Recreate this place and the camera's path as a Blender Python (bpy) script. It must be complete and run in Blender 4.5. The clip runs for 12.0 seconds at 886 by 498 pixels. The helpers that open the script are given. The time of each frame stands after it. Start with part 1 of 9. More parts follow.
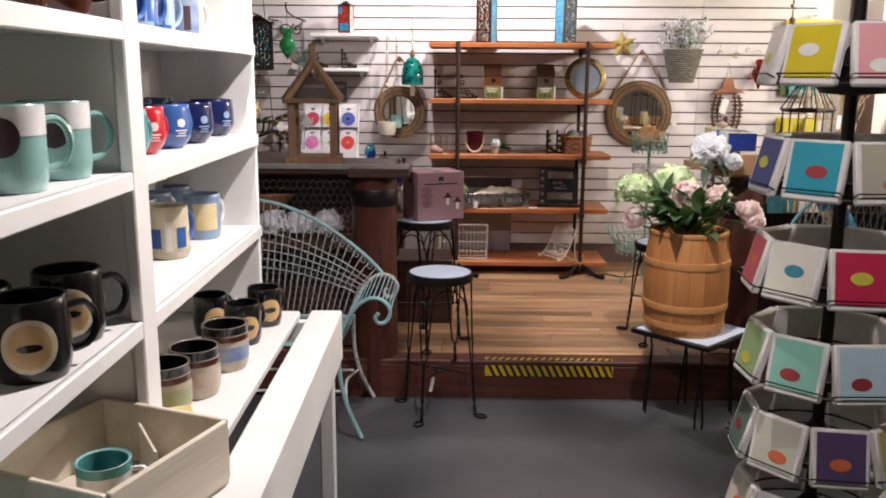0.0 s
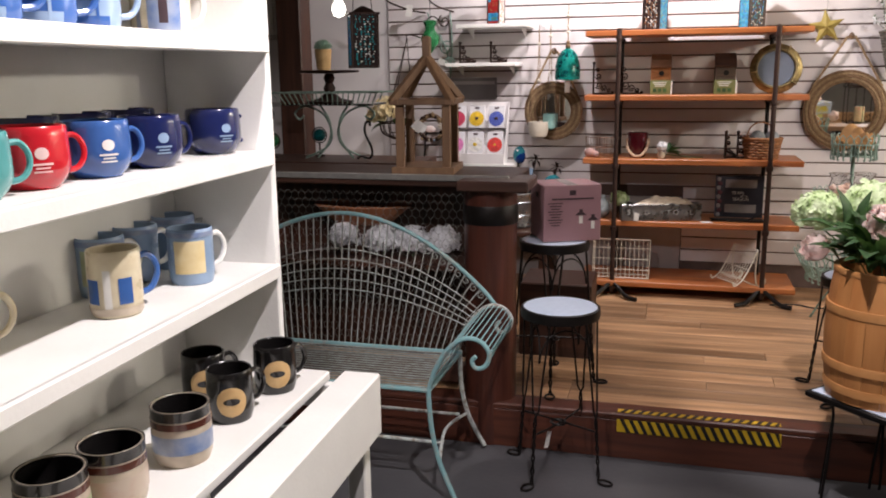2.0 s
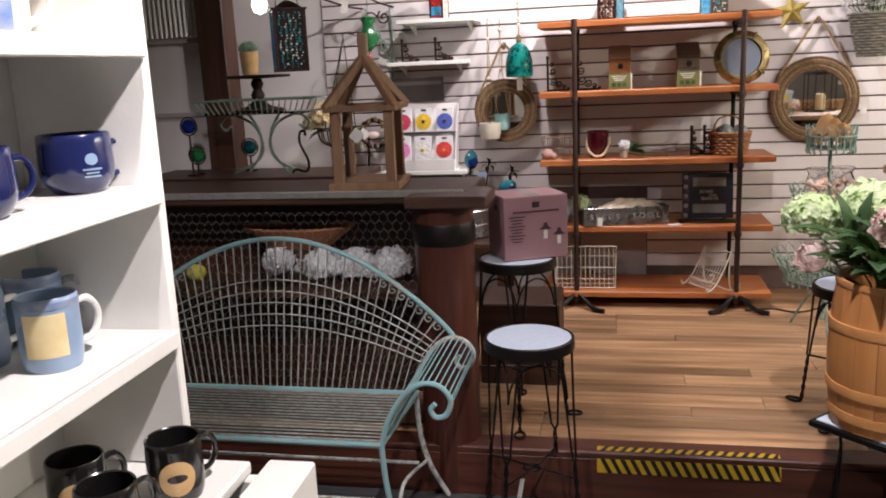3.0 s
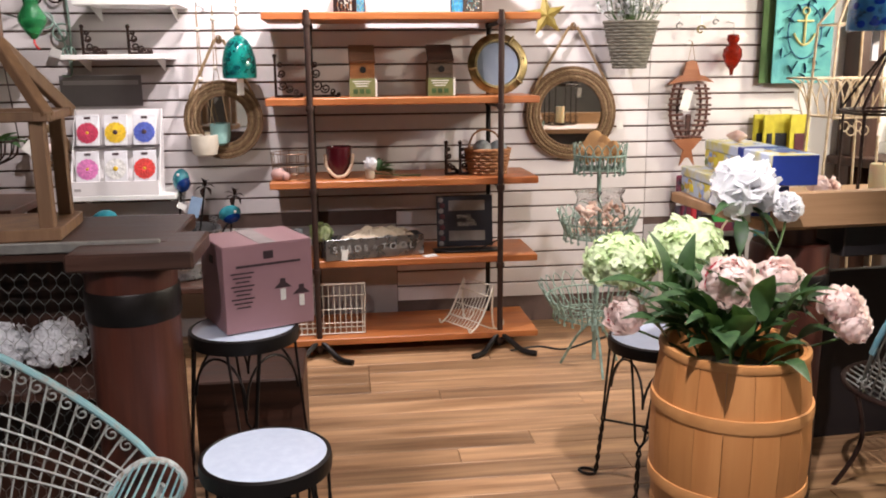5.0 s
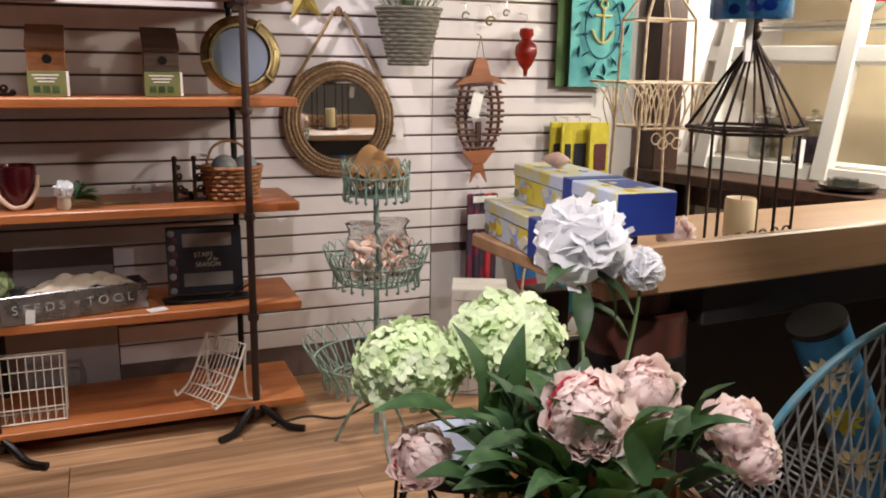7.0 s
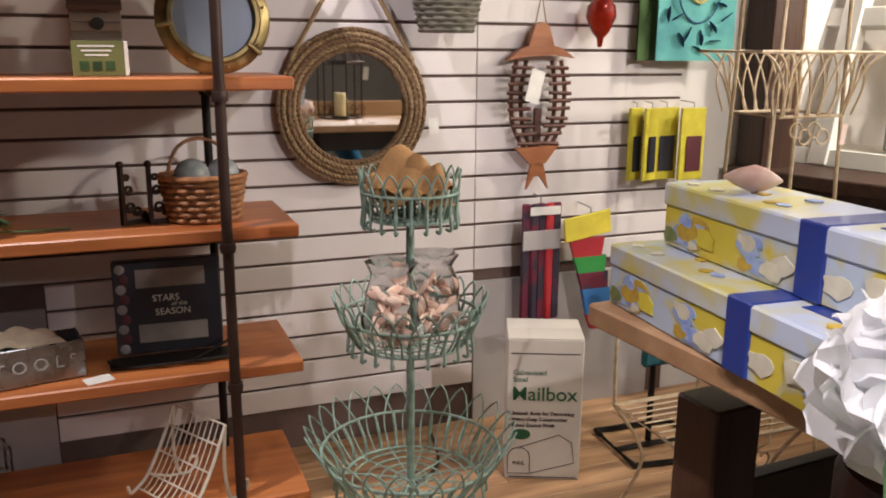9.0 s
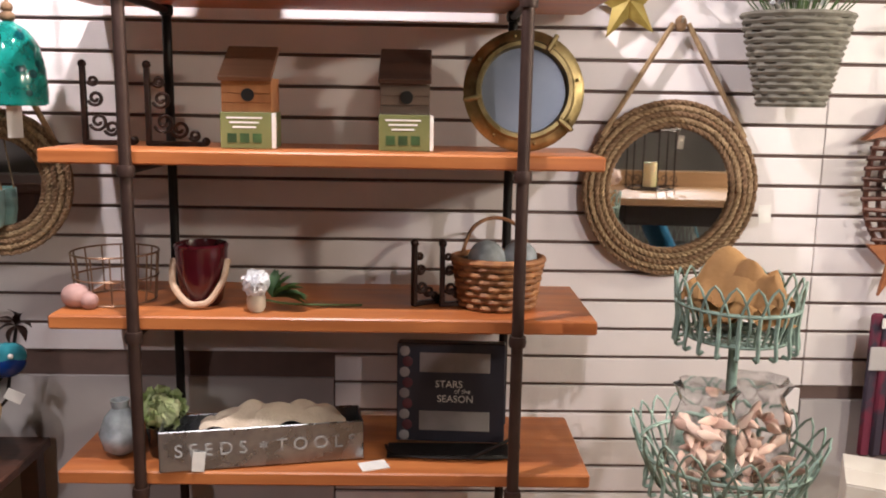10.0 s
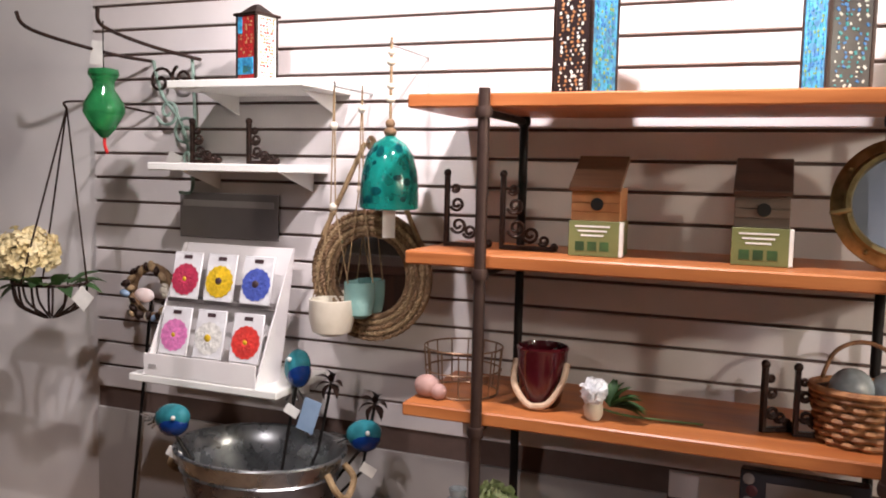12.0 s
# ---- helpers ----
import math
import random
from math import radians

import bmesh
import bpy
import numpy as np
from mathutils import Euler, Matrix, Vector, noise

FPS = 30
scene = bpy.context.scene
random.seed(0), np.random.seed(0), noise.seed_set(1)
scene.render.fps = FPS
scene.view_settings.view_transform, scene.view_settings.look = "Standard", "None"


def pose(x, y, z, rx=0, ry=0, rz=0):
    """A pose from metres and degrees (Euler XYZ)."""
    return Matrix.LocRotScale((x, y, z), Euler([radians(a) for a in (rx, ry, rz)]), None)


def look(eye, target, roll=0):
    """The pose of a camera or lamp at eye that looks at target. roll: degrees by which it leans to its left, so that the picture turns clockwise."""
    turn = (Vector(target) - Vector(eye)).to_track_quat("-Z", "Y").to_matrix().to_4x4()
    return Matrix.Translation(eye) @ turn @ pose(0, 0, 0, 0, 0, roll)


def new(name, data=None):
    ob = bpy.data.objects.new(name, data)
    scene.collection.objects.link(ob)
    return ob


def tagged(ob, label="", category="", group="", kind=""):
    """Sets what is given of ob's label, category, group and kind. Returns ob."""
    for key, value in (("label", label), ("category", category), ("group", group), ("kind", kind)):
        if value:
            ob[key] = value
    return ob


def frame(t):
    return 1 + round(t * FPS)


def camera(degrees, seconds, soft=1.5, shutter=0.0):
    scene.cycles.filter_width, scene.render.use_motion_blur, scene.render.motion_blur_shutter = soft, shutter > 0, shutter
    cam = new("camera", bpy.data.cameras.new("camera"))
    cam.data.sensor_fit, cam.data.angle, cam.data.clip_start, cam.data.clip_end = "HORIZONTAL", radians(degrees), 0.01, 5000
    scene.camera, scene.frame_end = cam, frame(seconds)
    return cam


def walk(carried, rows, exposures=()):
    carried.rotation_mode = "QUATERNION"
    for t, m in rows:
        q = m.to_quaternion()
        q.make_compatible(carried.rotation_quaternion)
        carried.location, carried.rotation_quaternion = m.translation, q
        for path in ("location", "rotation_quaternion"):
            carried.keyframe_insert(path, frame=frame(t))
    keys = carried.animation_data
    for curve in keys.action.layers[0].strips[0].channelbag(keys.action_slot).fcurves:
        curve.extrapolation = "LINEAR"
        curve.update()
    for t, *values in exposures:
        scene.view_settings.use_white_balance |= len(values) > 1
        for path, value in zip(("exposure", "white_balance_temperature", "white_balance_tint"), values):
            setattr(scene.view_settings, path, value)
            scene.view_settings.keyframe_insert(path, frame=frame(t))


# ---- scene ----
cam = camera(55.8, 12.0, soft=1.9)
PATH = [
    (0, (0.007, -6.437, 1.612), (-0.027, -4.478, 1.21), 0.4),
    (0.5, (0.095, -6.306, 1.637), (-0.152, -4.37, 1.204), -0.5),
    (1, (0.222, -6.131, 1.635), (-0.197, -4.228, 1.188), -0.5),
    (1.5, (0.326, -5.961, 1.634), (-0.179, -4.074, 1.203), 0.0),
    (2, (0.319, -5.756, 1.625), (-0.193, -3.868, 1.208), -0.7),
    (2.5, (0.274, -5.542, 1.629), (-0.199, -3.646, 1.205), -1.8),
    (4.5, (0.123, -4.633, 1.615), (0.165, -2.677, 1.199), -1.4),
    (5, (0.128, -4.431, 1.608), (0.366, -2.492, 1.18), -0.5),
    (5.5, (0.178, -4.194, 1.623), (0.582, -2.278, 1.216), 0.5),
    (6, (0.246, -3.996, 1.62), (0.794, -2.114, 1.224), 1.0),
    (6.5, (0.321, -3.782, 1.608), (1.013, -1.952, 1.194), 0.3),
    (8.5, (0.64, -2.879, 1.563), (1.406, -1.093, 1.088), 1.5),
    (9, (0.647, -2.635, 1.54), (1.359, -0.826, 1.072), 0.4),
    (9.5, (0.651, -2.442, 1.577), (1.077, -0.541, 1.126), 1.1),
    (10, (0.686, -2.358, 1.586), (0.724, -0.389, 1.237), 1.0),
    (10.5, (0.68, -2.359, 1.637), (0.417, -0.399, 1.342), 1.1),
    (11, (0.678, -2.365, 1.654), (0.243, -0.426, 1.433), 1.5),
    (11.5, (0.663, -2.364, 1.654), (0.089, -0.456, 1.48), 1.3),
    (12, (0.648, -2.35, 1.658), (-0.078, -0.495, 1.478), 1.3),
]
walk(cam, [(t, look(eye, target, roll)) for t, eye, target, roll in PATH],
     [(0, -0.36), (1, -0.44), (2.5, -0.42), (4.5, 0.06), (5.5, -0.12), (6.5, -0.42), (8.5, -0.54), (9.5, -0.27), (10, -0.07), (10.5, -0.14), (11, -0.14), (12, -0.14)])

# ---- light ----
world = bpy.data.worlds.new("shop_world")
scene.world = world
world.use_nodes = True
world.node_tree.nodes["Background"].inputs["Color"].default_value = (0.9, 0.95, 1.0, 1)
world.node_tree.nodes["Background"].inputs["Strength"].default_value = 0.085
scene.view_settings.exposure = 0.0


def spot(name, eye, target, watts, cone, blend=0.5, size=0.03, color=(1.0, 0.91, 0.925)):
    lamp = bpy.data.lights.new(name, "SPOT")
    lamp.energy, lamp.spot_size, lamp.spot_blend = watts, radians(cone), blend
    lamp.shadow_soft_size, lamp.color = size, color
    ob = new(name, lamp)
    ob.matrix_basis = look(eye, target)
    return ob


# ceiling track spots: (eye, target, watts, cone)
SPOTS = [
    ((0.25, -0.80, 2.75), (0.2, 0.0, 1.9), 175, 128),
    ((2.35, -1.25, 2.75), (1.75, 0.0, 1.35), 10, 95),
    ((2.45, -4.1, 2.75), (1.65, 0.0, 0.98), 300, 30),
    ((-0.35, -1.45, 2.75), (-1.1, 0.0, 1.5), 103, 95),
    ((0.5, -2.0, 2.75), (0.75, -1.75, 0.2), 105, 74),
    ((0.35, -4.35, 2.75), (-0.7, -4.3, 1.0), 300, 100),
    ((0.6, -3.45, 2.75), (1.1, -2.3, 0.9), 250, 38),
    ((-0.35, -4.7, 2.75), (-0.9, -2.2, 0.7), 150, 56),
    ((0.35, -5.6, 2.75), (1.05, -4.75, 1.0), 110, 70),
]
for eye, target, watts, cone in SPOTS:
    spot("track_spot", eye, target, watts, cone)
for place in ((3.74, -0.95, 2.35), (3.28, -2.35, 2.35)):
    lamp = bpy.data.lights.new("back_room_lamp", "POINT")
    lamp.energy, lamp.shadow_soft_size, lamp.color = 165, 0.06, (1.0, 0.92, 0.78)
    new("back_room_lamp", lamp).location = place


# ---- materials ----
def material(name, color, rough=0.6, metal=0.0, dark=None, scale=8.0, detail=4.0, bump=0.0, bump_scale=60.0,
             stretch=(1, 1, 1), vary=0.0, coat=0.0, trans=0.0, sss=0.0, contrast=(0.35, 0.7), rough_var=0.1):
    """Paint, stone or cloth: two colours mixed by a noise, fine relief by a second one, each piece a little different."""
    m = bpy.data.materials.new(name)
    m.use_nodes = True
    nt = m.node_tree
    n, l = nt.nodes, nt.links
    b = n["Principled BSDF"]
    b.inputs["Metallic"].default_value = metal
    b.inputs["Coat Weight"].default_value = coat
    b.inputs["Transmission Weight"].default_value = trans
    if sss:
        b.inputs["Subsurface Weight"].default_value = sss
        b.inputs["Subsurface Scale"].default_value = 0.01
    tc = n.new("ShaderNodeTexCoord")
    mp = n.new("ShaderNodeMapping")
    mp.inputs["Scale"].default_value = stretch
    l.new(tc.outputs["Object"], mp.inputs["Vector"])
    info = n.new("ShaderNodeObjectInfo")
    add = n.new("ShaderNodeVectorMath")
    mul = n.new("ShaderNodeMath")
    mul.operation = "MULTIPLY"
    mul.inputs[1].default_value = 37.0
    l.new(info.outputs["Random"], mul.inputs[0])
    l.new(mp.outputs["Vector"], add.inputs[0])
    l.new(mul.outputs[0], add.inputs[1])
    no = n.new("ShaderNodeTexNoise")
    no.inputs["Scale"].default_value, no.inputs["Detail"].default_value = scale, detail
    l.new(add.outputs[0], no.inputs["Vector"])
    ramp = n.new("ShaderNodeValToRGB")
    dark = dark or tuple(c * 0.82 for c in color)
    ramp.color_ramp.elements[0].position, ramp.color_ramp.elements[1].position = contrast
    ramp.color_ramp.elements[0].color = (*dark, 1)
    ramp.color_ramp.elements[1].color = (*color, 1)
    l.new(no.outputs["Fac"], ramp.inputs["Fac"])
    out = ramp.outputs["Color"]
    if vary:
        hsv = n.new("ShaderNodeHueSaturation")
        mr = n.new("ShaderNodeMapRange")
        mr.inputs["To Min"].default_value, mr.inputs["To Max"].default_value = 1 - vary, 1 + vary
        l.new(info.outputs["Random"], mr.inputs["Value"])
        l.new(mr.outputs["Result"], hsv.inputs["Value"])
        l.new(out, hsv.inputs["Color"])
        out = hsv.outputs["Color"]
    l.new(out, b.inputs["Base Color"])
    r2 = n.new("ShaderNodeMapRange")
    r2.inputs["To Min"].default_value, r2.inputs["To Max"].default_value = max(0.02, rough - rough_var), min(1, rough + rough_var)
    l.new(no.outputs["Fac"], r2.inputs["Value"])
    l.new(r2.outputs["Result"], b.inputs["Roughness"])
    if bump:
        fine = n.new("ShaderNodeTexNoise")
        fine.inputs["Scale"].default_value, fine.inputs["Detail"].default_value = bump_scale, 5.0
        l.new(mp.outputs["Vector"], fine.inputs["Vector"])
        bp = n.new("ShaderNodeBump")
        bp.inputs["Strength"].default_value, bp.inputs["Distance"].default_value = bump, 0.004
        l.new(fine.outputs["Fac"], bp.inputs["Height"])
        l.new(bp.outputs["Normal"], b.inputs["Normal"])
    return m


def wood(name, light, dark, axis=0, rough=0.5, vary=0.12, grain=28.0, bump=0.25):
    s = [grain, grain, grain]
    s[axis] = grain / 14
    return material(name, light, rough, dark=dark, scale=1.0, detail=7, bump=bump, bump_scale=3.0, stretch=s, vary=vary, contrast=(0.3, 0.72))


def glass(name, color, rough=0.05, ior=1.45, trans=1.0):
    m = material(name, color, rough, dark=tuple(c * 0.6 for c in color), scale=30, trans=trans, rough_var=0.03)
    m.node_tree.nodes["Principled BSDF"].inputs["IOR"].default_value = ior
    return m


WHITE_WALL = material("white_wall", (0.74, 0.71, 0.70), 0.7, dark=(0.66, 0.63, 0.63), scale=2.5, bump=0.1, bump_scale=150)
SLAT = material("slat_laminate", (0.71, 0.66, 0.655), 0.55, dark=(0.64, 0.595, 0.59), scale=5, bump=0.05, bump_scale=120, vary=0.03)
GROOVE = material("slat_groove", (0.14, 0.09, 0.075), 0.8, scale=20)
GREY_PANEL = material("grey_panel", (0.42, 0.39, 0.38), 0.7, scale=4, bump=0.1)
# dark taupe chosen to hold down light bouncing off the enclosing walls
DIM_WALL = material("low_bounce_wall", (0.22, 0.19, 0.17), 0.8, scale=3, bump=0.1)
WHITE_PAINT = material("white_paint", (0.80, 0.79, 0.76), 0.45, dark=(0.74, 0.73, 0.70), scale=6, bump=0.12, bump_scale=90)
FLOOR_GREY = material("worn_grey_floor", (0.10, 0.10, 0.105), 0.42, dark=(0.06, 0.06, 0.065), scale=2.2, detail=8, bump=0.2, bump_scale=40)
PLANK = wood("pine_plank", (0.54, 0.325, 0.175), (0.22, 0.115, 0.056), 0, 0.42, 0.30, 26)
PLANK_GAP = material("plank_gap", (0.05, 0.03, 0.02), 0.9)
DARK_WOOD = wood("dark_stained_wood", (0.075, 0.030, 0.018), (0.028, 0.012, 0.008), 2, 0.45, 0.1)
DARK_WOOD_X = wood("dark_stained_beam", (0.085, 0.035, 0.022), (0.032, 0.014, 0.009), 0, 0.45, 0.1)
SHELF_WOOD = wood("orange_shelf_board", (0.50, 0.18, 0.055), (0.30, 0.085, 0.025), 0, 0.4, 0.12, 24)
RED_WOOD = wood("red_brown_riser", (0.12, 0.035, 0.018), (0.05, 0.015, 0.009), 0, 0.45, 0.1)
LIGHT_OAK = wood("light_oak", (0.44, 0.26, 0.14), (0.32, 0.18, 0.09), 0, 0.45, 0.08)
BARREL_WOOD = wood("barrel_stave", (0.60, 0.275, 0.094), (0.47, 0.19, 0.058), 2, 0.5, 0.1, 22)
HOOP_WOOD = wood("barrel_hoop", (0.65, 0.32, 0.12), (0.54, 0.24, 0.08), 0, 0.5, 0.05, 22)
BLACK_IRON = material("black_iron", (0.016, 0.013, 0.012), 0.45, 0.6, scale=30, bump=0.2)
BROWN_PIPE = material("brown_pipe", (0.055, 0.030, 0.024), 0.5, 0.5, scale=30, bump=0.2)
TEAL_IRON = material("teal_painted_iron", (0.22, 0.40, 0.42), 0.5, 0.1, dark=(0.30, 0.33, 0.30), scale=35, bump=0.3, contrast=(0.3, 0.5))
VERDIGRIS = material("verdigris_wire", (0.30, 0.42, 0.36), 0.6, 0.2, dark=(0.17, 0.24, 0.20), scale=40, bump=0.3)
WHITE_WIRE = material("white_wire", (0.72, 0.67, 0.57), 0.5, 0.0, scale=30)
CREAM_WIRE = material("cream_wire", (0.60, 0.50, 0.36), 0.5, 0.0, dark=(0.42, 0.30, 0.18), scale=40)
SEAT_WHITE = material("pale_blue_seat", (0.62, 0.70, 0.84), 0.35, dark=(0.55, 0.63, 0.78), scale=40, bump=0.15, bump_scale=300)
GALV = material("galvanised_steel", (0.36, 0.37, 0.38), 0.28, 0.9, dark=(0.25, 0.26, 0.27), scale=18, contrast=(0.4, 0.6))
WIRE_MESH = material("galvanised_mesh", (0.42, 0.41, 0.38), 0.45, 0.7, scale=60)
YELLOW_TAPE = material("yellow_tape", (0.62, 0.40, 0.015), 0.5, scale=25)
BLACK_TAPE = material("black_tape", (0.012, 0.012, 0.012), 0.5)
CEILING = material("dark_ceiling", (0.10, 0.085, 0.075), 0.9, scale=3)
PINK_CARD = material("mauve_cardboard", (0.36, 0.20, 0.22), 0.6, dark=(0.33, 0.18, 0.20), scale=10, bump=0.05)
INK = material("dark_print", (0.05, 0.025, 0.03), 0.6)


# ---- mesh helpers ----
class Mesh:
    """Collects faces; every method adds a closed piece and returns self."""

    def __init__(self):
        self.v, self.f = [], []

    def add(self, verts, faces):
        k = len(self.v)
        self.v.extend(tuple(p) for p in verts)
        self.f.extend(tuple(i + k for i in q) for q in faces)
        return self

    def box(self, c, s, bevel=0.0, turn=None):
        """A box at c with the size s, its edges cut by bevel."""
        hx, hy, hz = (d / 2 for d in s)
        b = min(bevel, hx * 0.9, hy * 0.9, hz * 0.9)
        c = Vector(c)
        out = []
        if b <= 0:
            for x in (-hx, hx):
                for y in (-hy, hy):
                    for z in (-hz, hz):
                        out.append((x, y, z))
            faces = [(0, 1, 3, 2), (4, 6, 7, 5), (0, 4, 5, 1), (2, 3, 7, 6), (0, 2, 6, 4), (1, 5, 7, 3)]
        else:
            idx = {}
            for sx in (-1, 1):
                for sy in (-1, 1):
                    for sz in (-1, 1):
                        for a in range(3):
                            p = [sx * (hx - b), sy * (hy - b), sz * (hz - b)]
                            p[a] = (sx * hx, sy * hy, sz * hz)[a]
                            idx[sx, sy, sz, a] = len(out)
                            out.append(tuple(p))
            faces = []
            for a in range(3):
                o = [i for i in range(3) if i != a]
                for sg in (-1, 1):
                    q = []
                    for u, w in ((-1, -1), (1, -1), (1, 1), (-1, 1)):
                        k = [0, 0, 0]
                        k[a], k[o[0]], k[o[1]] = sg, u, w
                        q.append(idx[k[0], k[1], k[2], a])
                    if (sg > 0) == (a == 1):
                        q.reverse()
                    faces.append(tuple(q))
            for a in range(3):
                o = [i for i in range(3) if i != a]
                for u in (-1, 1):
                    for w in (-1, 1):
                        q = []
                        for sg, ax in ((-1, o[0]), (1, o[0]), (1, o[1]), (-1, o[1])):
                            k = [0, 0, 0]
                            k[a], k[o[0]], k[o[1]] = sg, u, w
                            q.append(idx[k[0], k[1], k[2], ax])
                        faces.append(tuple(q))
            for sx in (-1, 1):
                for sy in (-1, 1):
                    for sz in (-1, 1):
                        faces.append(tuple(idx[sx, sy, sz, a] for a in range(3)))
        pts = [Vector(p) for p in out]
        if turn is not None:
            pts = [turn @ p for p in pts]
        return self.add([p + c for p in pts], faces)

    def tube(self, pts, r, n=6, closed=False, taper=None):
        """A round bar along the points."""
        pts = [Vector(p) for p in pts]
        m = len(pts)
        rings, prev = [], None
        for i, p in enumerate(pts):
            if closed:
                d = pts[(i + 1) % m] - pts[i - 1]
            else:
                d = pts[min(i + 1, m - 1)] - pts[max(i - 1, 0)]
            if d.length < 1e-9:
                d = Vector((0, 0, 1))
            d.normalize()
            if prev is None:
                ref = Vector((0, 0, 1)) if abs(d.z) < 0.9 else Vector((1, 0, 0))
                u = d.cross(ref).normalized()
            else:
                u = (prev - d * prev.dot(d))
                u = u.normalized() if u.length > 1e-6 else d.orthogonal().normalized()
            prev = u
            w = d.cross(u)
            rr = r if taper is None else r * (1 + (taper - 1) * i / max(1, m - 1))
            rings.append([p + (u * math.cos(a) + w * math.sin(a)) * rr for a in (2 * math.pi * j / n for j in range(n))])
        verts = [q for ring in rings for q in ring]
        faces = []
        for i in range(m if closed else m - 1):
            k = (i + 1) % m
            for j in range(n):
                faces.append((i * n + j, i * n + (j + 1) % n, k * n + (j + 1) % n, k * n + j))
        if not closed:
            faces.append(tuple(reversed(range(n))))
            faces.append(tuple(range((m - 1) * n, m * n)))
        return self.add(verts, faces)

    def bar(self, a, b, r, n=6):
        return self.tube([a, b], r, n)

    def lathe(self, profile, n=24, c=(0, 0, 0), sy=1.0, turn=None, ring=False, caps=True):
        """A turned solid: (radius, height) rows from bottom to top; a ring closes on itself."""
        c = Vector(c)
        verts = []
        for r, z in profile:
            for j in range(n):
                a = 2 * math.pi * j / n
                p = Vector((r * math.cos(a), r * math.sin(a) * sy, z))
                verts.append((turn @ p if turn is not None else p) + c)
        faces = []
        m = len(profile)
        for i in range(m if ring else m - 1):
            k = (i + 1) % m
            for j in range(n):
                faces.append((i * n + j, i * n + (j + 1) % n, k * n + (j + 1) % n, k * n + j))
        if caps and not ring:
            faces.append(tuple(reversed(range(n))))
            faces.append(tuple(range((m - 1) * n, m * n)))
        return self.add(verts, faces)

    def ball(self, c, r, n=12, m=8, squash=(1, 1, 1), turn=None):
        prof = [(max(1e-4, math.sin(math.pi * i / m)), -math.cos(math.pi * i / m)) for i in range(m + 1)]
        verts = []
        for q, z in prof:
            for j in range(n):
                a = 2 * math.pi * j / n
                p = Vector((q * math.cos(a) * r * squash[0], q * math.sin(a) * r * squash[1], z * r * squash[2]))
                verts.append((turn @ p if turn is not None else p) + Vector(c))
        faces = [(i * n + j, i * n + (j + 1) % n, (i + 1) * n + (j + 1) % n, (i + 1) * n + j) for i in range(m) for j in range(n)]
        return self.add(verts, faces)

    def prism(self, outline, depth, turn=None, c=(0, 0, 0)):
        """An outline in x and z, pulled along y by depth."""
        k = len(outline)
        pts = [Vector((x, -depth / 2, z)) for x, z in outline] + [Vector((x, depth / 2, z)) for x, z in outline]
        if turn is not None:
            pts = [turn @ p for p in pts]
        faces = [tuple(range(k)), tuple(reversed(range(k, 2 * k)))]
        faces += [((j + 1) % k, j, j + k, (j + 1) % k + k) for j in range(k)]
        return self.add([p + Vector(c) for p in pts], faces)

    def ring(self, c, R, r, n=32, m=8, axis="z", turn=None):
        """A torus round c."""
        pts = []
        for j in range(n):
            a = 2 * math.pi * j / n
            p = {"z": (R * math.cos(a), R * math.sin(a), 0), "y": (R * math.cos(a), 0, R * math.sin(a)), "x": (0, R * math.cos(a), R * math.sin(a))}[axis]
            p = Vector(p)
            pts.append((turn @ p if turn is not None else p) + Vector(c))
        return self.tube(pts, r, m, closed=True)

    def data(self, name, mat, smooth=False):
        me = bpy.data.meshes.new(name)
        me.from_pydata(self.v, [], self.f)
        me.materials.append(mat)
        bm = bmesh.new()
        bm.from_mesh(me)
        bmesh.ops.recalc_face_normals(bm, faces=bm.faces)
        bm.to_mesh(me)
        bm.free()
        if smooth:
            me.shade_smooth()
            me.set_sharp_from_angle(angle=radians(42))
        me.update()
        return me


def part(name, mesh, mat, parent, label="", smooth=True):
    ob = new(name, mesh.data(name, mat, smooth))
    ob.parent = parent
    if label:
        tagged(ob, label)
    return ob


def thing(name, m, label, category, group=""):
    ob = new(name)
    ob.empty_display_size = 0.05
    ob.matrix_basis = m if isinstance(m, Matrix) else pose(*m)
    return tagged(ob, label, category, group)


def solo(name, mesh, mat, label, category, m=None, group="", kind="", smooth=True):
    ob = new(name, mesh.data(name, mat, smooth))
    if m is not None:
        ob.matrix_basis = m if isinstance(m, Matrix) else pose(*m)
    return tagged(ob, label, category, group, kind)


def structure(name, mesh, mat, label, category, smooth=False):
    return solo(name, mesh, mat, label, category, kind="structure", smooth=smooth)


def arc(cx, cz, r, a0, a1, n=12, y=0.0):
    return [(cx + r * math.cos(radians(a0 + (a1 - a0) * i / n)), y, cz + r * math.sin(radians(a0 + (a1 - a0) * i / n))) for i in range(n + 1)]


def spiral(cx, cz, r0, r1, a0, a1, n=20, y=0.0):
    return [(cx + (r0 + (r1 - r0) * i / n) * math.cos(radians(a0 + (a1 - a0) * i / n)), y,
             cz + (r0 + (r1 - r0) * i / n) * math.sin(radians(a0 + (a1 - a0) * i / n))) for i in range(n + 1)]


def bezier(p0, p1, p2, p3, n=12):
    p0, p1, p2, p3 = (Vector(p) for p in (p0, p1, p2, p3))
    out = []
    for i in range(n + 1):
        t = i / n
        out.append(p0 * (1 - t) ** 3 + p1 * 3 * t * (1 - t) ** 2 + p2 * 3 * t * t * (1 - t) + p3 * t ** 3)
    return out


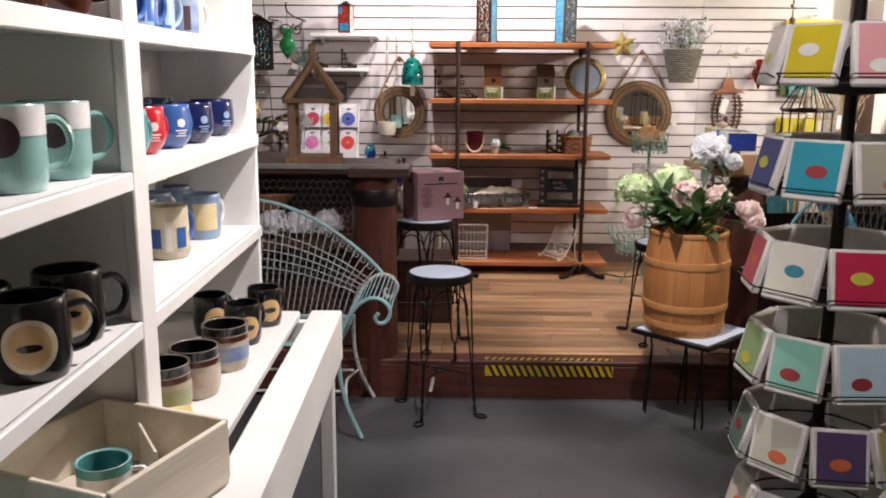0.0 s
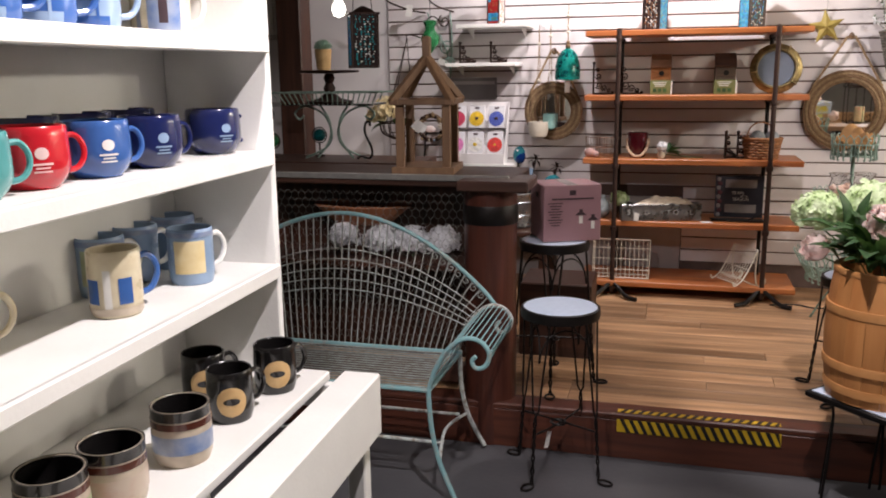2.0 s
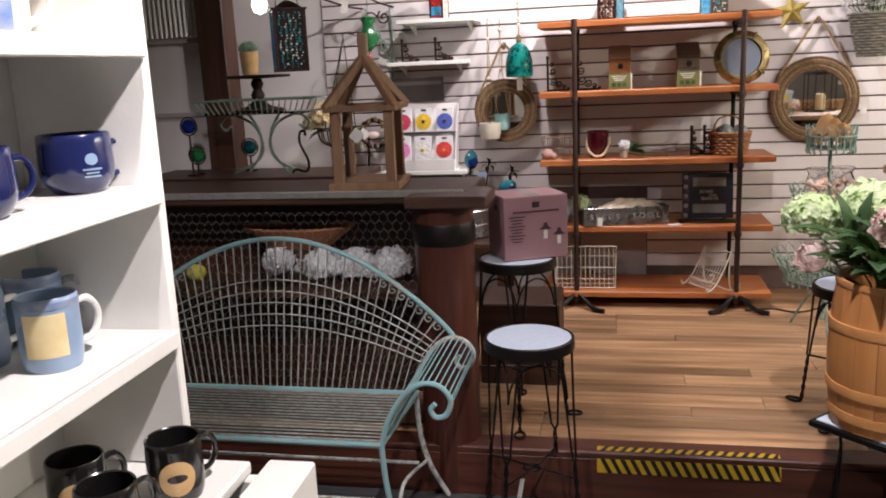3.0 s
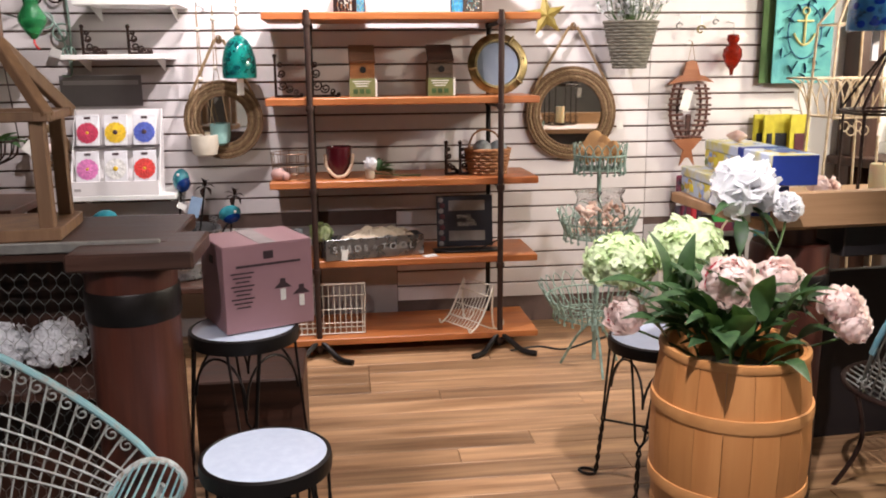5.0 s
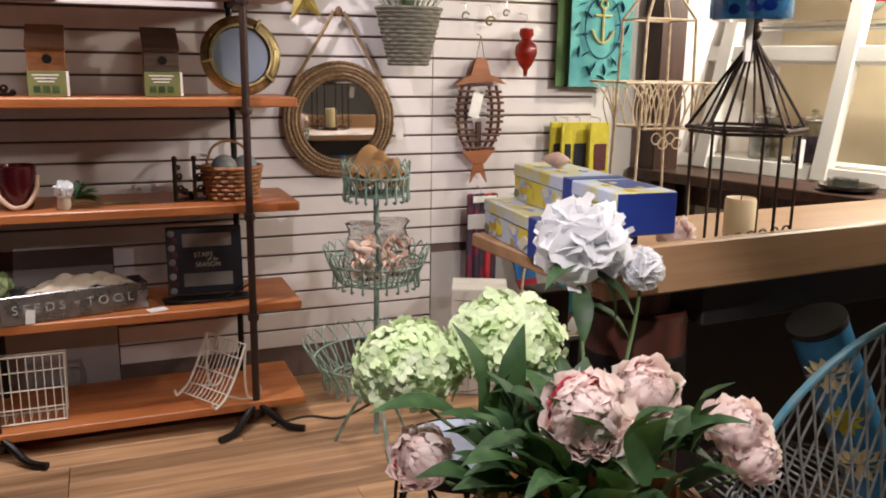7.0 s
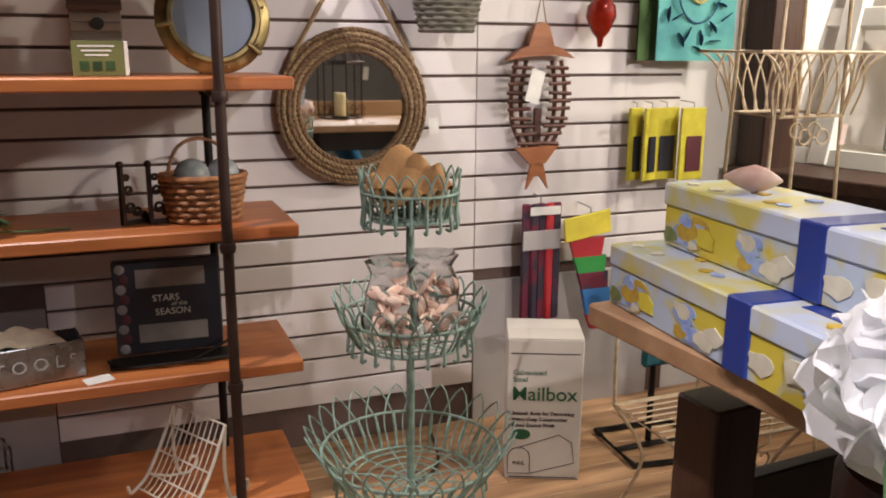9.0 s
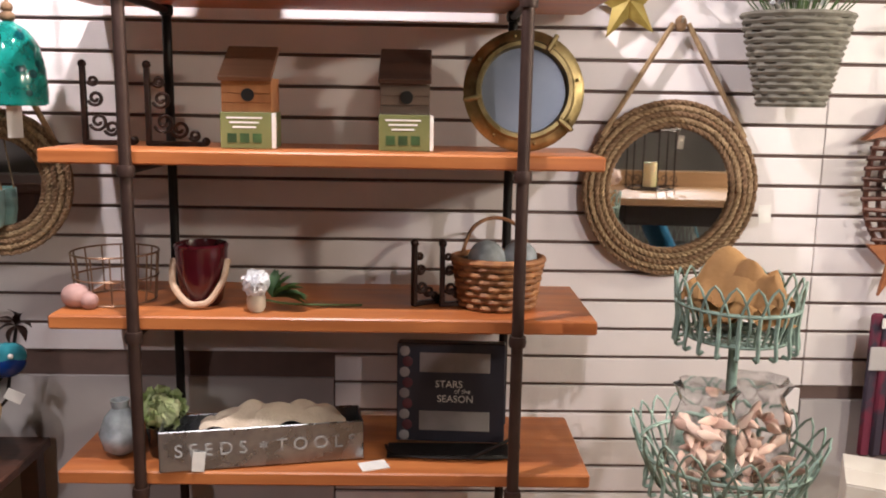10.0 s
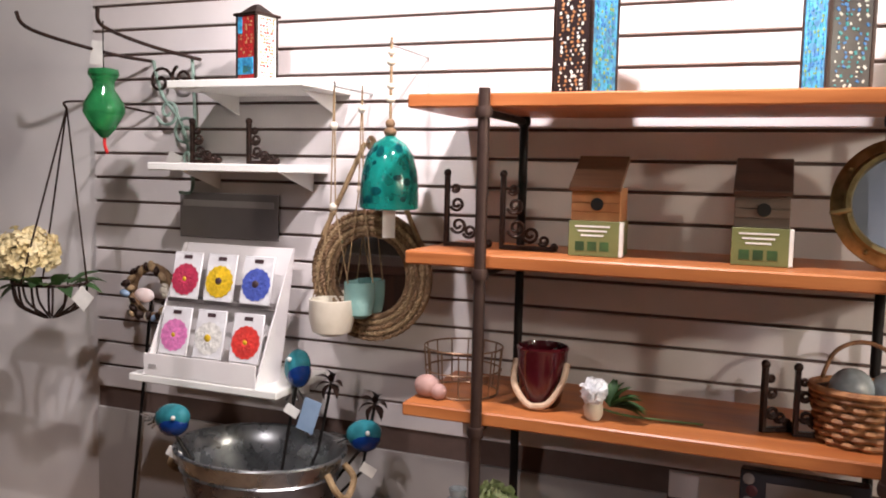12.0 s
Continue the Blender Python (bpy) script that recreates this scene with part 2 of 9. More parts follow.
def smooth_line(pts, n=6):
    """A soft curve through the points."""
    p = [Vector(q) for q in pts]
    out = []
    for i in range(len(p) - 1):
        a, b, c, d = p[max(i - 1, 0)], p[i], p[i + 1], p[min(i + 2, len(p) - 1)]
        for k in range(n):
            t = k / n
            out.append(0.5 * ((2 * b) + (c - a) * t + (2 * a - 5 * b + 4 * c - d) * t * t + (3 * b - a - 3 * c + d) * t ** 3))
    out.append(p[-1])
    return out


# ---- the shop: floors, walls, ceiling ----
STEP_Y, STEP_H = -2.36, 0.20
structure("floor", Mesh().box((0.3, -4.9, -0.05), (8.4, 5.1, 0.1)), FLOOR_GREY, "dark grey worn vinyl floor of the shop", "floor")
platform = structure("floor_platform", Mesh().box((0.3, STEP_Y / 2 + 0.045, 0.0865), (8.4, -STEP_Y + 0.07, 0.173)), PLANK_GAP, "raised platform under the pine boards", "floor")
riser = structure("step_riser", Mesh().box((0.3, STEP_Y - 0.004, 0.0865), (8.4, 0.022, 0.173), 0.003), RED_WOOD, "red-brown wooden riser of the platform step", "step")
nosing = structure("step_nosing", Mesh().box((0.3, STEP_Y + 0.045, STEP_H - 0.013), (8.4, 0.12, 0.028), 0.006), RED_WOOD, "dark worn wooden nosing of the platform step", "step")
WALL_T = 0.12
wall_back = structure("wall_back", Mesh().box((0.3, 0.013 + WALL_T / 2, 1.4), (8.4, WALL_T, 3.0)), WHITE_WALL, "white painted back wall of the shop", "wall")
# enclosing walls added round the shop, coloured dark so they bounce little light
structure("wall_left", Mesh().box((-3.3, -3.7, 1.4), (0.12, 7.5, 3.0)), DIM_WALL, "side wall coloured dark taupe to cut bounced light", "wall")
structure("wall_front", Mesh().box((0.3, -7.5, 1.4), (8.4, 0.12, 3.0)), DIM_WALL, "added wall behind the shop floor, dark taupe to cut bounced light", "wall")
structure("wall_side", Mesh().box((4.44, -3.7, 1.4), (0.12, 7.5, 3.0)), DIM_WALL, "added wall closing the shop, dark taupe to cut bounced light", "wall")
ceiling = structure("ceiling", Mesh().box((0.3, -3.7, 2.95), (8.4, 7.7, 0.1)), CEILING, "dark painted shop ceiling", "ceiling")

# right wall, turned a little, with a dark post in the corner
RW = pose(3.06, 0.0, 0.0, 0, 0, -90 + 17)


def rw(s, d, z):
    """A place on the right wall: s metres along it from the corner, d metres into the shop."""
    return RW @ Vector((s, -d, z))


rw_turn = RW.to_3x3()
wall_right = structure("wall_right", Mesh().box(rw(2.4, -0.15, 0.39), (4.8, 0.12, 0.78), 0, rw_turn).box(rw(2.4, -0.48, 2.6), (4.8, 0.12, 0.6), 0, rw_turn), WHITE_WALL, "white lower wall below the display windows", "wall")

# slat wall: boards with a groove between them
PITCH, GROOVE_TOP = 0.085, 2.043
backing = structure("wall_slat_backing", Mesh().box((0.51, 0.0105, 1.5), (4.26, 0.005, 2.7)), GROOVE, "dark brown groove backing of the slat wall", "wall")
slats = tagged(new("wall_slats"), "off-white slat wall panels with dark grooves", "wall", kind="structure")
slat_mesh = {}
for x0, x1, high, low in ((-1.62, 1.80, -9, 14), (0.42, 1.80, 15, 20), (1.80, 2.64, -9, 15)):
    for k in range(high, low + 1):
        w = x1 - x0 - 0.002
        key = round(w, 4)
        if key not in slat_mesh:
            slat_mesh[key] = Mesh().box((0, 0, 0), (w, 0.012, PITCH - 0.0095), 0.0025).data("slat", SLAT)
        ob = new("slat", slat_mesh[key])
        ob.location = ((x0 + x1) / 2, 0.002, GROOVE_TOP - (k - 0.5) * PITCH)
        ob.parent = slats
structure("wall_lower_panel", Mesh().box((-0.60, 0.0, 0.40), (2.035, 0.014, 0.76), 0.002).box((2.18, 0.0, 0.38), (0.756, 0.014, 0.70), 0.002), GREY_PANEL, "plain grey board below the slats", "wall")


# ---- pipe shelving against the slat wall ----
SH_Z = (1.835, 1.447, 1.057, 0.667, 0.283)
rack = thing("shelf_rack", (0.45, -0.3, STEP_H), "industrial pipe shelving with five orange wooden boards", "shelf")
RB = Vector((0.45, -0.3, STEP_H))
for z in SH_Z:
    front, back = -0.435, -0.045
    if z == SH_Z[-1]:
        front = -0.47
    me = Mesh().box((0.445 - RB.x, (front + back) / 2 - RB.y, z - RB.z), (1.30, back - front, 0.034), 0.004)
    part("board", me, SHELF_WOOD, rack, smooth=False)
for x in (0.0, 0.903):
    for y, r in ((-0.447, 0.0145), (-0.10, 0.0125)):
        me = Mesh().tube([(x - RB.x, y - RB.y, 0.03), (x - RB.x, y - RB.y, 1.862 - RB.z)], r, 12)
        for z in SH_Z:
            me.lathe([(r * 1.35, -0.013), (r * 1.5, 0), (r * 1.35, 0.013)], 12, (x - RB.x, y - RB.y, z - RB.z - 0.03))
        part("post", me, BROWN_PIPE if y < -0.3 else BLACK_IRON, rack, "brown iron pipe")
    for z in SH_Z:
        part("bracket", Mesh().bar((x - RB.x, -0.447 - RB.y, z - RB.z - 0.03), (x - RB.x, -0.10 - RB.y, z - RB.z - 0.03), 0.010, 8), BLACK_IRON, rack)
    me = Mesh()
    for s in (-1, 1):
        me.tube(smooth_line([(x - RB.x, -0.447 - RB.y, 0.09), (x - RB.x + s * 0.05, -0.49 - RB.y, 0.05), (x - RB.x + s * 0.10, -0.55 - RB.y, 0.02), (x - RB.x + s * 0.16, -0.585 - RB.y, 0.014)]), 0.014, 8)
    me.tube([(x - RB.x, -0.447 - RB.y, 0.03), (x - RB.x, -0.12 - RB.y, 0.018)], 0.014, 8)
    part("foot", me, BLACK_IRON, rack)

# ---- white mug shelves and their base ----
WT = Matrix.Translation((-0.602, -3.913, 0)) @ Matrix.Rotation(radians(1), 4, "Z")   # local x to the shop, local y along the front


hutch = thing("display_shelves", WT, "white painted display shelves full of mugs", "shelf")
HB = 0.27
HZ = (1.965, 1.692, 1.430, 1.153)
part("side_panel", Mesh().box((-HB / 2, 0.0, 1.505), (HB, 0.024, 1.235), 0.003), WHITE_PAINT, hutch, smooth=False)
part("divider", Mesh().box((-HB / 2 - 0.01, -1.008, 1.505), (HB - 0.02, 0.03, 1.235), 0.003).box((0.0, -1.008, 1.505), (0.022, 0.075, 1.235), 0.003), WHITE_PAINT, hutch, smooth=False)
part("side_panel", Mesh().box((-HB / 2, -2.01, 1.505), (HB, 0.024, 1.235), 0.003).box((0.0, -2.01, 1.505), (0.022, 0.075, 1.235), 0.003), WHITE_PAINT, hutch, smooth=False)
part("back_panel", Mesh().box((-HB - 0.008, -1.005, 1.505), (0.014, 2.04, 1.235)), WHITE_PAINT, hutch, smooth=False)
part("top", Mesh().box((-HB / 2, -1.005, 2.135), (HB + 0.04, 2.09, 0.024), 0.003), WHITE_PAINT, hutch, smooth=False)
for y0, y1 in ((-0.993, -0.012), (-1.998, -1.023)):
    for z in HZ:
        part("shelf", Mesh().box((-HB / 2 + 0.004, (y0 + y1) / 2, z), (HB, y1 - y0, 0.024), 0.003).box((0.003, (y0 + y1) / 2, z - 0.005), (0.014, y1 - y0, 0.034), 0.003), WHITE_PAINT, hutch, smooth=False)
base = thing("display_table", WT, "white painted table base with a thick front rail", "table")
part("tabletop", Mesh().box((-0.10, -0.99, 0.872), (0.43, 2.02, 0.026), 0.004), WHITE_PAINT, base, smooth=False)
part("front_rail", Mesh().box((0.197, -0.99, 0.805), (0.097, 2.04, 0.160), 0.004), WHITE_PAINT, base, smooth=False)
for y in (0.0, -1.98):
    part("crossbar", Mesh().box((0.0, y, 0.829), (0.30, 0.03, 0.06), 0.003), WHITE_PAINT, base, smooth=False)
for y in (0.03, -1.95):
    for x in (0.20, -0.26):
        part("leg", Mesh().box((x, y - 0.05, 0.3625), (0.045, 0.045, 0.725), 0.004), WHITE_PAINT, base, smooth=False)

# ---- left counter and its round pillar ----
counter_l = thing("bar_counter", (-1.87, -2.07, STEP_H), "dark wooden bar counter with a wire mesh front", "counter")
CB = Vector((-1.9, -2.0, 0.14))
part("countertop", Mesh().box((-1.77 - CB.x, -2.00 - CB.y, 1.095 - CB.z), (2.86, 0.42, 0.045), 0.006), DARK_WOOD_X, counter_l, smooth=False)
part("rail", Mesh().box((-1.77 - CB.x, -2.15 - CB.y, 0.21 - CB.z), (2.70, 0.05, 0.09), 0.004), DARK_WOOD_X, counter_l, smooth=False)
part("back_panel", Mesh().box((-1.85 - CB.x, -1.83 - CB.y, 0.62 - CB.z), (2.60, 0.03, 0.90), 0.003), DARK_WOOD, counter_l, smooth=False)
part("side_panel", Mesh().box((-0.42 - CB.x, -1.98 - CB.y, 0.43 - CB.z), (0.05, 0.30, 0.52), 0.003), DARK_WOOD, counter_l, smooth=False)
part("corner_cap", Mesh().box((-0.41 - CB.x, -2.205 - CB.y, 1.0945 - CB.z), (0.30, 0.27, 0.044), 0.006), DARK_WOOD_X, counter_l, smooth=False)
PILLAR_WOOD = wood("red_stained_post", (0.085, 0.024, 0.014), (0.04, 0.012, 0.008), 2, 0.40, 0.10)
pillar = thing("round_pillar", (-0.412, -2.266, 0.0), "dark red-brown round wooden pillar with an iron band", "pillar")
part("shaft", Mesh().lathe([(0.116, 0.0), (0.114, 0.3), (0.112, 0.7), (0.114, 1.130)], 28), PILLAR_WOOD, pillar)
part("iron_band", Mesh().lathe([(0.116, 0.985), (0.1185, 0.99), (0.1185, 1.062), (0.116, 1.067)], 28, ring=True), BLACK_IRON, pillar)

# ---- right counter ----
CT = 1.157
RCC = Matrix.Translation((1.354, -2.17, 0)) @ Matrix.Rotation(radians(4), 4, "Z")
# near-black colour puts the shade of the void under the counter into its body
VOID = material("under_counter_shade", (0.018, 0.014, 0.016), 0.6, scale=6, bump=0.1)
counter_r = thing("display_counter", RCC @ Matrix.Translation((0, 0, STEP_H)), "counter with a raised light oak edge, its body coloured near-black as shade", "counter")
part("countertop", Mesh().box((0.97, 0.315, CT - 0.0175 - STEP_H), (1.94, 0.59, 0.035), 0.004), LIGHT_OAK, counter_r, smooth=False)
part("front_rail", Mesh().box((0.99, 0.004, CT + 0.030 - STEP_H), (1.94, 0.030, 0.106), 0.004), LIGHT_OAK, counter_r, "raised light oak edge board", smooth=False)
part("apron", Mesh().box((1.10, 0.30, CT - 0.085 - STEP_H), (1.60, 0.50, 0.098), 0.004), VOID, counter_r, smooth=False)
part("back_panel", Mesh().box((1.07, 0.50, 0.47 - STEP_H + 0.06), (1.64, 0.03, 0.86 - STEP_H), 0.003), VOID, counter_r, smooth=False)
for x in (0.16, 1.8):
    for y in (0.09, 0.48):
        if x < 1 and y < 0.2:
            continue
        part("leg", Mesh().box((x, y, (CT - 0.135 - STEP_H) / 2), (0.09, 0.09, CT - 0.135 - STEP_H), 0.004), DARK_WOOD, counter_r, smooth=False)
post = part("round_post", Mesh().lathe([(0.118, 0.0), (0.116, 0.4), (0.118, 0.852), (0.112, 0.866), (0.075, 0.868), (0.075, CT - 0.036 - STEP_H)], 32, (0.165, 0.125, 0)), PILLAR_WOOD, counter_r, "dark red-brown round post with an iron band")
part("iron_band", Mesh().lathe([(0.1175, 0.70), (0.121, 0.705), (0.121, 0.775), (0.1175, 0.78)], 32, (0.165, 0.125, 0), ring=True), BLACK_IRON, post)


# ---- parlour stools ----
def parlour_stool(x, y, z, turn, height=0.70, r=0.157):
    st = thing("bar_stool", (x, y, z, 0, 0, turn), "black twisted-wire parlour stool with a pale blue round seat", "stool", "parlour stools")
    part("seat", Mesh().lathe([(r - 0.012, height - 0.012), (r - 0.010, height), (r * 0.5, height + 0.002), (0.002, height + 0.003)], 36), SEAT_WHITE, st, "pale blue-white woven seat")
    part("rim", Mesh().lathe([(r - 0.012, height - 0.04), (r, height - 0.038), (r + 0.002, height - 0.02), (r, height - 0.001), (r - 0.009, height + 0.003), (r - 0.012, height - 0.002)], 36, ring=True), BLACK_IRON, st)
    for k in range(4):
        a = radians(45 + 90 * k)
        ca, sa = math.cos(a), math.sin(a)
        me = Mesh()
        for s in (-1, 1):
            pts = []
            for i in range(25):
                t = i / 24
                zz = (height - 0.03) * (1 - t) + 0.006 * t
                rad = (r - 0.015) * (1 - t) + (r + 0.035) * t
                spread = 0.045 * (1 - t) ** 1.5 if t < 0.55 else 0.006 * math.cos((t - 0.55) * 42)
                lift = 0.0 if t < 0.55 else 0.005 * math.sin((t - 0.55) * 42) * s
                rr = rad + lift
                pts.append((ca * rr - sa * s * spread, sa * rr + ca * s * spread, zz))
            me.tube(pts, 0.0042, 6)
        ft = [(ca * (r + 0.035 + 0.03 * (1 - math.cos(b))) - sa * 0.02 * math.sin(b), sa * (r + 0.035 + 0.03 * (1 - math.cos(b))) + ca * 0.02 * math.sin(b), 0.006) for b in (2 * math.pi * j / 14 for j in range(14))]
        me.tube(ft, 0.005, 6, closed=True)
        part("leg", me, BLACK_IRON, st)
    for k in range(4):
        a0, a1 = radians(45 + 90 * k), radians(135 + 90 * k)
        me = Mesh().tube(bezier((math.cos(a0) * (r - 0.01), math.sin(a0) * (r - 0.01), height - 0.20), (math.cos(a0) * (r - 0.02), math.sin(a0) * (r - 0.02), height - 0.03),
                                (math.cos(a1) * (r - 0.02), math.sin(a1) * (r - 0.02), height - 0.03), (math.cos(a1) * (r - 0.01), math.sin(a1) * (r - 0.01), height - 0.20), 14), 0.004, 6)
        part("arch", me, BLACK_IRON, st)
    for k in range(2):
        a = radians(45 + 90 * k)
        q = r + 0.012
        part("brace", Mesh().tube(smooth_line([(math.cos(a) * q, math.sin(a) * q, 0.21), (math.cos(a) * 0.05, math.sin(a) * 0.05, 0.20 + 0.012 * k), (-math.cos(a) * 0.05, -math.sin(a) * 0.05, 0.20 + 0.012 * k), (-math.cos(a) * q, -math.sin(a) * q, 0.21)]), 0.0042, 6), BLACK_IRON, st)
    part("hub", Mesh().ring((0, 0, 0.206), 0.03, 0.005, 16, 6), BLACK_IRON, st)
    return st


PAPER = material("white_paper_tag", (0.78, 0.76, 0.72), 0.7, scale=20)
stool = parlour_stool(-0.073, -2.53, 0.0, 20)
part("price_tag", Mesh().box((-0.05, -0.03, 0.145), (0.018, 0.002, 0.075), 0, Euler((0.1, 0.15, 0.3)).to_matrix()), PAPER, stool, "white paper tag on a string")
copy = parlour_stool(-0.165, -2.045, STEP_H, 50, 0.672)
copy = parlour_stool(1.14, -1.92, STEP_H, 10, 0.535)

# ---- hazard tape on the step ----
for n, (zz, yy, flat, hgt) in enumerate(((STEP_H - 0.050, STEP_Y - 0.019, False, 0.056), (STEP_H + 0.002, STEP_Y + 0.018, True, 0.034))):
    tp = thing("hazard_tape", (0.480, yy, zz), "yellow and black striped tape on the step edge", "tape", "hazard tape strips")
    L = 0.65
    tilt = Euler((radians(-90), 0, 0)).to_matrix() if flat else None
    part("tape_base", Mesh().box((0, 0, 0), (L, 0.0016, hgt), 0, tilt), YELLOW_TAPE, tp, smooth=False)
    pitch = 0.036
    for i in range(int(L / pitch)):
        x = -L / 2 + 0.012 + i * pitch
        sh = 0.028 if not flat else 0.018
        w = 0.017
        me = Mesh().prism([(x + sh, -hgt / 2), (x + sh + w if x + sh + w < L / 2 else L / 2, -hgt / 2), (x + w, hgt / 2), (x, hgt / 2)], 0.0026)
        if flat:
            me.v = [(a, -c, b + 0.0004) for a, b, c in me.v]
        else:
            me.v = [(a, b - 0.0006, c) for a, b, c in me.v]
        part("stripe", me, BLACK_TAPE, tp, smooth=False)

# ---- garden bench ----
BX, BF, BK, SZ = -1.05, -2.90, -2.48, 0.445
bench = thing("garden_bench", (BX, (BF + BK) / 2, 0), "curved wire garden bench in worn pale blue paint", "bench")
yf, yb = BF - (BF + BK) / 2, BK - (BF + BK) / 2
HW = 0.55
GREY_WIRE = material("worn_grey_wire", (0.38, 0.42, 0.40), 0.55, 0.2, dark=(0.24, 0.23, 0.20), scale=40, bump=0.2)
WORN_WHITE = material("worn_white_iron", (0.52, 0.56, 0.54), 0.55, 0.1, dark=(0.30, 0.26, 0.21), scale=38, bump=0.3, contrast=(0.32, 0.5))
part("seat_frame", Mesh().tube([(-HW, yf, SZ), (HW - 0.02, yf, SZ)], 0.010, 8).tube([(-HW, yb, SZ + 0.01), (HW, yb, SZ + 0.01)], 0.010, 8).tube([(HW - 0.02, yf, SZ), (HW, yb, SZ + 0.01)], 0.010, 8).tube([(-HW + 0.02, yf, SZ), (-HW, yb, SZ + 0.01)], 0.010, 8), TEAL_IRON, bench)
for i in range(16):
    y = yf + 0.02 + (yb - yf - 0.03) * i / 15
    part("seat_wire", Mesh().tube([(-HW, y, SZ + 0.004), (HW - 0.01, y, SZ + 0.006)], 0.0032, 5), GREY_WIRE, bench)


def crest(x):
    u = min(1.0, abs(x) / 0.70)
    return 0.655 + 0.365 * math.cos(u * math.pi / 2) ** 0.85


def lean(z):
    return yb + 0.10 * max(0.0, (z - SZ) / 0.55)


top_pts = [(x, lean(crest(x)), crest(x)) for x in (-0.70 + 1.40 * i / 40 for i in range(41))]
part("back_rail", Mesh().tube(top_pts, 0.0095, 8), TEAL_IRON, bench, "pale blue curved top rail")
for i in range(39):
    x = -0.665 + 1.33 * i / 38
    x0 = x * HW / 0.70
    z1 = crest(x)
    part("back_wire", Mesh().tube([(x0, yb, SZ + 0.01), (x0 + (x - x0) * 0.35, lean(0.62), min(0.62, SZ + (z1 - SZ) * 0.6)), (x, lean(z1), z1)], 0.0032, 5), GREY_WIRE, bench)
for k in range(5):
    f = 0.40 + 0.075 * k
    pts = []
    for i in range(33):
        x = -0.67 + 1.34 * i / 32
        z = SZ + (crest(x) - SZ) * f + 0.02
        xx = x * (HW + (0.70 - HW) * f) / 0.70
        pts.append((xx, lean(z) - 0.006, z))
    part("back_band", Mesh().tube(pts, 0.0032, 5), GREY_WIRE, bench)
for s in (-1, 1):
    for k in range(9):
        x = s * (0.36 + 0.034 * k)
        z = crest(x) - 0.030
        part("scroll", Mesh().tube([(p[0], lean(z), p[2]) for p in spiral(x, z, 0.018, 0.004, 90, 90 + 400 * s, 18)], 0.0026, 5), GREY_WIRE, bench)
    prof = [(HW - 0.02, SZ), (HW + 0.01, SZ + 0.09), (HW + 0.06, SZ + 0.17), (HW + 0.12, SZ + 0.215), (HW + 0.18, SZ + 0.21), (HW + 0.215, SZ + 0.165), (HW + 0.20, SZ + 0.115), (HW + 0.165, SZ + 0.105), (HW + 0.15, SZ + 0.13), (HW + 0.165, SZ + 0.15)]
    for yy, mat in ((yf, TEAL_IRON), (yb + 0.03, WORN_WHITE)):
        part("arm_scroll", Mesh().tube(smooth_line([(s * a, yy, b) for a, b in prof], 5), 0.009, 8), mat, bench)
    line = smooth_line([(s * a, 0, b) for a, b in prof[:7]], 3)
    for p in line[1:]:
        part("arm_wire", Mesh().tube([(p.x, yf, p.z), (p.x, yb + 0.03, p.z)], 0.003, 5), TEAL_IRON, bench)
    part("front_leg", Mesh().tube(smooth_line([(s * (HW - 0.02), yf, SZ), (s * (HW - 0.01), yf, 0.30), (s * (HW + 0.02), yf, 0.16), (s * (HW + 0.085), yf - 0.01, 0.012)], 6), 0.010, 8), TEAL_IRON, bench)
    part("back_leg", Mesh().tube(smooth_line([(s * HW, yb, SZ + 0.02), (s * (HW + 0.0), yb + 0.02, 0.30), (s * (HW + 0.03), yb + 0.04, 0.15), (s * (HW + 0.09), yb + 0.07, 0.012)], 6), 0.010, 8), WORN_WHITE, bench)
    part("leg_brace", Mesh().tube(smooth_line([(s * (HW + 0.02), yf, 0.16), (s * (HW - 0.01), (yf + yb) / 2, 0.20), (s * (HW + 0.02), yb + 0.035, 0.17)], 5), 0.007, 7), WORN_WHITE, bench)
part("stretcher", Mesh().tube([(-HW, yf + 0.10, 0.19), (HW, yf + 0.10, 0.19)], 0.007, 7), WORN_WHITE, bench)
part("stretcher", Mesh().tube([(-HW, yb - 0.02, 0.185), (HW, yb - 0.02, 0.185)], 0.007, 7), WORN_WHITE, bench)

# ---- low stand, barrel and flowers ----
ST = Vector((1.150, -2.525, 0))
stand = thing("plant_stand", (ST.x, ST.y, 0, 0, 0, 0), "low dark stand with a pale blue square top", "stand")
part("tabletop", Mesh().box((0, 0, 0.415), (0.42, 0.42, 0.022), 0.004, Euler((0, 0, radians(44))).to_matrix()), BLACK_IRON, stand, "black rim")
part("inlay", Mesh().box((0, 0, 0.427), (0.385, 0.385, 0.006), 0.001, Euler((0, 0, radians(44))).to_matrix()), SEAT_WHITE, stand, "pale blue inlay")
for a, foot in ((44 + 45, 0.0), (44 + 135, 0.0), (44 + 225, 0.0), (44 + 315, 0.0)):
    ca, sa = math.cos(radians(a)), math.sin(radians(a))
    R = 0.22 if a > 90 else 0.12
    part("leg", Mesh().tube(smooth_line([(ca * R, sa * R, 0.405), (ca * (R - 0.03), sa * (R - 0.03), 0.34), (ca * (R - 0.01) - sa * 0.018, sa * (R - 0.01) + ca * 0.018, foot + 0.008), (ca * (R - 0.01) + sa * 0.018, sa * (R - 0.01) - ca * 0.018, foot + 0.008), (ca * (R - 0.03), sa * (R - 0.03), 0.34)], 5), 0.0055, 6), BLACK_IRON, stand)
BC = Vector((1.103, -2.518, 0.4315))
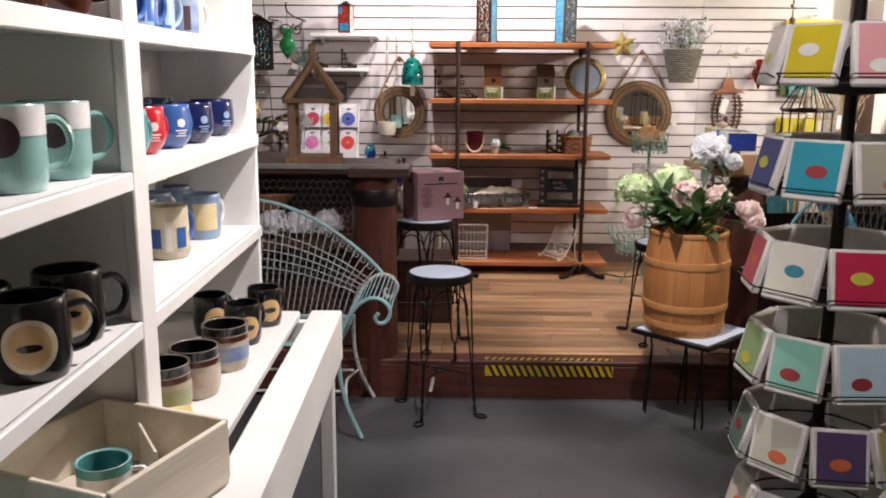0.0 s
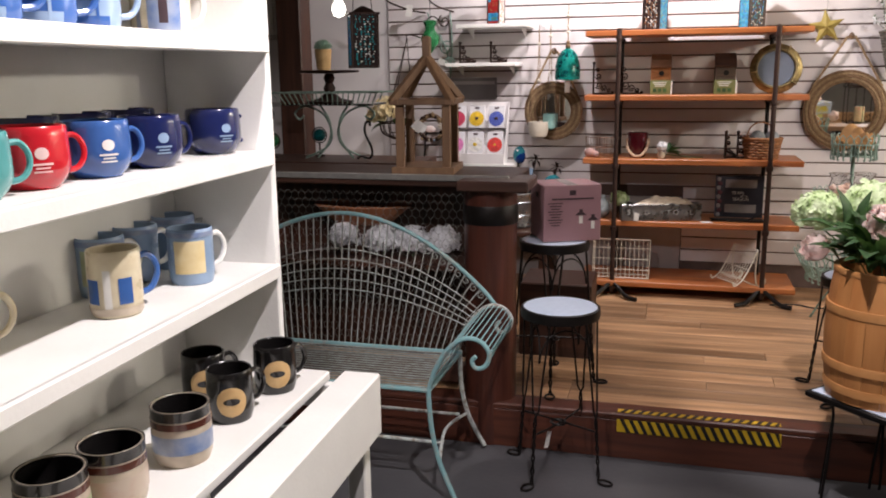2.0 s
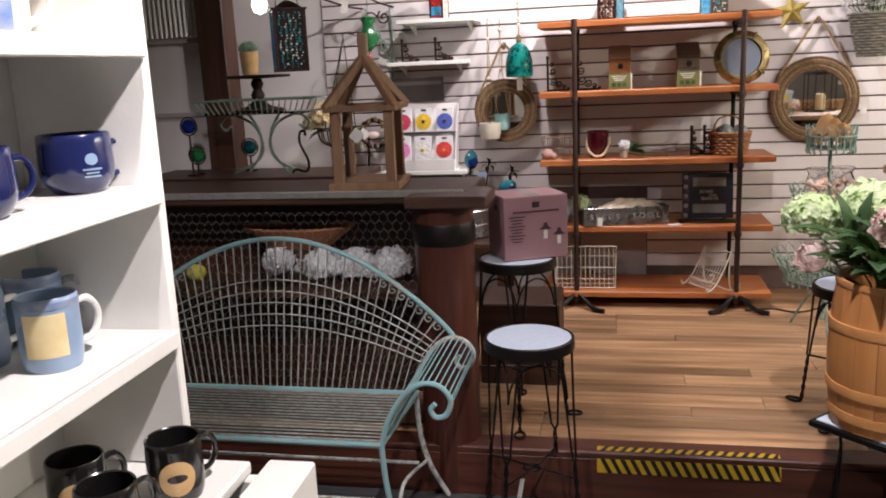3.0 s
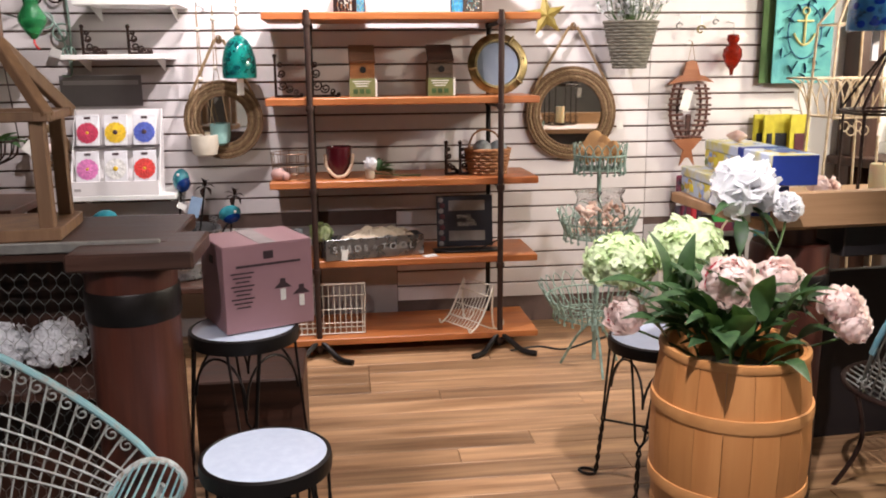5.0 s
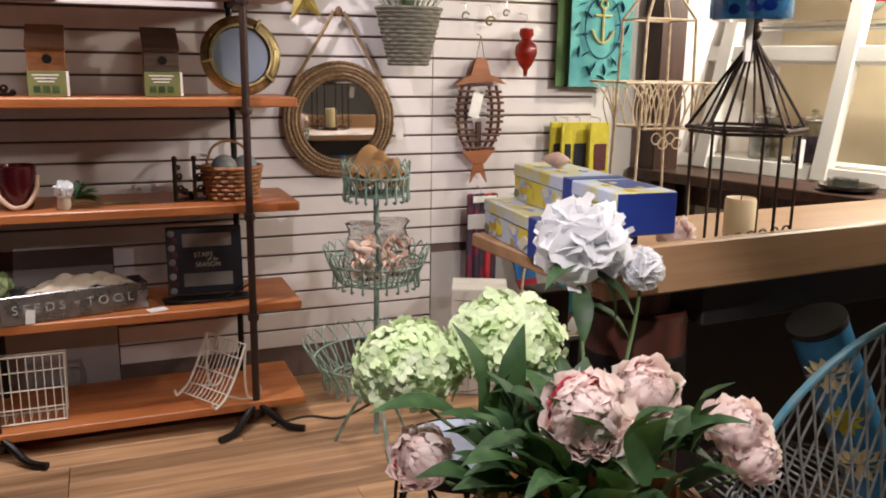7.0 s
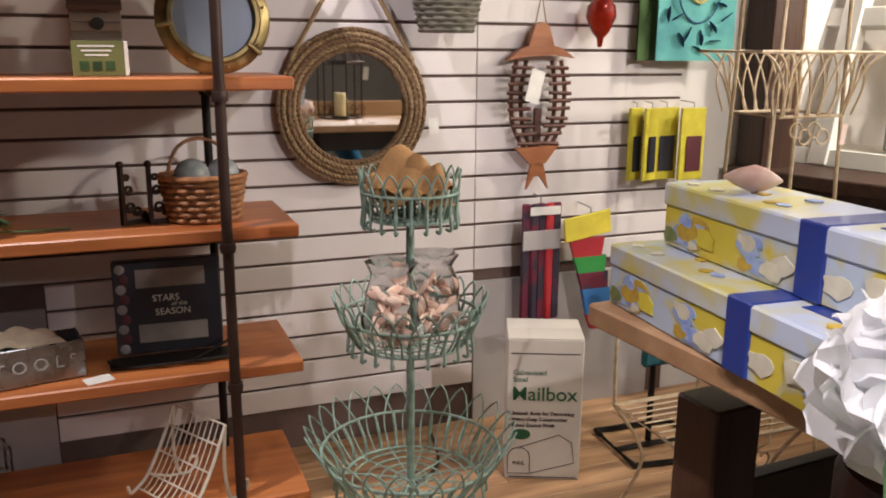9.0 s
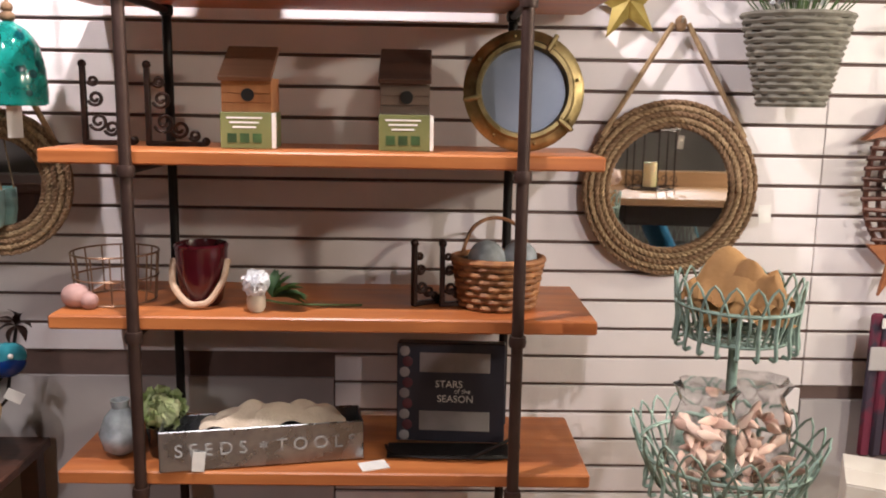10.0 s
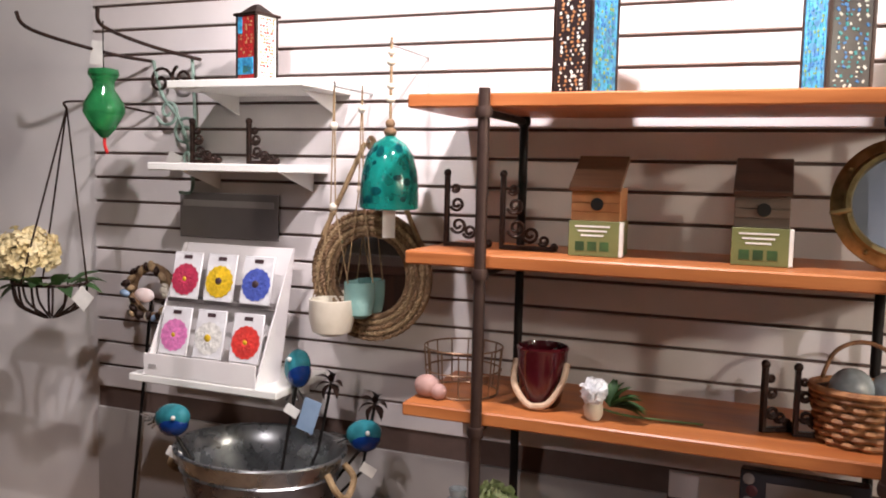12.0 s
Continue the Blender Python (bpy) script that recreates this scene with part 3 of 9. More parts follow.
barrel = thing("wooden_barrel", (BC.x, BC.y, BC.z), "light pine barrel planter with wooden hoops", "barrel")
BH = 0.484


def bulge(t):
    return 0.178 + 0.021 * math.sin(math.pi * min(1, max(0, t)))


NS = 18
for k in range(NS):
    a0, a1 = 2 * math.pi * k / NS + 0.004, 2 * math.pi * (k + 1) / NS - 0.004
    vs, fs = [], []
    for i in range(7):
        t = i / 6
        for rr in (bulge(t), bulge(t) - 0.014):
            for a in (a0, (a0 + a1) / 2, a1):
                vs.append((rr * math.cos(a), rr * math.sin(a), BH * t))
    for i in range(6):
        o = i * 6
        for j in range(2):
            fs.append((o + j, o + j + 1, o + j + 7, o + j + 6))
            fs.append((o + 3 + j + 1, o + 3 + j, o + 9 + j, o + 9 + j + 1))
        fs.append((o + 0, o + 6, o + 9, o + 3))
        fs.append((o + 2, o + 5, o + 11, o + 8))
    fs += [(0, 3, 4, 1), (1, 4, 5, 2), (36, 37, 40, 39), (37, 38, 41, 40)]
    part("stave", Mesh().add(vs, fs), BARREL_WOOD, barrel)
for t in (0.10, 0.28, 0.70, 0.985):
    rr = bulge(t)
    hh = 0.016 if t < 0.9 else 0.010
    part("hoop", Mesh().lathe([(rr - 0.006, BH * t - hh), (rr + 0.004, BH * t - hh), (rr + 0.006, BH * t), (rr + 0.004, BH * t + hh), (rr - 0.006, BH * t + hh), (rr - 0.008, BH * t)], 40, ring=True), HOOP_WOOD, barrel)
SOIL = material("dark_moss", (0.03, 0.028, 0.015), 0.95, scale=40, bump=0.6)
part("filling", Mesh().lathe([(0.16, BH - 0.10), (0.163, BH - 0.09), (0.10, BH - 0.075), (0.002, BH - 0.07)], 24), SOIL, barrel)

LEAF = material("silk_leaf", (0.050, 0.115, 0.035), 0.55, dark=(0.022, 0.055, 0.02), scale=30, bump=0.3, vary=0.2)
STEM = material("flower_stem", (0.06, 0.11, 0.03), 0.6, scale=30)
PINK = material("pink_petal", (0.97, 0.91, 0.88), 0.85, dark=(0.95, 0.77, 0.73), scale=32)


def let_light_through(m, share):
    """Thin silk: part of the light passes to the far side of the petal."""
    nt = m.node_tree
    b = nt.nodes["Principled BSDF"]
    tr, mix = nt.nodes.new("ShaderNodeBsdfTranslucent"), nt.nodes.new("ShaderNodeMixShader")
    nt.links.new(b.inputs["Base Color"].links[0].from_socket, tr.inputs["Color"])
    mix.inputs["Fac"].default_value = share
    nt.links.new(b.outputs["BSDF"], mix.inputs[1])
    nt.links.new(tr.outputs["BSDF"], mix.inputs[2])
    nt.links.new(mix.outputs["Shader"], nt.nodes["Material Output"].inputs["Surface"])


PINK_DEEP = material("deep_pink_petal", (0.62, 0.08, 0.12), 0.6, dark=(0.5, 0.05, 0.08), scale=18)
WHITE_PETAL = material("white_petal", (0.93, 0.93, 0.94), 0.85, dark=(0.90, 0.91, 0.93), scale=14)
GREEN_PETAL = material("pale_green_petal", (0.78, 0.85, 0.62), 0.85, dark=(0.62, 0.76, 0.42), scale=20)
for silk in (PINK, WHITE_PETAL, GREEN_PETAL):
    let_light_through(silk, 0.42)
CREAM_PETAL = material("cream_petal", (0.76, 0.66, 0.42), 0.6, dark=(0.66, 0.52, 0.26), scale=20)


def let_through(m, share, color):
    """Thin cloth petals: part of the light passes to the far side."""
    nt = m.node_tree
    mix, tl = nt.nodes.new("ShaderNodeMixShader"), nt.nodes.new("ShaderNodeBsdfTranslucent")
    tl.inputs["Color"].default_value = (*color, 1)
    mix.inputs["Fac"].default_value = share
    nt.links.new(nt.nodes["Principled BSDF"].outputs["BSDF"], mix.inputs[1])
    nt.links.new(tl.outputs["BSDF"], mix.inputs[2])
    nt.links.new(mix.outputs["Shader"], nt.nodes["Material Output"].inputs["Surface"])


let_through(PINK, 0.45, (0.97, 0.84, 0.80))
let_through(WHITE_PETAL, 0.45, (0.94, 0.94, 0.96))
let_through(GREEN_PETAL, 0.25, (0.66, 0.80, 0.46))
let_through(LEAF, 0.15, (0.10, 0.20, 0.04))
frng = random.Random(11)


def petal_mesh(me, c, out, up, length, width, curl, rng):
    """One cupped petal with a ruffled edge."""
    side = out.cross(up).normalized()
    vs, fs = [], []
    n, m = 5, 5
    ph = rng.uniform(0, 6.28)
    for i in range(n):
        t = i / (n - 1)
        w = width * 0.5 * (math.sin(math.pi * (0.12 + 0.60 * t)) + 0.08)
        base = c + out * length * t * math.cos(curl * t) + up * length * t * math.sin(curl * t)
        for j in range(m):
            s = 2 * j / (m - 1) - 1
            cup = up * (w * 0.45 * s * s)
            ruf = up * (math.sin(ph + 5 * s) * 0.10 * length * t * t) - out * (length * 0.16 * s * s * t)
            vs.append(base + side * (w * s) + cup + ruf)
    for i in range(n - 1):
        for j in range(m - 1):
            k = i * m + j
            fs.append((k, k + 1, k + m + 1, k + m))
    me.add(vs, fs)


def shell_petal(me, c, u, v, n, a, rho, th0, th1, half, rng):
    """One petal of a full double bloom, cupped round the heart, its rim ruffled."""
    ph, ph2, fl = rng.uniform(0, 6.28), rng.uniform(0, 6.28), rng.uniform(0.0, 0.24)
    vs, fs, k, m = [], [], 7, 9
    for i in range(k):
        t = i / (k - 1)
        for j in range(m):
            s = 2 * j / (m - 1) - 1
            th = th0 + (th1 - th0) * t * (1 - 0.03 * s * s + 0.05 * math.sin(ph2 + 7 * s) * t)
            az = a + s * half * (0.35 + 0.65 * math.sin(math.pi * min(0.62, 0.1 + 0.55 * t))) / max(0.45, math.sin(th))
            rr = rho * (1 + t * t * (0.11 * math.sin(ph + 4.5 * s) + 0.06 * math.sin(ph2 + 10 * s)) + fl * t ** 3)
            vs.append(c + (u * math.cos(az) + v * math.sin(az)) * math.sin(th) * rr + n * math.cos(th) * rr)
    for i in range(k - 1):
        for j in range(m - 1):
            q = i * m + j
            fs.append((q, q + 1, q + m + 1, q + m))
    me.add(vs, fs)


def peony(c, r, face, rng, rows=8):
    """A full double bloom: broad guard petals outside, many narrow ruffled ones heaped inside."""
    me = Mesh()
    n = Vector(face).normalized()
    c = Vector(c)
    u = n.orthogonal().normalized()
    v = n.cross(u)
    for row in range(rows):
        f = row / (rows - 1)
        cnt = int(7 + 9 * f)
        for k in range(cnt):
            a = 2 * math.pi * (k + rng.random() * 0.8) / cnt + row * 1.3
            off = (u * rng.uniform(-1, 1) + v * rng.uniform(-1, 1)) * r * 0.26 * (1 - f) + n * r * rng.uniform(-0.05, 0.12) * (1 - f)
            half = rng.uniform(20, 33) if f < 0.75 else rng.uniform(30, 42)
            shell_petal(me, c + off, u, v, n, a, r * (0.52 + 0.40 * f) * rng.uniform(0.80, 1.16), radians(150 - 40 * (1 - f)), radians(-8 + 100 * f + rng.uniform(-18, 18)), radians(half), rng)
    return me


def ruffled_bloom(c, r, face, rng, count=52):
    """A loose full bloom: broad wavy petals rolled over one another, heaped without order round a soft heart."""
    me = Mesh()
    n = Vector(face).normalized()
    c = Vector(c)
    for k in range(count):
        f = (k + 0.5) / count
        zz = 1 - 1.55 * f
        a = k * 2.39996 + rng.uniform(-0.4, 0.4)
        q = math.sqrt(max(0.0, 1 - zz * zz))
        u0 = n.orthogonal().normalized()
        d = (u0 * math.cos(a) + n.cross(u0) * math.sin(a)) * q + n * zz
        d = (d + Vector((rng.uniform(-1, 1), rng.uniform(-1, 1), rng.uniform(-1, 1))) * 0.30).normalized()
        side = d.orthogonal().normalized()
        g = rng.uniform(0, 6.28)
        side, out = side * math.cos(g) + d.cross(side) * math.sin(g), d.cross(side) * math.cos(g) - side * math.sin(g)
        ln, w = r * rng.uniform(0.82, 1.10), r * rng.uniform(0.50, 0.78)
        curl, ph, ph2 = rng.uniform(0.15, 0.55), rng.uniform(0, 6.28), rng.uniform(0, 6.28)
        vs, fs, ni, nj = [], [], 8, 11
        for i in range(ni):
            t = i / (ni - 1)
            for j in range(nj):
                e = 2 * j / (nj - 1) - 1
                width = w * (0.25 + 0.75 * math.sin(math.pi * min(0.72, 0.12 + 0.62 * t)))
                tip = 1 - 0.16 * e * e * t + 0.05 * t * math.sin(ph + 6 * e) + 0.03 * t * math.sin(ph2 + 13 * e)
                wave = r * t * t * (0.06 * math.sin(ph2 + 4.0 * e) + 0.018 * math.sin(ph + 9 * e))
                bend = r * (curl * t ** 3 - 0.30 * e * e * (0.3 + 0.7 * t) * (1 - 0.5 * t))
                vs.append(c + d * (ln * t * tip * (1 - 0.22 * curl * t)) + side * (e * width) + out * (bend + wave))
        for i in range(ni - 1):
            for j in range(nj - 1):
                o = i * nj + j
                fs.append((o, o + 1, o + nj + 1, o + nj))
        me.add(vs, fs)
    return me


def hydrangea(c, r, rng, squash=0.85, count=340):
    me = Mesh()
    c = Vector(c)
    for k in range(count):
        zz = 1 - 1.6 * (k + 0.5) / count
        a = k * 2.39996
        q = math.sqrt(max(0, 1 - zz * zz))
        n = (Vector((q * math.cos(a), q * math.sin(a), zz)) + Vector((rng.uniform(-1, 1), rng.uniform(-1, 1), rng.uniform(-1, 1))) * 0.70).normalized()
        p = c + Vector((q * math.cos(a), q * math.sin(a), zz * squash)) * r * rng.uniform(0.78, 1.12) * (1 + 0.08 * math.sin(5 * a) * zz)
        u = n.orthogonal().normalized()
        g = rng.uniform(0, 3)
        u, v = u * math.cos(g) + n.cross(u) * math.sin(g), n.cross(u) * math.cos(g) - u * math.sin(g)
        s = r * rng.uniform(0.15, 0.23)
        for d in (u, v, -u, -v):
            w = d.cross(n) * s
            me.add([p, p + d * s * 0.40 + w * 0.50 + n * s * 0.34, p + d * s * 0.88 + w * 0.46 + n * s * 0.20, p + d * s * 1.12 + n * s * 0.06,
                    p + d * s * 0.88 - w * 0.46 + n * s * 0.20, p + d * s * 0.40 - w * 0.50 + n * s * 0.34, p + d * s * 0.6 + n * s * 0.10],
                   [(0, 1, 6), (1, 2, 6), (2, 3, 6), (3, 4, 6), (4, 5, 6), (5, 0, 6)])
    return me


def leaf_mesh(me, base, tip, width, droop=0.1):
    base, tip = Vector(base), Vector(tip)
    d = tip - base
    side = d.cross(Vector((0, 0, 1)))
    side = side.normalized() if side.length > 1e-4 else Vector((1, 0, 0))
    up = side.cross(d).normalized()
    vs, fs = [], []
    for i in range(6):
        t = i / 5
        w = width * 0.5 * math.sin(math.pi * (0.04 + 0.94 * t) ** 0.8)
        p = base + d * t + up * (math.sin(math.pi * t) * droop * d.length)
        vs += [p - side * w + up * w * 0.35, p, p + side * w + up * w * 0.35]
    for i in range(5):
        for j in range(2):
            fs.append((i * 3 + j, i * 3 + j + 1, i * 3 + 4 + j, i * 3 + 3 + j))
    return me.add(vs, fs)


def L(x, y, z):
    return Vector((x, y, z)) - Vector((BC.x, BC.y, BC.z + BH - 0.085))


bouquet = thing("flower_bouquet", (BC.x, BC.y, BC.z + BH - 0.085), "silk bouquet of peonies and green hydrangeas in the barrel", "flowers")
flowers = [("hydrangea", (0.905, -2.20, 1.085), 0.088, GREEN_PETAL), ("hydrangea", (1.085, -2.24, 1.125), 0.094, GREEN_PETAL),
           ("peony", (1.067, -2.548, 1.113), 0.068, PINK), ("peony", (1.245, -2.45, 1.092), 0.052, PINK), ("peony", (1.37, -2.54, 1.040), 0.050, PINK), ("peony", (0.88, -2.33, 0.972), 0.052, PINK),
           ("peony", (1.395, -2.56, 0.995), 0.045, PINK), ("peony", (1.175, -2.52, 1.055), 0.024, PINK),
           ("peony", (1.282, -2.164, 1.285), 0.086, WHITE_PETAL), ("peony", (1.383, -2.226, 1.238), 0.040, WHITE_PETAL)]
for kind, c, r, mat in flowers:
    q = L(*c) - Vector((0, 0, 0.03))
    root = Vector((q.x * 0.25, q.y * 0.25, 0.0))
    part("stem", Mesh().tube(bezier(root, root + Vector((0, 0, q.z * 0.5)), q - Vector((0, 0, q.z * 0.35)), q - Vector((0, 0, r * 0.4)), 8), 0.0035, 5), STEM, bouquet)
    if kind == "hydrangea":
        part("hydrangea_head", hydrangea(q, r, frng), mat, bouquet, "pale green hydrangea head")
    else:
        face = Vector((q.x * 0.9 - 0.25, q.y - 0.55, 0.45))
        bloom = ruffled_bloom(q, r * 1.12, face, frng) if mat is WHITE_PETAL else peony(q, r, face, frng)
        me = bloom.data("peony_head", mat, False)
        me.shade_smooth()
        ob = new("peony_head", me)
        ob.parent = bouquet
        tagged(ob, "white peony head" if mat is WHITE_PETAL else "pale pink peony head")
        if mat is PINK and r > 0.04:
            n = face.normalized()
            me = Mesh()
            for k in range(4):
                a = 0.6 * k - 2.4 + q.x * 3
                o = n.orthogonal().normalized() * math.cos(a) + n.cross(n.orthogonal().normalized()) * math.sin(a)
                petal_mesh(me, q - n * r * 0.25, (o - n * 0.1).normalized(), (n + o * 0.1).normalized(), r * 0.98, r * 0.7, 0.5, frng)
            part("outer_petal", me, PINK_DEEP, bouquet, "deep pink outer petals")
for k in range(130):
    a = frng.uniform(0, 2 * math.pi)
    rr = frng.uniform(0.02, 0.17)
    b = Vector((rr * math.cos(a), rr * math.sin(a), frng.uniform(0.08, 0.22) - rr * 0.1))
    d = Vector((math.cos(a) * frng.uniform(0.2, 1.0), math.sin(a) * frng.uniform(0.2, 1.0), frng.uniform(0.0, 0.9)))
    ln = frng.uniform(0.07, 0.13)
    part("leaf", leaf_mesh(Mesh(), b, b + d.normalized() * ln, ln * frng.uniform(0.42, 0.58), frng.uniform(0.05, 0.25)), LEAF, bouquet)
for base, tip, w in (((0.97, -2.36, 1.00), (0.935, -2.33, 1.175), 0.074), ((0.95, -2.36, 1.01), (0.79, -2.33, 1.035), 0.072), ((1.03, -2.38, 1.02), (1.055, -2.36, 1.17), 0.052), ((1.00, -2.38, 0.98), (1.01, -2.40, 1.10), 0.056), ((0.99, -2.40, 0.94), (1.05, -2.46, 1.06), 0.055),
                     ((1.26, -2.19, 1.22), (1.16, -2.24, 1.19), 0.042), ((1.27, -2.19, 1.21), (1.34, -2.27, 1.13), 0.042), ((1.26, -2.20, 1.18), (1.23, -2.27, 1.08), 0.042), ((1.30, -2.20, 1.20), (1.33, -2.22, 1.09), 0.038), ((1.28, -2.19, 1.14), (1.36, -2.24, 1.06), 0.04)):
    part("leaf", leaf_mesh(Mesh(), L(*base), L(*tip), w, 0.12), LEAF, bouquet)
part("price_tag", Mesh().box(L(0.975, -2.41, 1.02), (0.018, 0.002, 0.03), 0, Euler((0, 0.3, 0)).to_matrix()), PAPER, bouquet, "small white tag")

# ---- mauve carton on the second stool ----
carton = thing("cardboard_carton", pose(-0.126, -1.99, STEP_H + 0.676, 0, 0, 24) @ Matrix.Diagonal((1.11, 1.11, 1.11, 1)), "mauve cardboard carton of solar garden lights", "box")
part("carton_body", Mesh().box((0, 0, 0.112), (0.235, 0.20, 0.222), 0.002), PINK_CARD, carton, smooth=False)
part("flap", Mesh().box((-0.058, 0, 0.2245), (0.117, 0.20, 0.003), 0.001), PINK_CARD, carton, smooth=False)
part("flap", Mesh().box((0.060, 0, 0.2248), (0.113, 0.20, 0.003), 0.001), PINK_CARD, carton, smooth=False)
CLEAR_TAPE = material("clear_tape", (0.55, 0.48, 0.48), 0.15, scale=10)
part("tape", Mesh().box((0, 0, 0.2268), (0.045, 0.20, 0.001)), CLEAR_TAPE, carton, smooth=False)
for i in range(9):
    part("print_line", Mesh().box((-0.070, -0.1006, 0.155 - i * 0.011), (0.06 - 0.012 * (i % 3), 0.0012, 0.0035)), INK, carton, smooth=False)
part("print_line", Mesh().box((0.0, -0.1006, 0.172), (0.17, 0.0012, 0.006)), INK, carton, smooth=False)
part("logo", Mesh().box((0.0, -0.1006, 0.196), (0.026, 0.0012, 0.02)), INK, carton, smooth=False)
part("logo", Mesh().box((-0.1181, 0.0, 0.18), (0.0012, 0.03, 0.02)), INK, carton, smooth=False)
for x, z in ((0.035, 0.105), (0.085, 0.083)):
    part("lamp_picture", Mesh().prism([(x - 0.024, z), (x + 0.024, z), (x + 0.007, z + 0.014), (x + 0.007, z + 0.024), (x - 0.007, z + 0.024), (x - 0.007, z + 0.014)], 0.0012, c=(0, -0.1006, 0)), INK, carton, smooth=False)
    part("lamp_picture", Mesh().box((x, -0.1006, z - 0.018), (0.014, 0.0012, 0.03)), PAPER, carton, smooth=False)


# ---- mugs on the white shelves ----
TEAL_GLAZE = material("teal_glaze", (0.10, 0.33, 0.32), 0.25, dark=(0.06, 0.25, 0.25), scale=14, coat=0.3)
TEAL_PALE = material("pale_teal_glaze", (0.30, 0.50, 0.46), 0.25, dark=(0.20, 0.38, 0.36), scale=14, coat=0.3)
RED_GLAZE = material("red_glaze", (0.50, 0.015, 0.025), 0.2, scale=14, coat=0.4)
BLUE_GLAZE = material("blue_glaze", (0.045, 0.12, 0.36), 0.2, scale=14, coat=0.4)
NAVY_GLAZE = material("navy_glaze", (0.012, 0.018, 0.085), 0.18, scale=14, coat=0.4)
BLACK_GLAZE = material("black_glaze", (0.012, 0.011, 0.011), 0.2, scale=14, coat=0.3)
CREAM_GLAZE = material("cream_glaze", (0.66, 0.60, 0.44), 0.3, dark=(0.55, 0.47, 0.32), scale=30, coat=0.2)
WHITE_GLAZE = material("white_glaze", (0.78, 0.77, 0.74), 0.25, scale=14, coat=0.3)
BROWN_GLAZE = material("brown_glaze", (0.08, 0.02, 0.012), 0.2, scale=14, coat=0.3)
SKY_GLAZE = material("grey_blue_glaze", (0.27, 0.37, 0.52), 0.3, dark=(0.20, 0.29, 0.42), scale=14, coat=0.2)
TAN_MEDAL = material("tan_stoneware", (0.62, 0.42, 0.20), 0.5, dark=(0.52, 0.33, 0.14), scale=40)
SAGE_GLAZE = material("sage_glaze", (0.34, 0.42, 0.26), 0.35, dark=(0.28, 0.28, 0.16), scale=22, coat=0.2)
ROSE_GLAZE = material("rose_glaze", (0.45, 0.27, 0.22), 0.35, dark=(0.50, 0.42, 0.34), scale=22, coat=0.2)
DENIM_GLAZE = material("denim_glaze", (0.10, 0.17, 0.36), 0.35, dark=(0.30, 0.34, 0.42), scale=24, coat=0.2)
SAND_GLAZE = material("sand_glaze", (0.56, 0.48, 0.38), 0.4, dark=(0.40, 0.33, 0.25), scale=24, coat=0.2)
CLEAR = glass("clear_glass", (0.92, 0.95, 0.95), 0.03)


def mug_profile(r, h, belly):
    out = []
    for i in range(9):
        t = i / 8
        if belly > 0.1:
            rr = r * (1.05 - 0.36 * (1 - t / 0.4) ** 2 if t < 0.4 else 1.05 - 0.05 * ((t - 0.4) / 0.6) ** 2)
        else:
            rr = r * (1 + belly * math.sin(math.pi * min(1, t * 1.05)) - (0.10 * (1 - t * 6) if t < 1 / 6 else 0))
        out.append((rr, h * t))
    return out


def wrap(profile, a0, a1, z0, z1, lift=0.0006, n=10, disc=False):
    """A thin patch that lies on a turned body: a band, or a disc."""
    def rad(z):
        for (r0, y0), (r1, y1) in zip(profile, profile[1:]):
            if y0 <= z <= y1 and y1 > y0:
                return r0 + (r1 - r0) * (z - y0) / (y1 - y0)
        return profile[-1][0]
    vs, fs = [], []
    m = 24 if disc else 8
    for i in range(m + 1):
        z = z0 + (z1 - z0) * i / m
        f = math.sqrt(max(0.0, 1 - (2 * i / m - 1) ** 2)) if disc else 1.0
        for j in range(n + 1):
            a = (a0 + a1) / 2 + (a1 - a0) * f * (j / n - 0.5)
            q = rad(z) + lift
            vs.append((q * math.cos(a), q * math.sin(a), z))
    for i in range(m):
        for j in range(n):
            k = i * (n + 1) + j
            fs.append((k, k + 1, k + n + 2, k + n + 1))
    return Mesh().add(vs, fs)


def along_hutch(x, y):
    """Floor place of a thing in the far bay, where things stand closer to the shelf fronts."""
    if y > -4.85:
        return x + 0.036, y
    q = WT @ Vector(((x + 0.66) * 0.9962 - (y + 3.87) * 0.0872, ((x + 0.66) * 0.0872 + (y + 3.87) * 0.9962) * 1.058, 0))
    return q.x, q.y


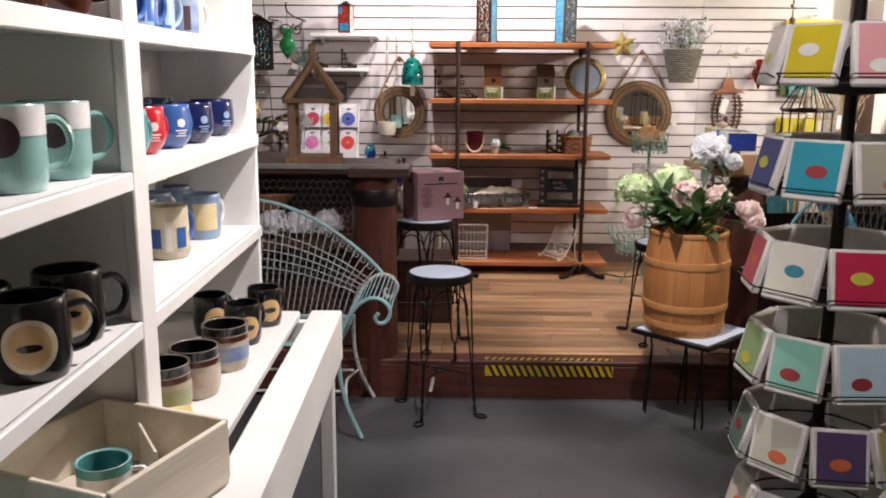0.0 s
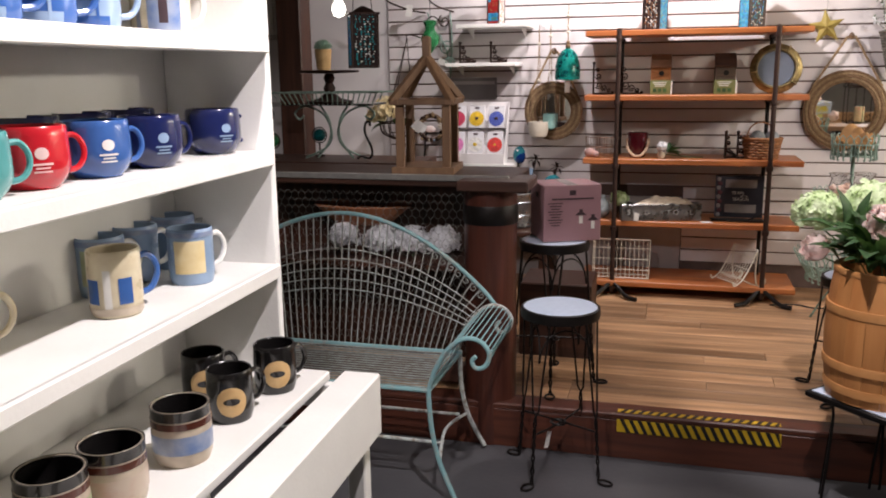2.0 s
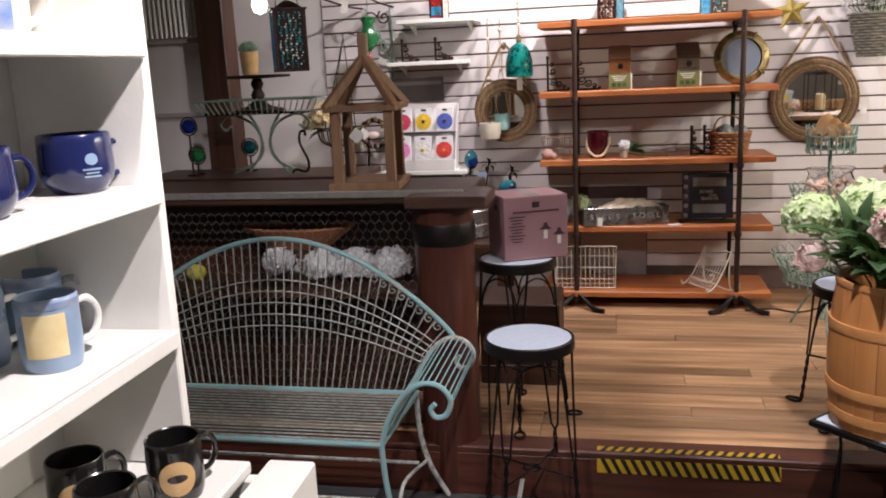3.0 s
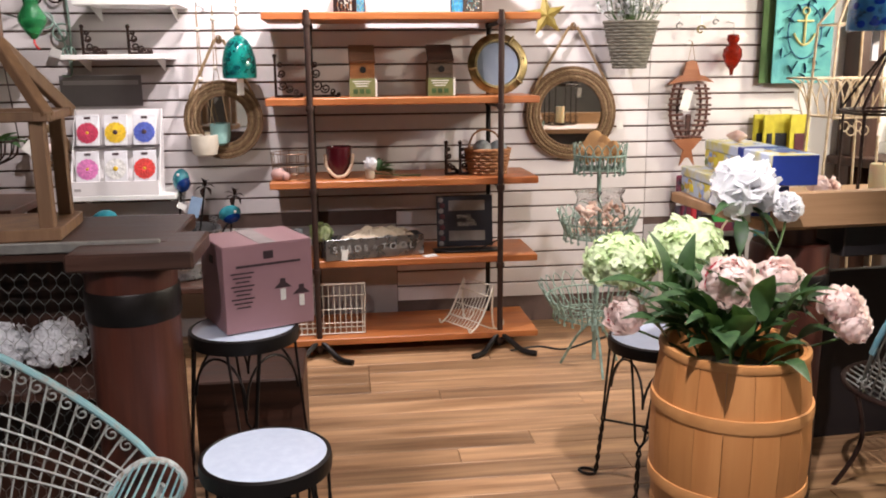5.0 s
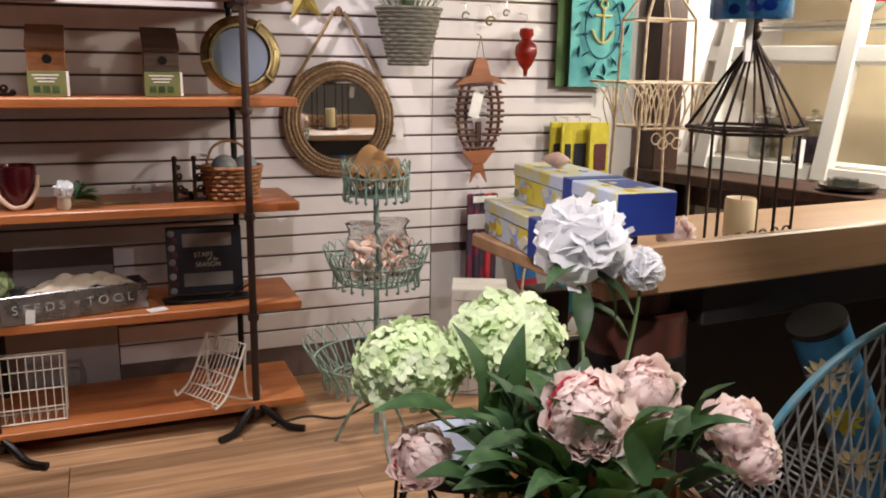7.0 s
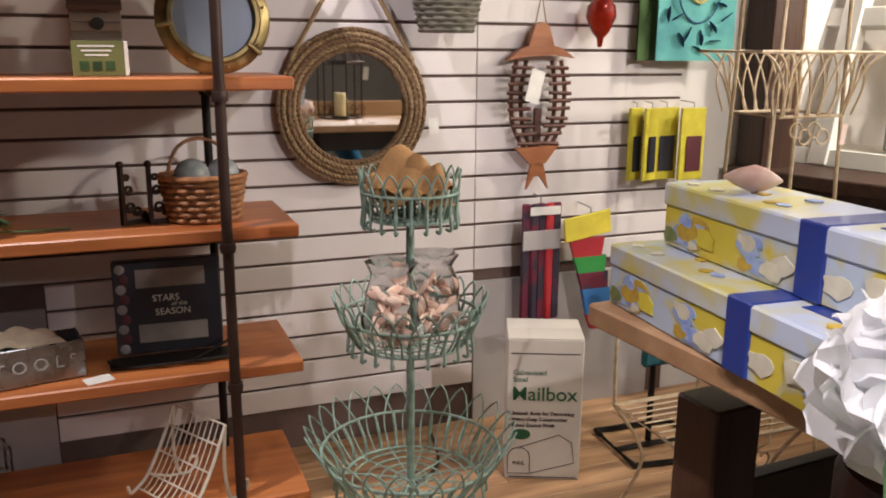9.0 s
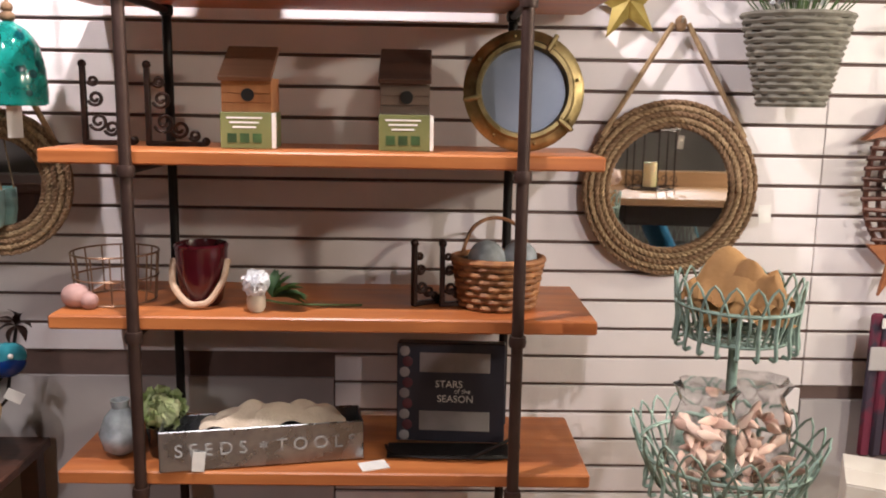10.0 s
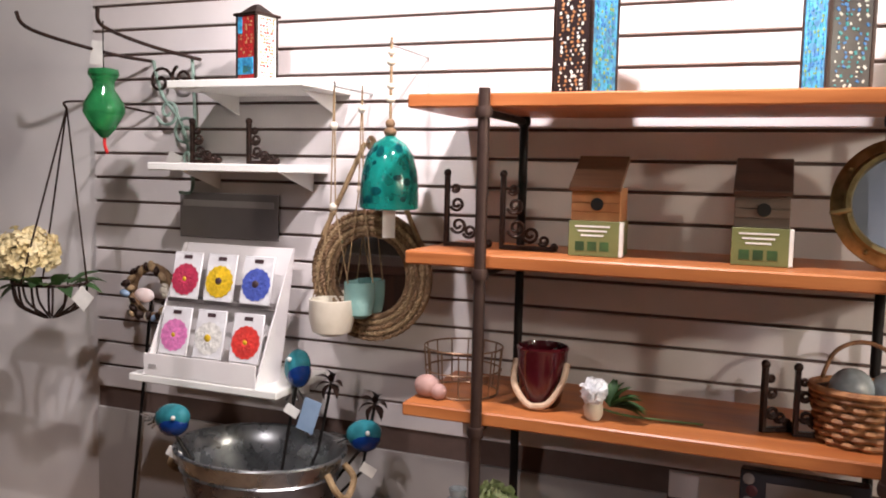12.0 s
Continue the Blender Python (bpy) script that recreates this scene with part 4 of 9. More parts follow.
def mug(x, y, z, mat, r=0.042, h=0.098, belly=0.0, handle=40, inner=None, marks=(), label="", handle_mat=None):
    """marks: (centre angle, angle width, low, high, material, disc?) as fractions of the height."""
    mg = thing("mug", (*along_hutch(x, y), z), label, "mug", "mugs on the white shelves")
    p = mug_profile(r, h, belly)
    wall = [(q - 0.0045, zz) for q, zz in reversed(p) if zz > 0.006] + [(p[0][0] - 0.006, 0.006), (0.002, 0.006)]
    part("cup", Mesh().lathe([(0.002, 0.0)] + [(q, zz) for q, zz in p] + [(p[-1][0] - 0.002, h + 0.0025)] + wall[:-1] + [(0.003, 0.0065)], 28), mat, mg)
    if inner:
        q = [(a - 0.0051, zz) for a, zz in p if zz > 0.02]
        part("glaze", Mesh().lathe([(0.003, 0.012), (q[0][0] - 0.002, 0.014)] + q[:-1] + [(q[-1][0], h + 0.001), (q[-1][0] + 0.0068, h + 0.0028), (p[-1][0] + 0.0009, h - 0.004), (p[-1][0] + 0.0007, h * 0.84), (p[-1][0] - 0.003, h * 0.85)], 28, caps=False), inner, mg, "dark glaze inside and on the rim")
    if handle is not None:
        a = radians(handle)
        pr = [(r * 0.96, h * 0.80), (r + h * 0.20, h * 0.82), (r + h * 0.34, h * 0.66), (r + h * 0.35, h * 0.44), (r + h * 0.22, h * 0.26), (r * 0.97, h * 0.22)]
        part("handle", Mesh().tube(smooth_line([(q * math.cos(a), q * math.sin(a), zz) for q, zz in pr], 4), h * 0.052, 8), handle_mat or mat, mg)
    for k, (ca, wa, lo, hi, mm, disc) in enumerate(marks):
        part("decoration", wrap(p, radians(ca - wa / 2), radians(ca + wa / 2), h * lo, h * hi, 0.0007 + 0.0004 * k, 36 if wa > 120 else 12, disc), mm, mg)
    return mg


CAM = -62  # the side that faces the shop


def crest_marks(mat):
    return ((CAM + 30, 20, 0.50, 0.70, mat, True), (CAM + 30, 30, 0.41, 0.445, mat, False), (CAM + 30, 20, 0.35, 0.38, mat, False), (CAM + 30, 26, 0.29, 0.32, mat, False))


Z1, Z2, Z3, Z0B = 1.705, 1.443, 1.166, 0.8855
# second shelf: a row of bellied mugs
row = [((-0.72, -4.747), TEAL_GLAZE, WHITE_GLAZE, "teal bellied mug with white lighthouse print"), ((-0.737, -4.597), RED_GLAZE, PINK, "red bellied mug with a pale crest"), ((-0.731, -4.438), BLUE_GLAZE, WHITE_GLAZE, "blue bellied mug with white lettering"),
       ((-0.725, -4.277), NAVY_GLAZE, SKY_GLAZE, "navy bellied mug with an anchor print"), ((-0.744, -4.000), NAVY_GLAZE, SKY_GLAZE, "navy bellied mug with an anchor print")]
for (x, y), mat, mk, lab in row:
    mug(x, y, Z2, mat, 0.060, 0.100, 0.12, 68, None, crest_marks(mk), lab)
for (x, y), mat in (((-0.85, -4.66), BROWN_GLAZE), ((-0.855, -4.47), NAVY_GLAZE), ((-0.86, -4.31), NAVY_GLAZE), ((-0.865, -4.15), NAVY_GLAZE)):
    mug(x - 0.012, y + 0.02, Z2, mat, 0.058, 0.106, 0.12, 70, None, (), "dark glazed mug in the back row")
# third shelf
mug(-0.753, -4.39, Z3, CREAM_GLAZE, 0.050, 0.128, 0.02, 70, None, ((CAM - 45, 34, 0.22, 0.60, BLUE_GLAZE, False), (CAM + 30, 30, 0.22, 0.62, BLUE_GLAZE, False), (CAM - 8, 16, 0.1, 0.75, WHITE_GLAZE, False), (CAM, 200, 0.04, 0.16, SAND_GLAZE, False)), "cream mug with a blue lighthouse scene", BLUE_GLAZE)
mug(-0.746, -4.128, Z3, SKY_GLAZE, 0.050, 0.122, 0.0, 70, None, ((CAM, 80, 0.22, 0.82, CREAM_PETAL, False), (CAM, 250, 0.88, 0.97, DENIM_GLAZE, False)), "grey-blue mug with a yellow map print", WHITE_GLAZE)
mug(-0.875, -4.27, Z3, SKY_GLAZE, 0.050, 0.125, 0.0, 70, None, ((CAM, 80, 0.22, 0.82, SAGE_GLAZE, False), (CAM, 250, 0.88, 0.97, DENIM_GLAZE, False)), "grey-blue mug in the back row", WHITE_GLAZE)
mug(-0.88, -4.14, Z3, SKY_GLAZE, 0.050, 0.125, 0.0, 70, None, ((CAM, 250, 0.88, 0.97, DENIM_GLAZE, False),), "grey-blue mug in the back row", WHITE_GLAZE)
mug(-0.87, -4.00, Z3, SKY_GLAZE, 0.050, 0.125, 0.0, 60, None, ((CAM, 250, 0.88, 0.97, DENIM_GLAZE, False),), "grey-blue mug with a clear handle", CLEAR)
mug(-0.835, -4.70, Z3, CREAM_GLAZE, 0.050, 0.122, 0.0, 60, None, ((CAM, 200, 0.62, 0.95, DENIM_GLAZE, False), (CAM, 30, 0.1, 0.5, INK, False)), "cream and blue mug beside the divider", CREAM_GLAZE)
# first shelf
for (x, y), mat, mm in (((-0.765, -4.62), BLUE_GLAZE, SKY_GLAZE), ((-0.765, -4.49), BLUE_GLAZE, SKY_GLAZE), ((-0.77, -4.36), SKY_GLAZE, BLUE_GLAZE), ((-0.775, -4.11), CREAM_GLAZE, DENIM_GLAZE), ((-0.87, -4.01), CREAM_GLAZE, DENIM_GLAZE), ((-0.87, -4.56), BLUE_GLAZE, SKY_GLAZE)):
    mug(x, y, Z1, mat, 0.052, 0.125, 0.0, 66, None, ((CAM, 80, 0.08, 0.9, mm, False), (CAM, 20, 0.2, 0.7, INK, False)) if mat is CREAM_GLAZE else ((CAM, 90, 0.06, 0.20, mm, False), (CAM + 20, 6, 0.06, 0.9, mm, False)), "tall glazed mug on the upper shelf", WHITE_GLAZE if mat is CREAM_GLAZE else None)
# on the table
for (x, y) in ((-0.602, -4.035), (-0.622, -4.213), (-0.735, -4.13)):
    mug(x, y, Z0B, BLACK_GLAZE, 0.049, 0.112, 0.03, 64, None, ((CAM + 5, 74, 0.16, 0.76, TAN_MEDAL, True), (CAM + 5, 40, 0.40, 0.54, BLACK_GLAZE, True)), "black mug with a tan ship medallion")
for (x, y), band in (((-0.615, -4.414), DENIM_GLAZE), ((-0.636, -4.598), ROSE_GLAZE), ((-0.667, -4.712), SAGE_GLAZE)):
    mug(x, y, Z0B, SAND_GLAZE, 0.056, 0.112, 0.03, None, BLACK_GLAZE, ((CAM, 359, 0.25, 0.58, band, False), (CAM, 359, 0.70, 0.82, BROWN_GLAZE, False)), "stoneware cup with a black rim and glaze bands")
# the other bay
for (x, y) in ((-0.845, -5.09), (-0.835, -4.93)):
    mug(x, y, Z2, TEAL_PALE, 0.056, 0.125, 0.0, 55, None, ((CAM, 359, 0.66, 1.0, WHITE_GLAZE, False), (CAM - 5, 52, 0.42, 0.88, INK, True)), "pale teal and white mug with a sand dollar", TEAL_PALE)
for (x, y) in ((-0.825, -5.115), (-0.83, -4.945), (-0.93, -5.06)):
    mug(x, y, Z3, BLACK_GLAZE, 0.056, 0.122, 0.05, 45, None, ((CAM - 2, 78, 0.14, 0.82, CREAM_GLAZE, True), (CAM - 2, 60, 0.20, 0.76, TAN_MEDAL, True), (CAM - 2, 34, 0.42, 0.52, BLACK_GLAZE, True)), "black mug with a round cream medallion")
for (x, y) in ((-0.81, -5.12), (-0.80, -4.98)):
    mug(x, y, Z1, BROWN_GLAZE, 0.054, 0.11, 0.05, 45, None, ((CAM, 60, 0.2, 0.7, CREAM_GLAZE, True),), "dark brown mug with a cream medallion")

# ---- crate, cloth and note on the table ----
CRATE_WOOD = wood("whitewashed_board", (0.72, 0.66, 0.54), (0.60, 0.53, 0.42), 1, 0.6, 0.06)
crate = thing("wooden_crate", Matrix.Translation((-0.586, -5.13, 0.8855)) @ Matrix.Rotation(radians(-20), 4, "Z"), "whitewashed shallow wooden crate holding a mug", "crate")
CX, CY, CH, CTK = 0.28, 0.30, 0.115, 0.011
part("crate_bottom", Mesh().box((0, 0, 0.005), (CX, CY, 0.008), 0.001), CRATE_WOOD, crate, smooth=False)
part("crate_side", Mesh().box((0, CY / 2, 0.009 + CH / 2), (CX, CTK, CH), 0.002), CRATE_WOOD, crate, smooth=False)
part("crate_side", Mesh().box((0, -CY / 2, 0.009 + CH / 2), (CX, CTK, CH), 0.002), CRATE_WOOD, crate, smooth=False)
part("crate_side", Mesh().box((CX / 2, 0, 0.009 + CH / 2), (CTK, CY - CTK, CH), 0.002), CRATE_WOOD, crate, smooth=False)
part("crate_side", Mesh().box((-CX / 2, 0, 0.009 + CH / 2), (CTK, CY - CTK, CH), 0.002), CRATE_WOOD, crate, smooth=False)
part("partition", Mesh().box((0.03, 0.07, 0.06), (0.005, 0.14, 0.09), 0.001, Euler((0, 0, 0.9)).to_matrix()), CRATE_WOOD, crate, smooth=False)
mug(-0.76, -5.04, 0.895, WHITE_GLAZE, 0.044, 0.088, 0.0, 10, TEAL_GLAZE, (), "white mug with a teal inside in the crate", WHITE_GLAZE)
TURQ = material("turquoise_cloth", (0.04, 0.42, 0.46), 0.8, dark=(0.03, 0.33, 0.38), scale=20, bump=0.4, bump_scale=200)
me = Mesh().lathe([(0.10, 0), (0.115, 0.012), (0.112, 0.05), (0.09, 0.075), (0.045, 0.088), (0.003, 0.09)], 20, sy=0.8)
me.v = [(x + 0.008 * math.sin(9 * y + 20 * z), y + 0.008 * math.sin(11 * x), z) for x, y, z in me.v]
solo("folded_cloth", me, TURQ, "turquoise folded cloth on the white table", "cloth", (*along_hutch(-0.80, -5.36), 0.8855, 0, 0, 20))
YNOTE = material("yellow_card", (0.66, 0.56, 0.24), 0.7, scale=20)
solo("paper_note", Mesh().box((0, 0, 0.016), (0.10, 0.08, 0.030), 0.002), YNOTE, "yellow paper pad beside the cups", "paper", (*along_hutch(-0.630, -4.80), 0.8855, 0, 0, 25))

# ---- spinning card rack ----
SP = Vector((0.985, -4.30, 0))
spin = thing("card_spinner", (SP.x, SP.y, 0), "rotating wire rack full of colourful napkin packs", "display rack")
part("pole", Mesh().tube([(0, 0, 0.02), (0, 0, 1.86)], 0.016, 12), BLACK_IRON, spin)
part("base_plate", Mesh().lathe([(0.20, 0.0), (0.205, 0.008), (0.19, 0.02), (0.04, 0.03), (0.018, 0.05)], 32), BLACK_IRON, spin)
cards = [
    [(0.64, 0.52, 0.02), (0.78, 0.36, 0.38), (0.22, 0.36, 0.07), (0.75, 0.70, 0.62)],
    [(0.02, 0.32, 0.42), (0.46, 0.44, 0.34), (0.74, 0.72, 0.66), (0.05, 0.06, 0.22)],
    [(0.76, 0.74, 0.62), (0.52, 0.02, 0.07), (0.76, 0.75, 0.68), (0.55, 0.10, 0.12)],
    [(0.25, 0.56, 0.44), (0.50, 0.68, 0.74), (0.74, 0.72, 0.62), (0.30, 0.42, 0.20)],
    [(0.56, 0.57, 0.46), (0.09, 0.06, 0.15), (0.68, 0.60, 0.22), (0.12, 0.20, 0.16)],
    [(0.62, 0.68, 0.76), (0.72, 0.70, 0.68), (0.30, 0.40, 0.55), (0.66, 0.62, 0.50)],
]
motif = [(0.35, 0.04, 0.05), (0.82, 0.80, 0.74), (0.05, 0.26, 0.36), (0.62, 0.58, 0.06), (0.70, 0.16, 0.06)]
MOTIF = [material("card_print", c, 0.5, scale=30) for c in motif]
crng = random.Random(8)
for tier, z in enumerate((1.665, 1.395, 1.14, 0.905, 0.685, 0.47)):
    part("tier_ring", Mesh().ring((0, 0, z - 0.06), 0.197, 0.003, 32, 5).ring((0, 0, z - 0.02), 0.187, 0.003, 32, 5), BLACK_IRON, spin)
    part("tier_hub", Mesh().lathe([(0.02, z - 0.09), (0.075, z - 0.085), (0.10, z - 0.05), (0.03, z + 0.01), (0.017, z + 0.03)], 20), BLACK_IRON, spin)
    mats = [material("card_face", c, 0.45, dark=tuple(k * 0.9 for k in c), scale=12) for c in cards[tier]]
    for k in range(8):
        a = radians(-142 + 45 * k + 9 * (tier % 2))
        turn = Euler((radians(-14), 0, a + math.pi / 2)).to_matrix()
        c = Vector((math.cos(a) * 0.190, math.sin(a) * 0.190, z + 0.005))
        pack = part("napkin_pack", Mesh().box(c, (0.140, 0.022, 0.148), 0.005, turn), PAPER, spin)
        part("pack_front", Mesh().box(c + turn @ Vector((0.0, -0.0116, 0.004)), (0.116, 0.0016, 0.124), 0, turn), mats[k % 4], pack)
        part("pack_motif", Mesh().lathe([(0.024, -0.0005), (0.026, 0.0005)], 14, c + turn @ Vector((crng.uniform(-0.015, 0.015), -0.0130, crng.uniform(-0.03, 0.01))), 0.6, turn @ Euler((radians(90), 0, 0)).to_matrix()), MOTIF[crng.randrange(5)], pack)
        part("pocket_wire", Mesh().tube([c + turn @ Vector(p) for p in ((-0.072, 0.0, -0.055), (-0.072, -0.022, -0.05), (0.072, -0.022, -0.05), (0.072, 0.0, -0.055))], 0.002, 5), BLACK_IRON, spin)
# wire basket by the rack
GREENW = material("green_wire", (0.34, 0.38, 0.12), 0.5, 0.2, scale=30)
wb = thing("wire_basket", (0.86, -4.75, 0.0), "tall yellow-green wire basket beside the card rack", "basket")
for z, r in ((0.01, 0.13), (0.25, 0.15), (0.48, 0.165), (0.62, 0.17)):
    part("hoop", Mesh().ring((0, 0, z), r, 0.004, 32, 6), GREENW, wb)
for k in range(24):
    a = 2 * math.pi * k / 24
    part("wire", Mesh().tube([(math.cos(a) * 0.13, math.sin(a) * 0.13, 0.01), (math.cos(a + 0.2) * 0.15, math.sin(a + 0.2) * 0.15, 0.3), (math.cos(a + 0.1) * 0.17, math.sin(a + 0.1) * 0.17, 0.62)], 0.0026, 5), GREENW, wb)


# ---- on the slat wall, left of the rack ----
ROPE = material("jute_rope", (0.36, 0.25, 0.14), 0.85, dark=(0.22, 0.14, 0.07), scale=60, bump=0.5, bump_scale=300)
ROPE_DARK = material("dark_jute_rope", (0.25, 0.15, 0.08), 0.85, dark=(0.14, 0.08, 0.04), scale=60, bump=0.5, bump_scale=300)
MIRROR = material("mirror_silver", (0.86, 0.88, 0.88), 0.02, 1.0, dark=(0.84, 0.86, 0.86), rough_var=0.01)
TEAL_GLASS = glass("teal_art_glass", (0.02, 0.40, 0.34), 0.08, trans=0.55)
TEAL_GLASS_DARK = glass("dark_teal_art_glass", (0.005, 0.10, 0.11), 0.08, trans=0.4)
BRONZE = material("dark_bronze", (0.045, 0.022, 0.015), 0.45, 0.6, dark=(0.02, 0.01, 0.008), scale=40, bump=0.3)
BRASS = material("worn_brass", (0.36, 0.28, 0.13), 0.42, 0.9, dark=(0.17, 0.125, 0.055), scale=25, bump=0.15)
CERAMIC = material("cream_ceramic", (0.68, 0.62, 0.52), 0.35, dark=(0.60, 0.54, 0.44), scale=25, coat=0.2)
CARD_WHITE = material("white_card", (0.80, 0.77, 0.76), 0.6, dark=(0.76, 0.72, 0.72), scale=10)
STEEL_PEG = material("steel_peg", (0.5, 0.5, 0.5), 0.3, 0.9)


def rope_ring(me, c, R, r, n, twist, y):
    """Strands of rope laid in rings round a mirror."""
    for s in range(2):
        pts = []
        m = n
        for i in range(m):
            a = 2 * math.pi * i / m
            ph = twist * a + math.pi * s
            rr = R + r * 0.45 * math.cos(ph)
            pts.append((c[0] + rr * math.cos(a), y + r * 0.45 * math.sin(ph), c[1] + rr * math.sin(a)))
        me.tube(pts, r * 0.62, 6, closed=True)


def rope_mirror(x, z, R, inner, label, y=-0.012):
    mr = thing("rope_mirror", (x, y, z), label, "mirror", "rope mirrors on the slat wall")
    rows = 5
    w = (R - inner) / rows
    for k in range(rows):
        me = Mesh()
        rope_ring(me, (0, 0), inner + w * (k + 0.5), w * 0.56, 160, 34 + 5 * k, -0.022 - 0.010 * math.sin(math.pi * (k + 0.5) / rows))
        part("rope_coil", me, ROPE if k % 2 else ROPE_DARK, mr)
    part("mirror_pane", Mesh().lathe([(inner + w, -0.0015), (inner + w, 0.0015)], 48, (0, -0.016, 0), 1, Euler((radians(90), 0, 0)).to_matrix()), MIRROR, mr, "round mirror glass", smooth=False)
    part("backing", Mesh().lathe([(R - 0.004, -0.004), (R - 0.004, 0.004)], 48, (0, -0.007, 0), 1, Euler((radians(90), 0, 0)).to_matrix()), ROPE_DARK, mr, smooth=False)
    apex = (0.0, -0.028, R + 0.20 if R > 0.22 else R + 0.19)
    for s in (-1, 1):
        part("hanging_rope", Mesh().tube([(s * R * 0.80, -0.028, R * 0.58), (s * 0.02, -0.028, apex[2])], 0.0075, 7), ROPE, mr)
    part("rope_knot", Mesh().ball(apex, 0.017, 10, 6, (1, 0.7, 1.3)), ROPE_DARK, mr)
    part("hook", Mesh().tube([(0, -0.002 - y, apex[2] + 0.004), (0, -0.045, apex[2] + 0.004), (0, -0.052, apex[2] + 0.014)], 0.003, 6), STEEL_PEG, mr)
    return mr


rope_mirror(1.362, 1.355, 0.247, 0.168, "round mirror in a thick coiled rope frame")
rope_mirror(-0.43, 1.357, 0.193, 0.114, "smaller round mirror in a coiled rope frame", -0.15)
part("price_tag", Mesh().box((0.262, -0.05, -0.065), (0.035, 0.0015, 0.05), 0, Euler((0, -0.1, 0)).to_matrix()), PAPER, bpy.data.objects["rope_mirror"], "white paper tag")


def wall_shelf(x0, x1, z, depth, label):
    sh = thing("wall_shelf", ((x0 + x1) / 2, -0.004, z), label, "shelf", "white shelves on the slat wall")
    w = x1 - x0
    part("board", Mesh().box((0, -depth / 2, 0), (w, depth - 0.004, 0.024), 0.003), WHITE_PAINT, sh, smooth=False)
    for s in (-1, 1):
        part("bracket", Mesh().prism([(0, -0.012), (0, -0.07), (-0.006, -0.07), (-depth * 0.7, -0.012)], 0.004, Euler((0, 0, radians(90))).to_matrix(), (s * w * 0.38, 0, 0)), WHITE_PAINT, sh, smooth=False)
    return sh


wall_shelf(-1.06, -0.588, 1.905, 0.29, "white shelf carrying a mosaic lantern")
wall_shelf(-1.134, -0.664, 1.660, 0.29, "white shelf carrying two iron brackets")
wall_shelf(-1.205, -0.665, 1.000, 0.30, "white shelf carrying a seed packet display")


def mosaic_lantern(x, y, z, w, h, faces, label, hang=False, rot=28):
    ln = thing("mosaic_lantern", (x, y, z, 0, 0, rot), label, "lantern", "mosaic lanterns")
    for sx in (-1, 1):
        for sy in (-1, 1):
            part("corner_post", Mesh().box((sx * (w / 2 - 0.004), sy * (w / 2 - 0.004), h / 2), (0.009, 0.009, h), 0.001), BRONZE, ln, smooth=False)
    part("base", Mesh().box((0, 0, 0.004), (w, w, 0.008), 0.001), BRONZE, ln, smooth=False)
    part("lid", Mesh().box((0, 0, h - 0.003), (w + 0.012, w + 0.012, 0.008), 0.001).lathe([(w * 0.62, h), (w * 0.30, h + 0.02), (0.01, h + 0.03)], 4, (0, 0, 0), 1, Euler((0, 0, radians(45))).to_matrix()), BRONZE, ln, smooth=False)
    rngm = random.Random(int(x * 1000) + 7)
    for k in range(4):
        turn = Euler((0, 0, radians(90 * k))).to_matrix()
        pane = part("glass_pane", Mesh().box(turn @ Vector((0, -w / 2 + 0.003, h / 2)), (w - 0.016, 0.003, h - 0.014), 0, turn), faces[k % len(faces)][0], ln, "dark mosaic glass pane", smooth=False)
        chips = {}
        nz = int(h / 0.011)
        for i in range(nz):
            for j in range(5):
                if rngm.random() < 0.85:
                    mt = faces[k % len(faces)][1 + rngm.randrange(len(faces[k % len(faces)]) - 1)]
                    c = turn @ Vector((-w / 2 + 0.016 + (w - 0.032) * (j + rngm.uniform(0.2, 0.8)) / 5, -w / 2 + 0.0008, 0.012 + (h - 0.024) * (i + 0.5) / nz))
                    s = rngm.uniform(0.003, 0.0062)
                    tt = turn @ Euler((0, rngm.uniform(0, 3), 0)).to_matrix()
                    chips.setdefault(mt.name, (mt, Mesh()))[1].box(c, (s * 1.5, 0.002, s), 0, tt)
        for mt, me in chips.values():
            ob = part("mosaic_chip", me, mt, pane, smooth=False)
            tagged(ob, kind="stuff")
    if hang:
        part("chain", Mesh().tube([(-w * 0.35, 0, h), (-w * 0.3, 0, h + 0.09), (0, 0, 2.9 - z)], 0.002, 5).tube([(w * 0.35, 0, h), (w * 0.3, 0, h + 0.09), (0, 0, 2.9 - z)], 0.002, 5), BLACK_IRON, ln)
    return ln


GREEN_CHIP = material("green_chip", (0.18, 0.36, 0.10), 0.15, coat=0.5)
TEAL_CHIP = material("teal_chip", (0.02, 0.30, 0.34), 0.15, coat=0.5)
BLUE_CHIP = material("blue_chip", (0.03, 0.20, 0.55), 0.15, coat=0.5)
AMBER_CHIP = material("amber_chip", (0.45, 0.22, 0.10), 0.15, coat=0.5)
RED_CHIP = material("red_chip", (0.55, 0.03, 0.03), 0.2, coat=0.5)
PALE_CHIP = material("pale_chip", (0.70, 0.72, 0.66), 0.15, coat=0.5)
PANE_DARK = material("dark_pane", (0.03, 0.02, 0.02), 0.2)
PANE_TEAL = material("teal_pane", (0.02, 0.13, 0.16), 0.2)
PANE_BLUE = material("blue_mosaic_glass", (0.05, 0.36, 0.62), 0.2, dark=(0.03, 0.16, 0.30), scale=55, detail=3, bump=0.3, contrast=(0.38, 0.6))
PANE_RED = material("red_pane", (0.40, 0.03, 0.03), 0.2)
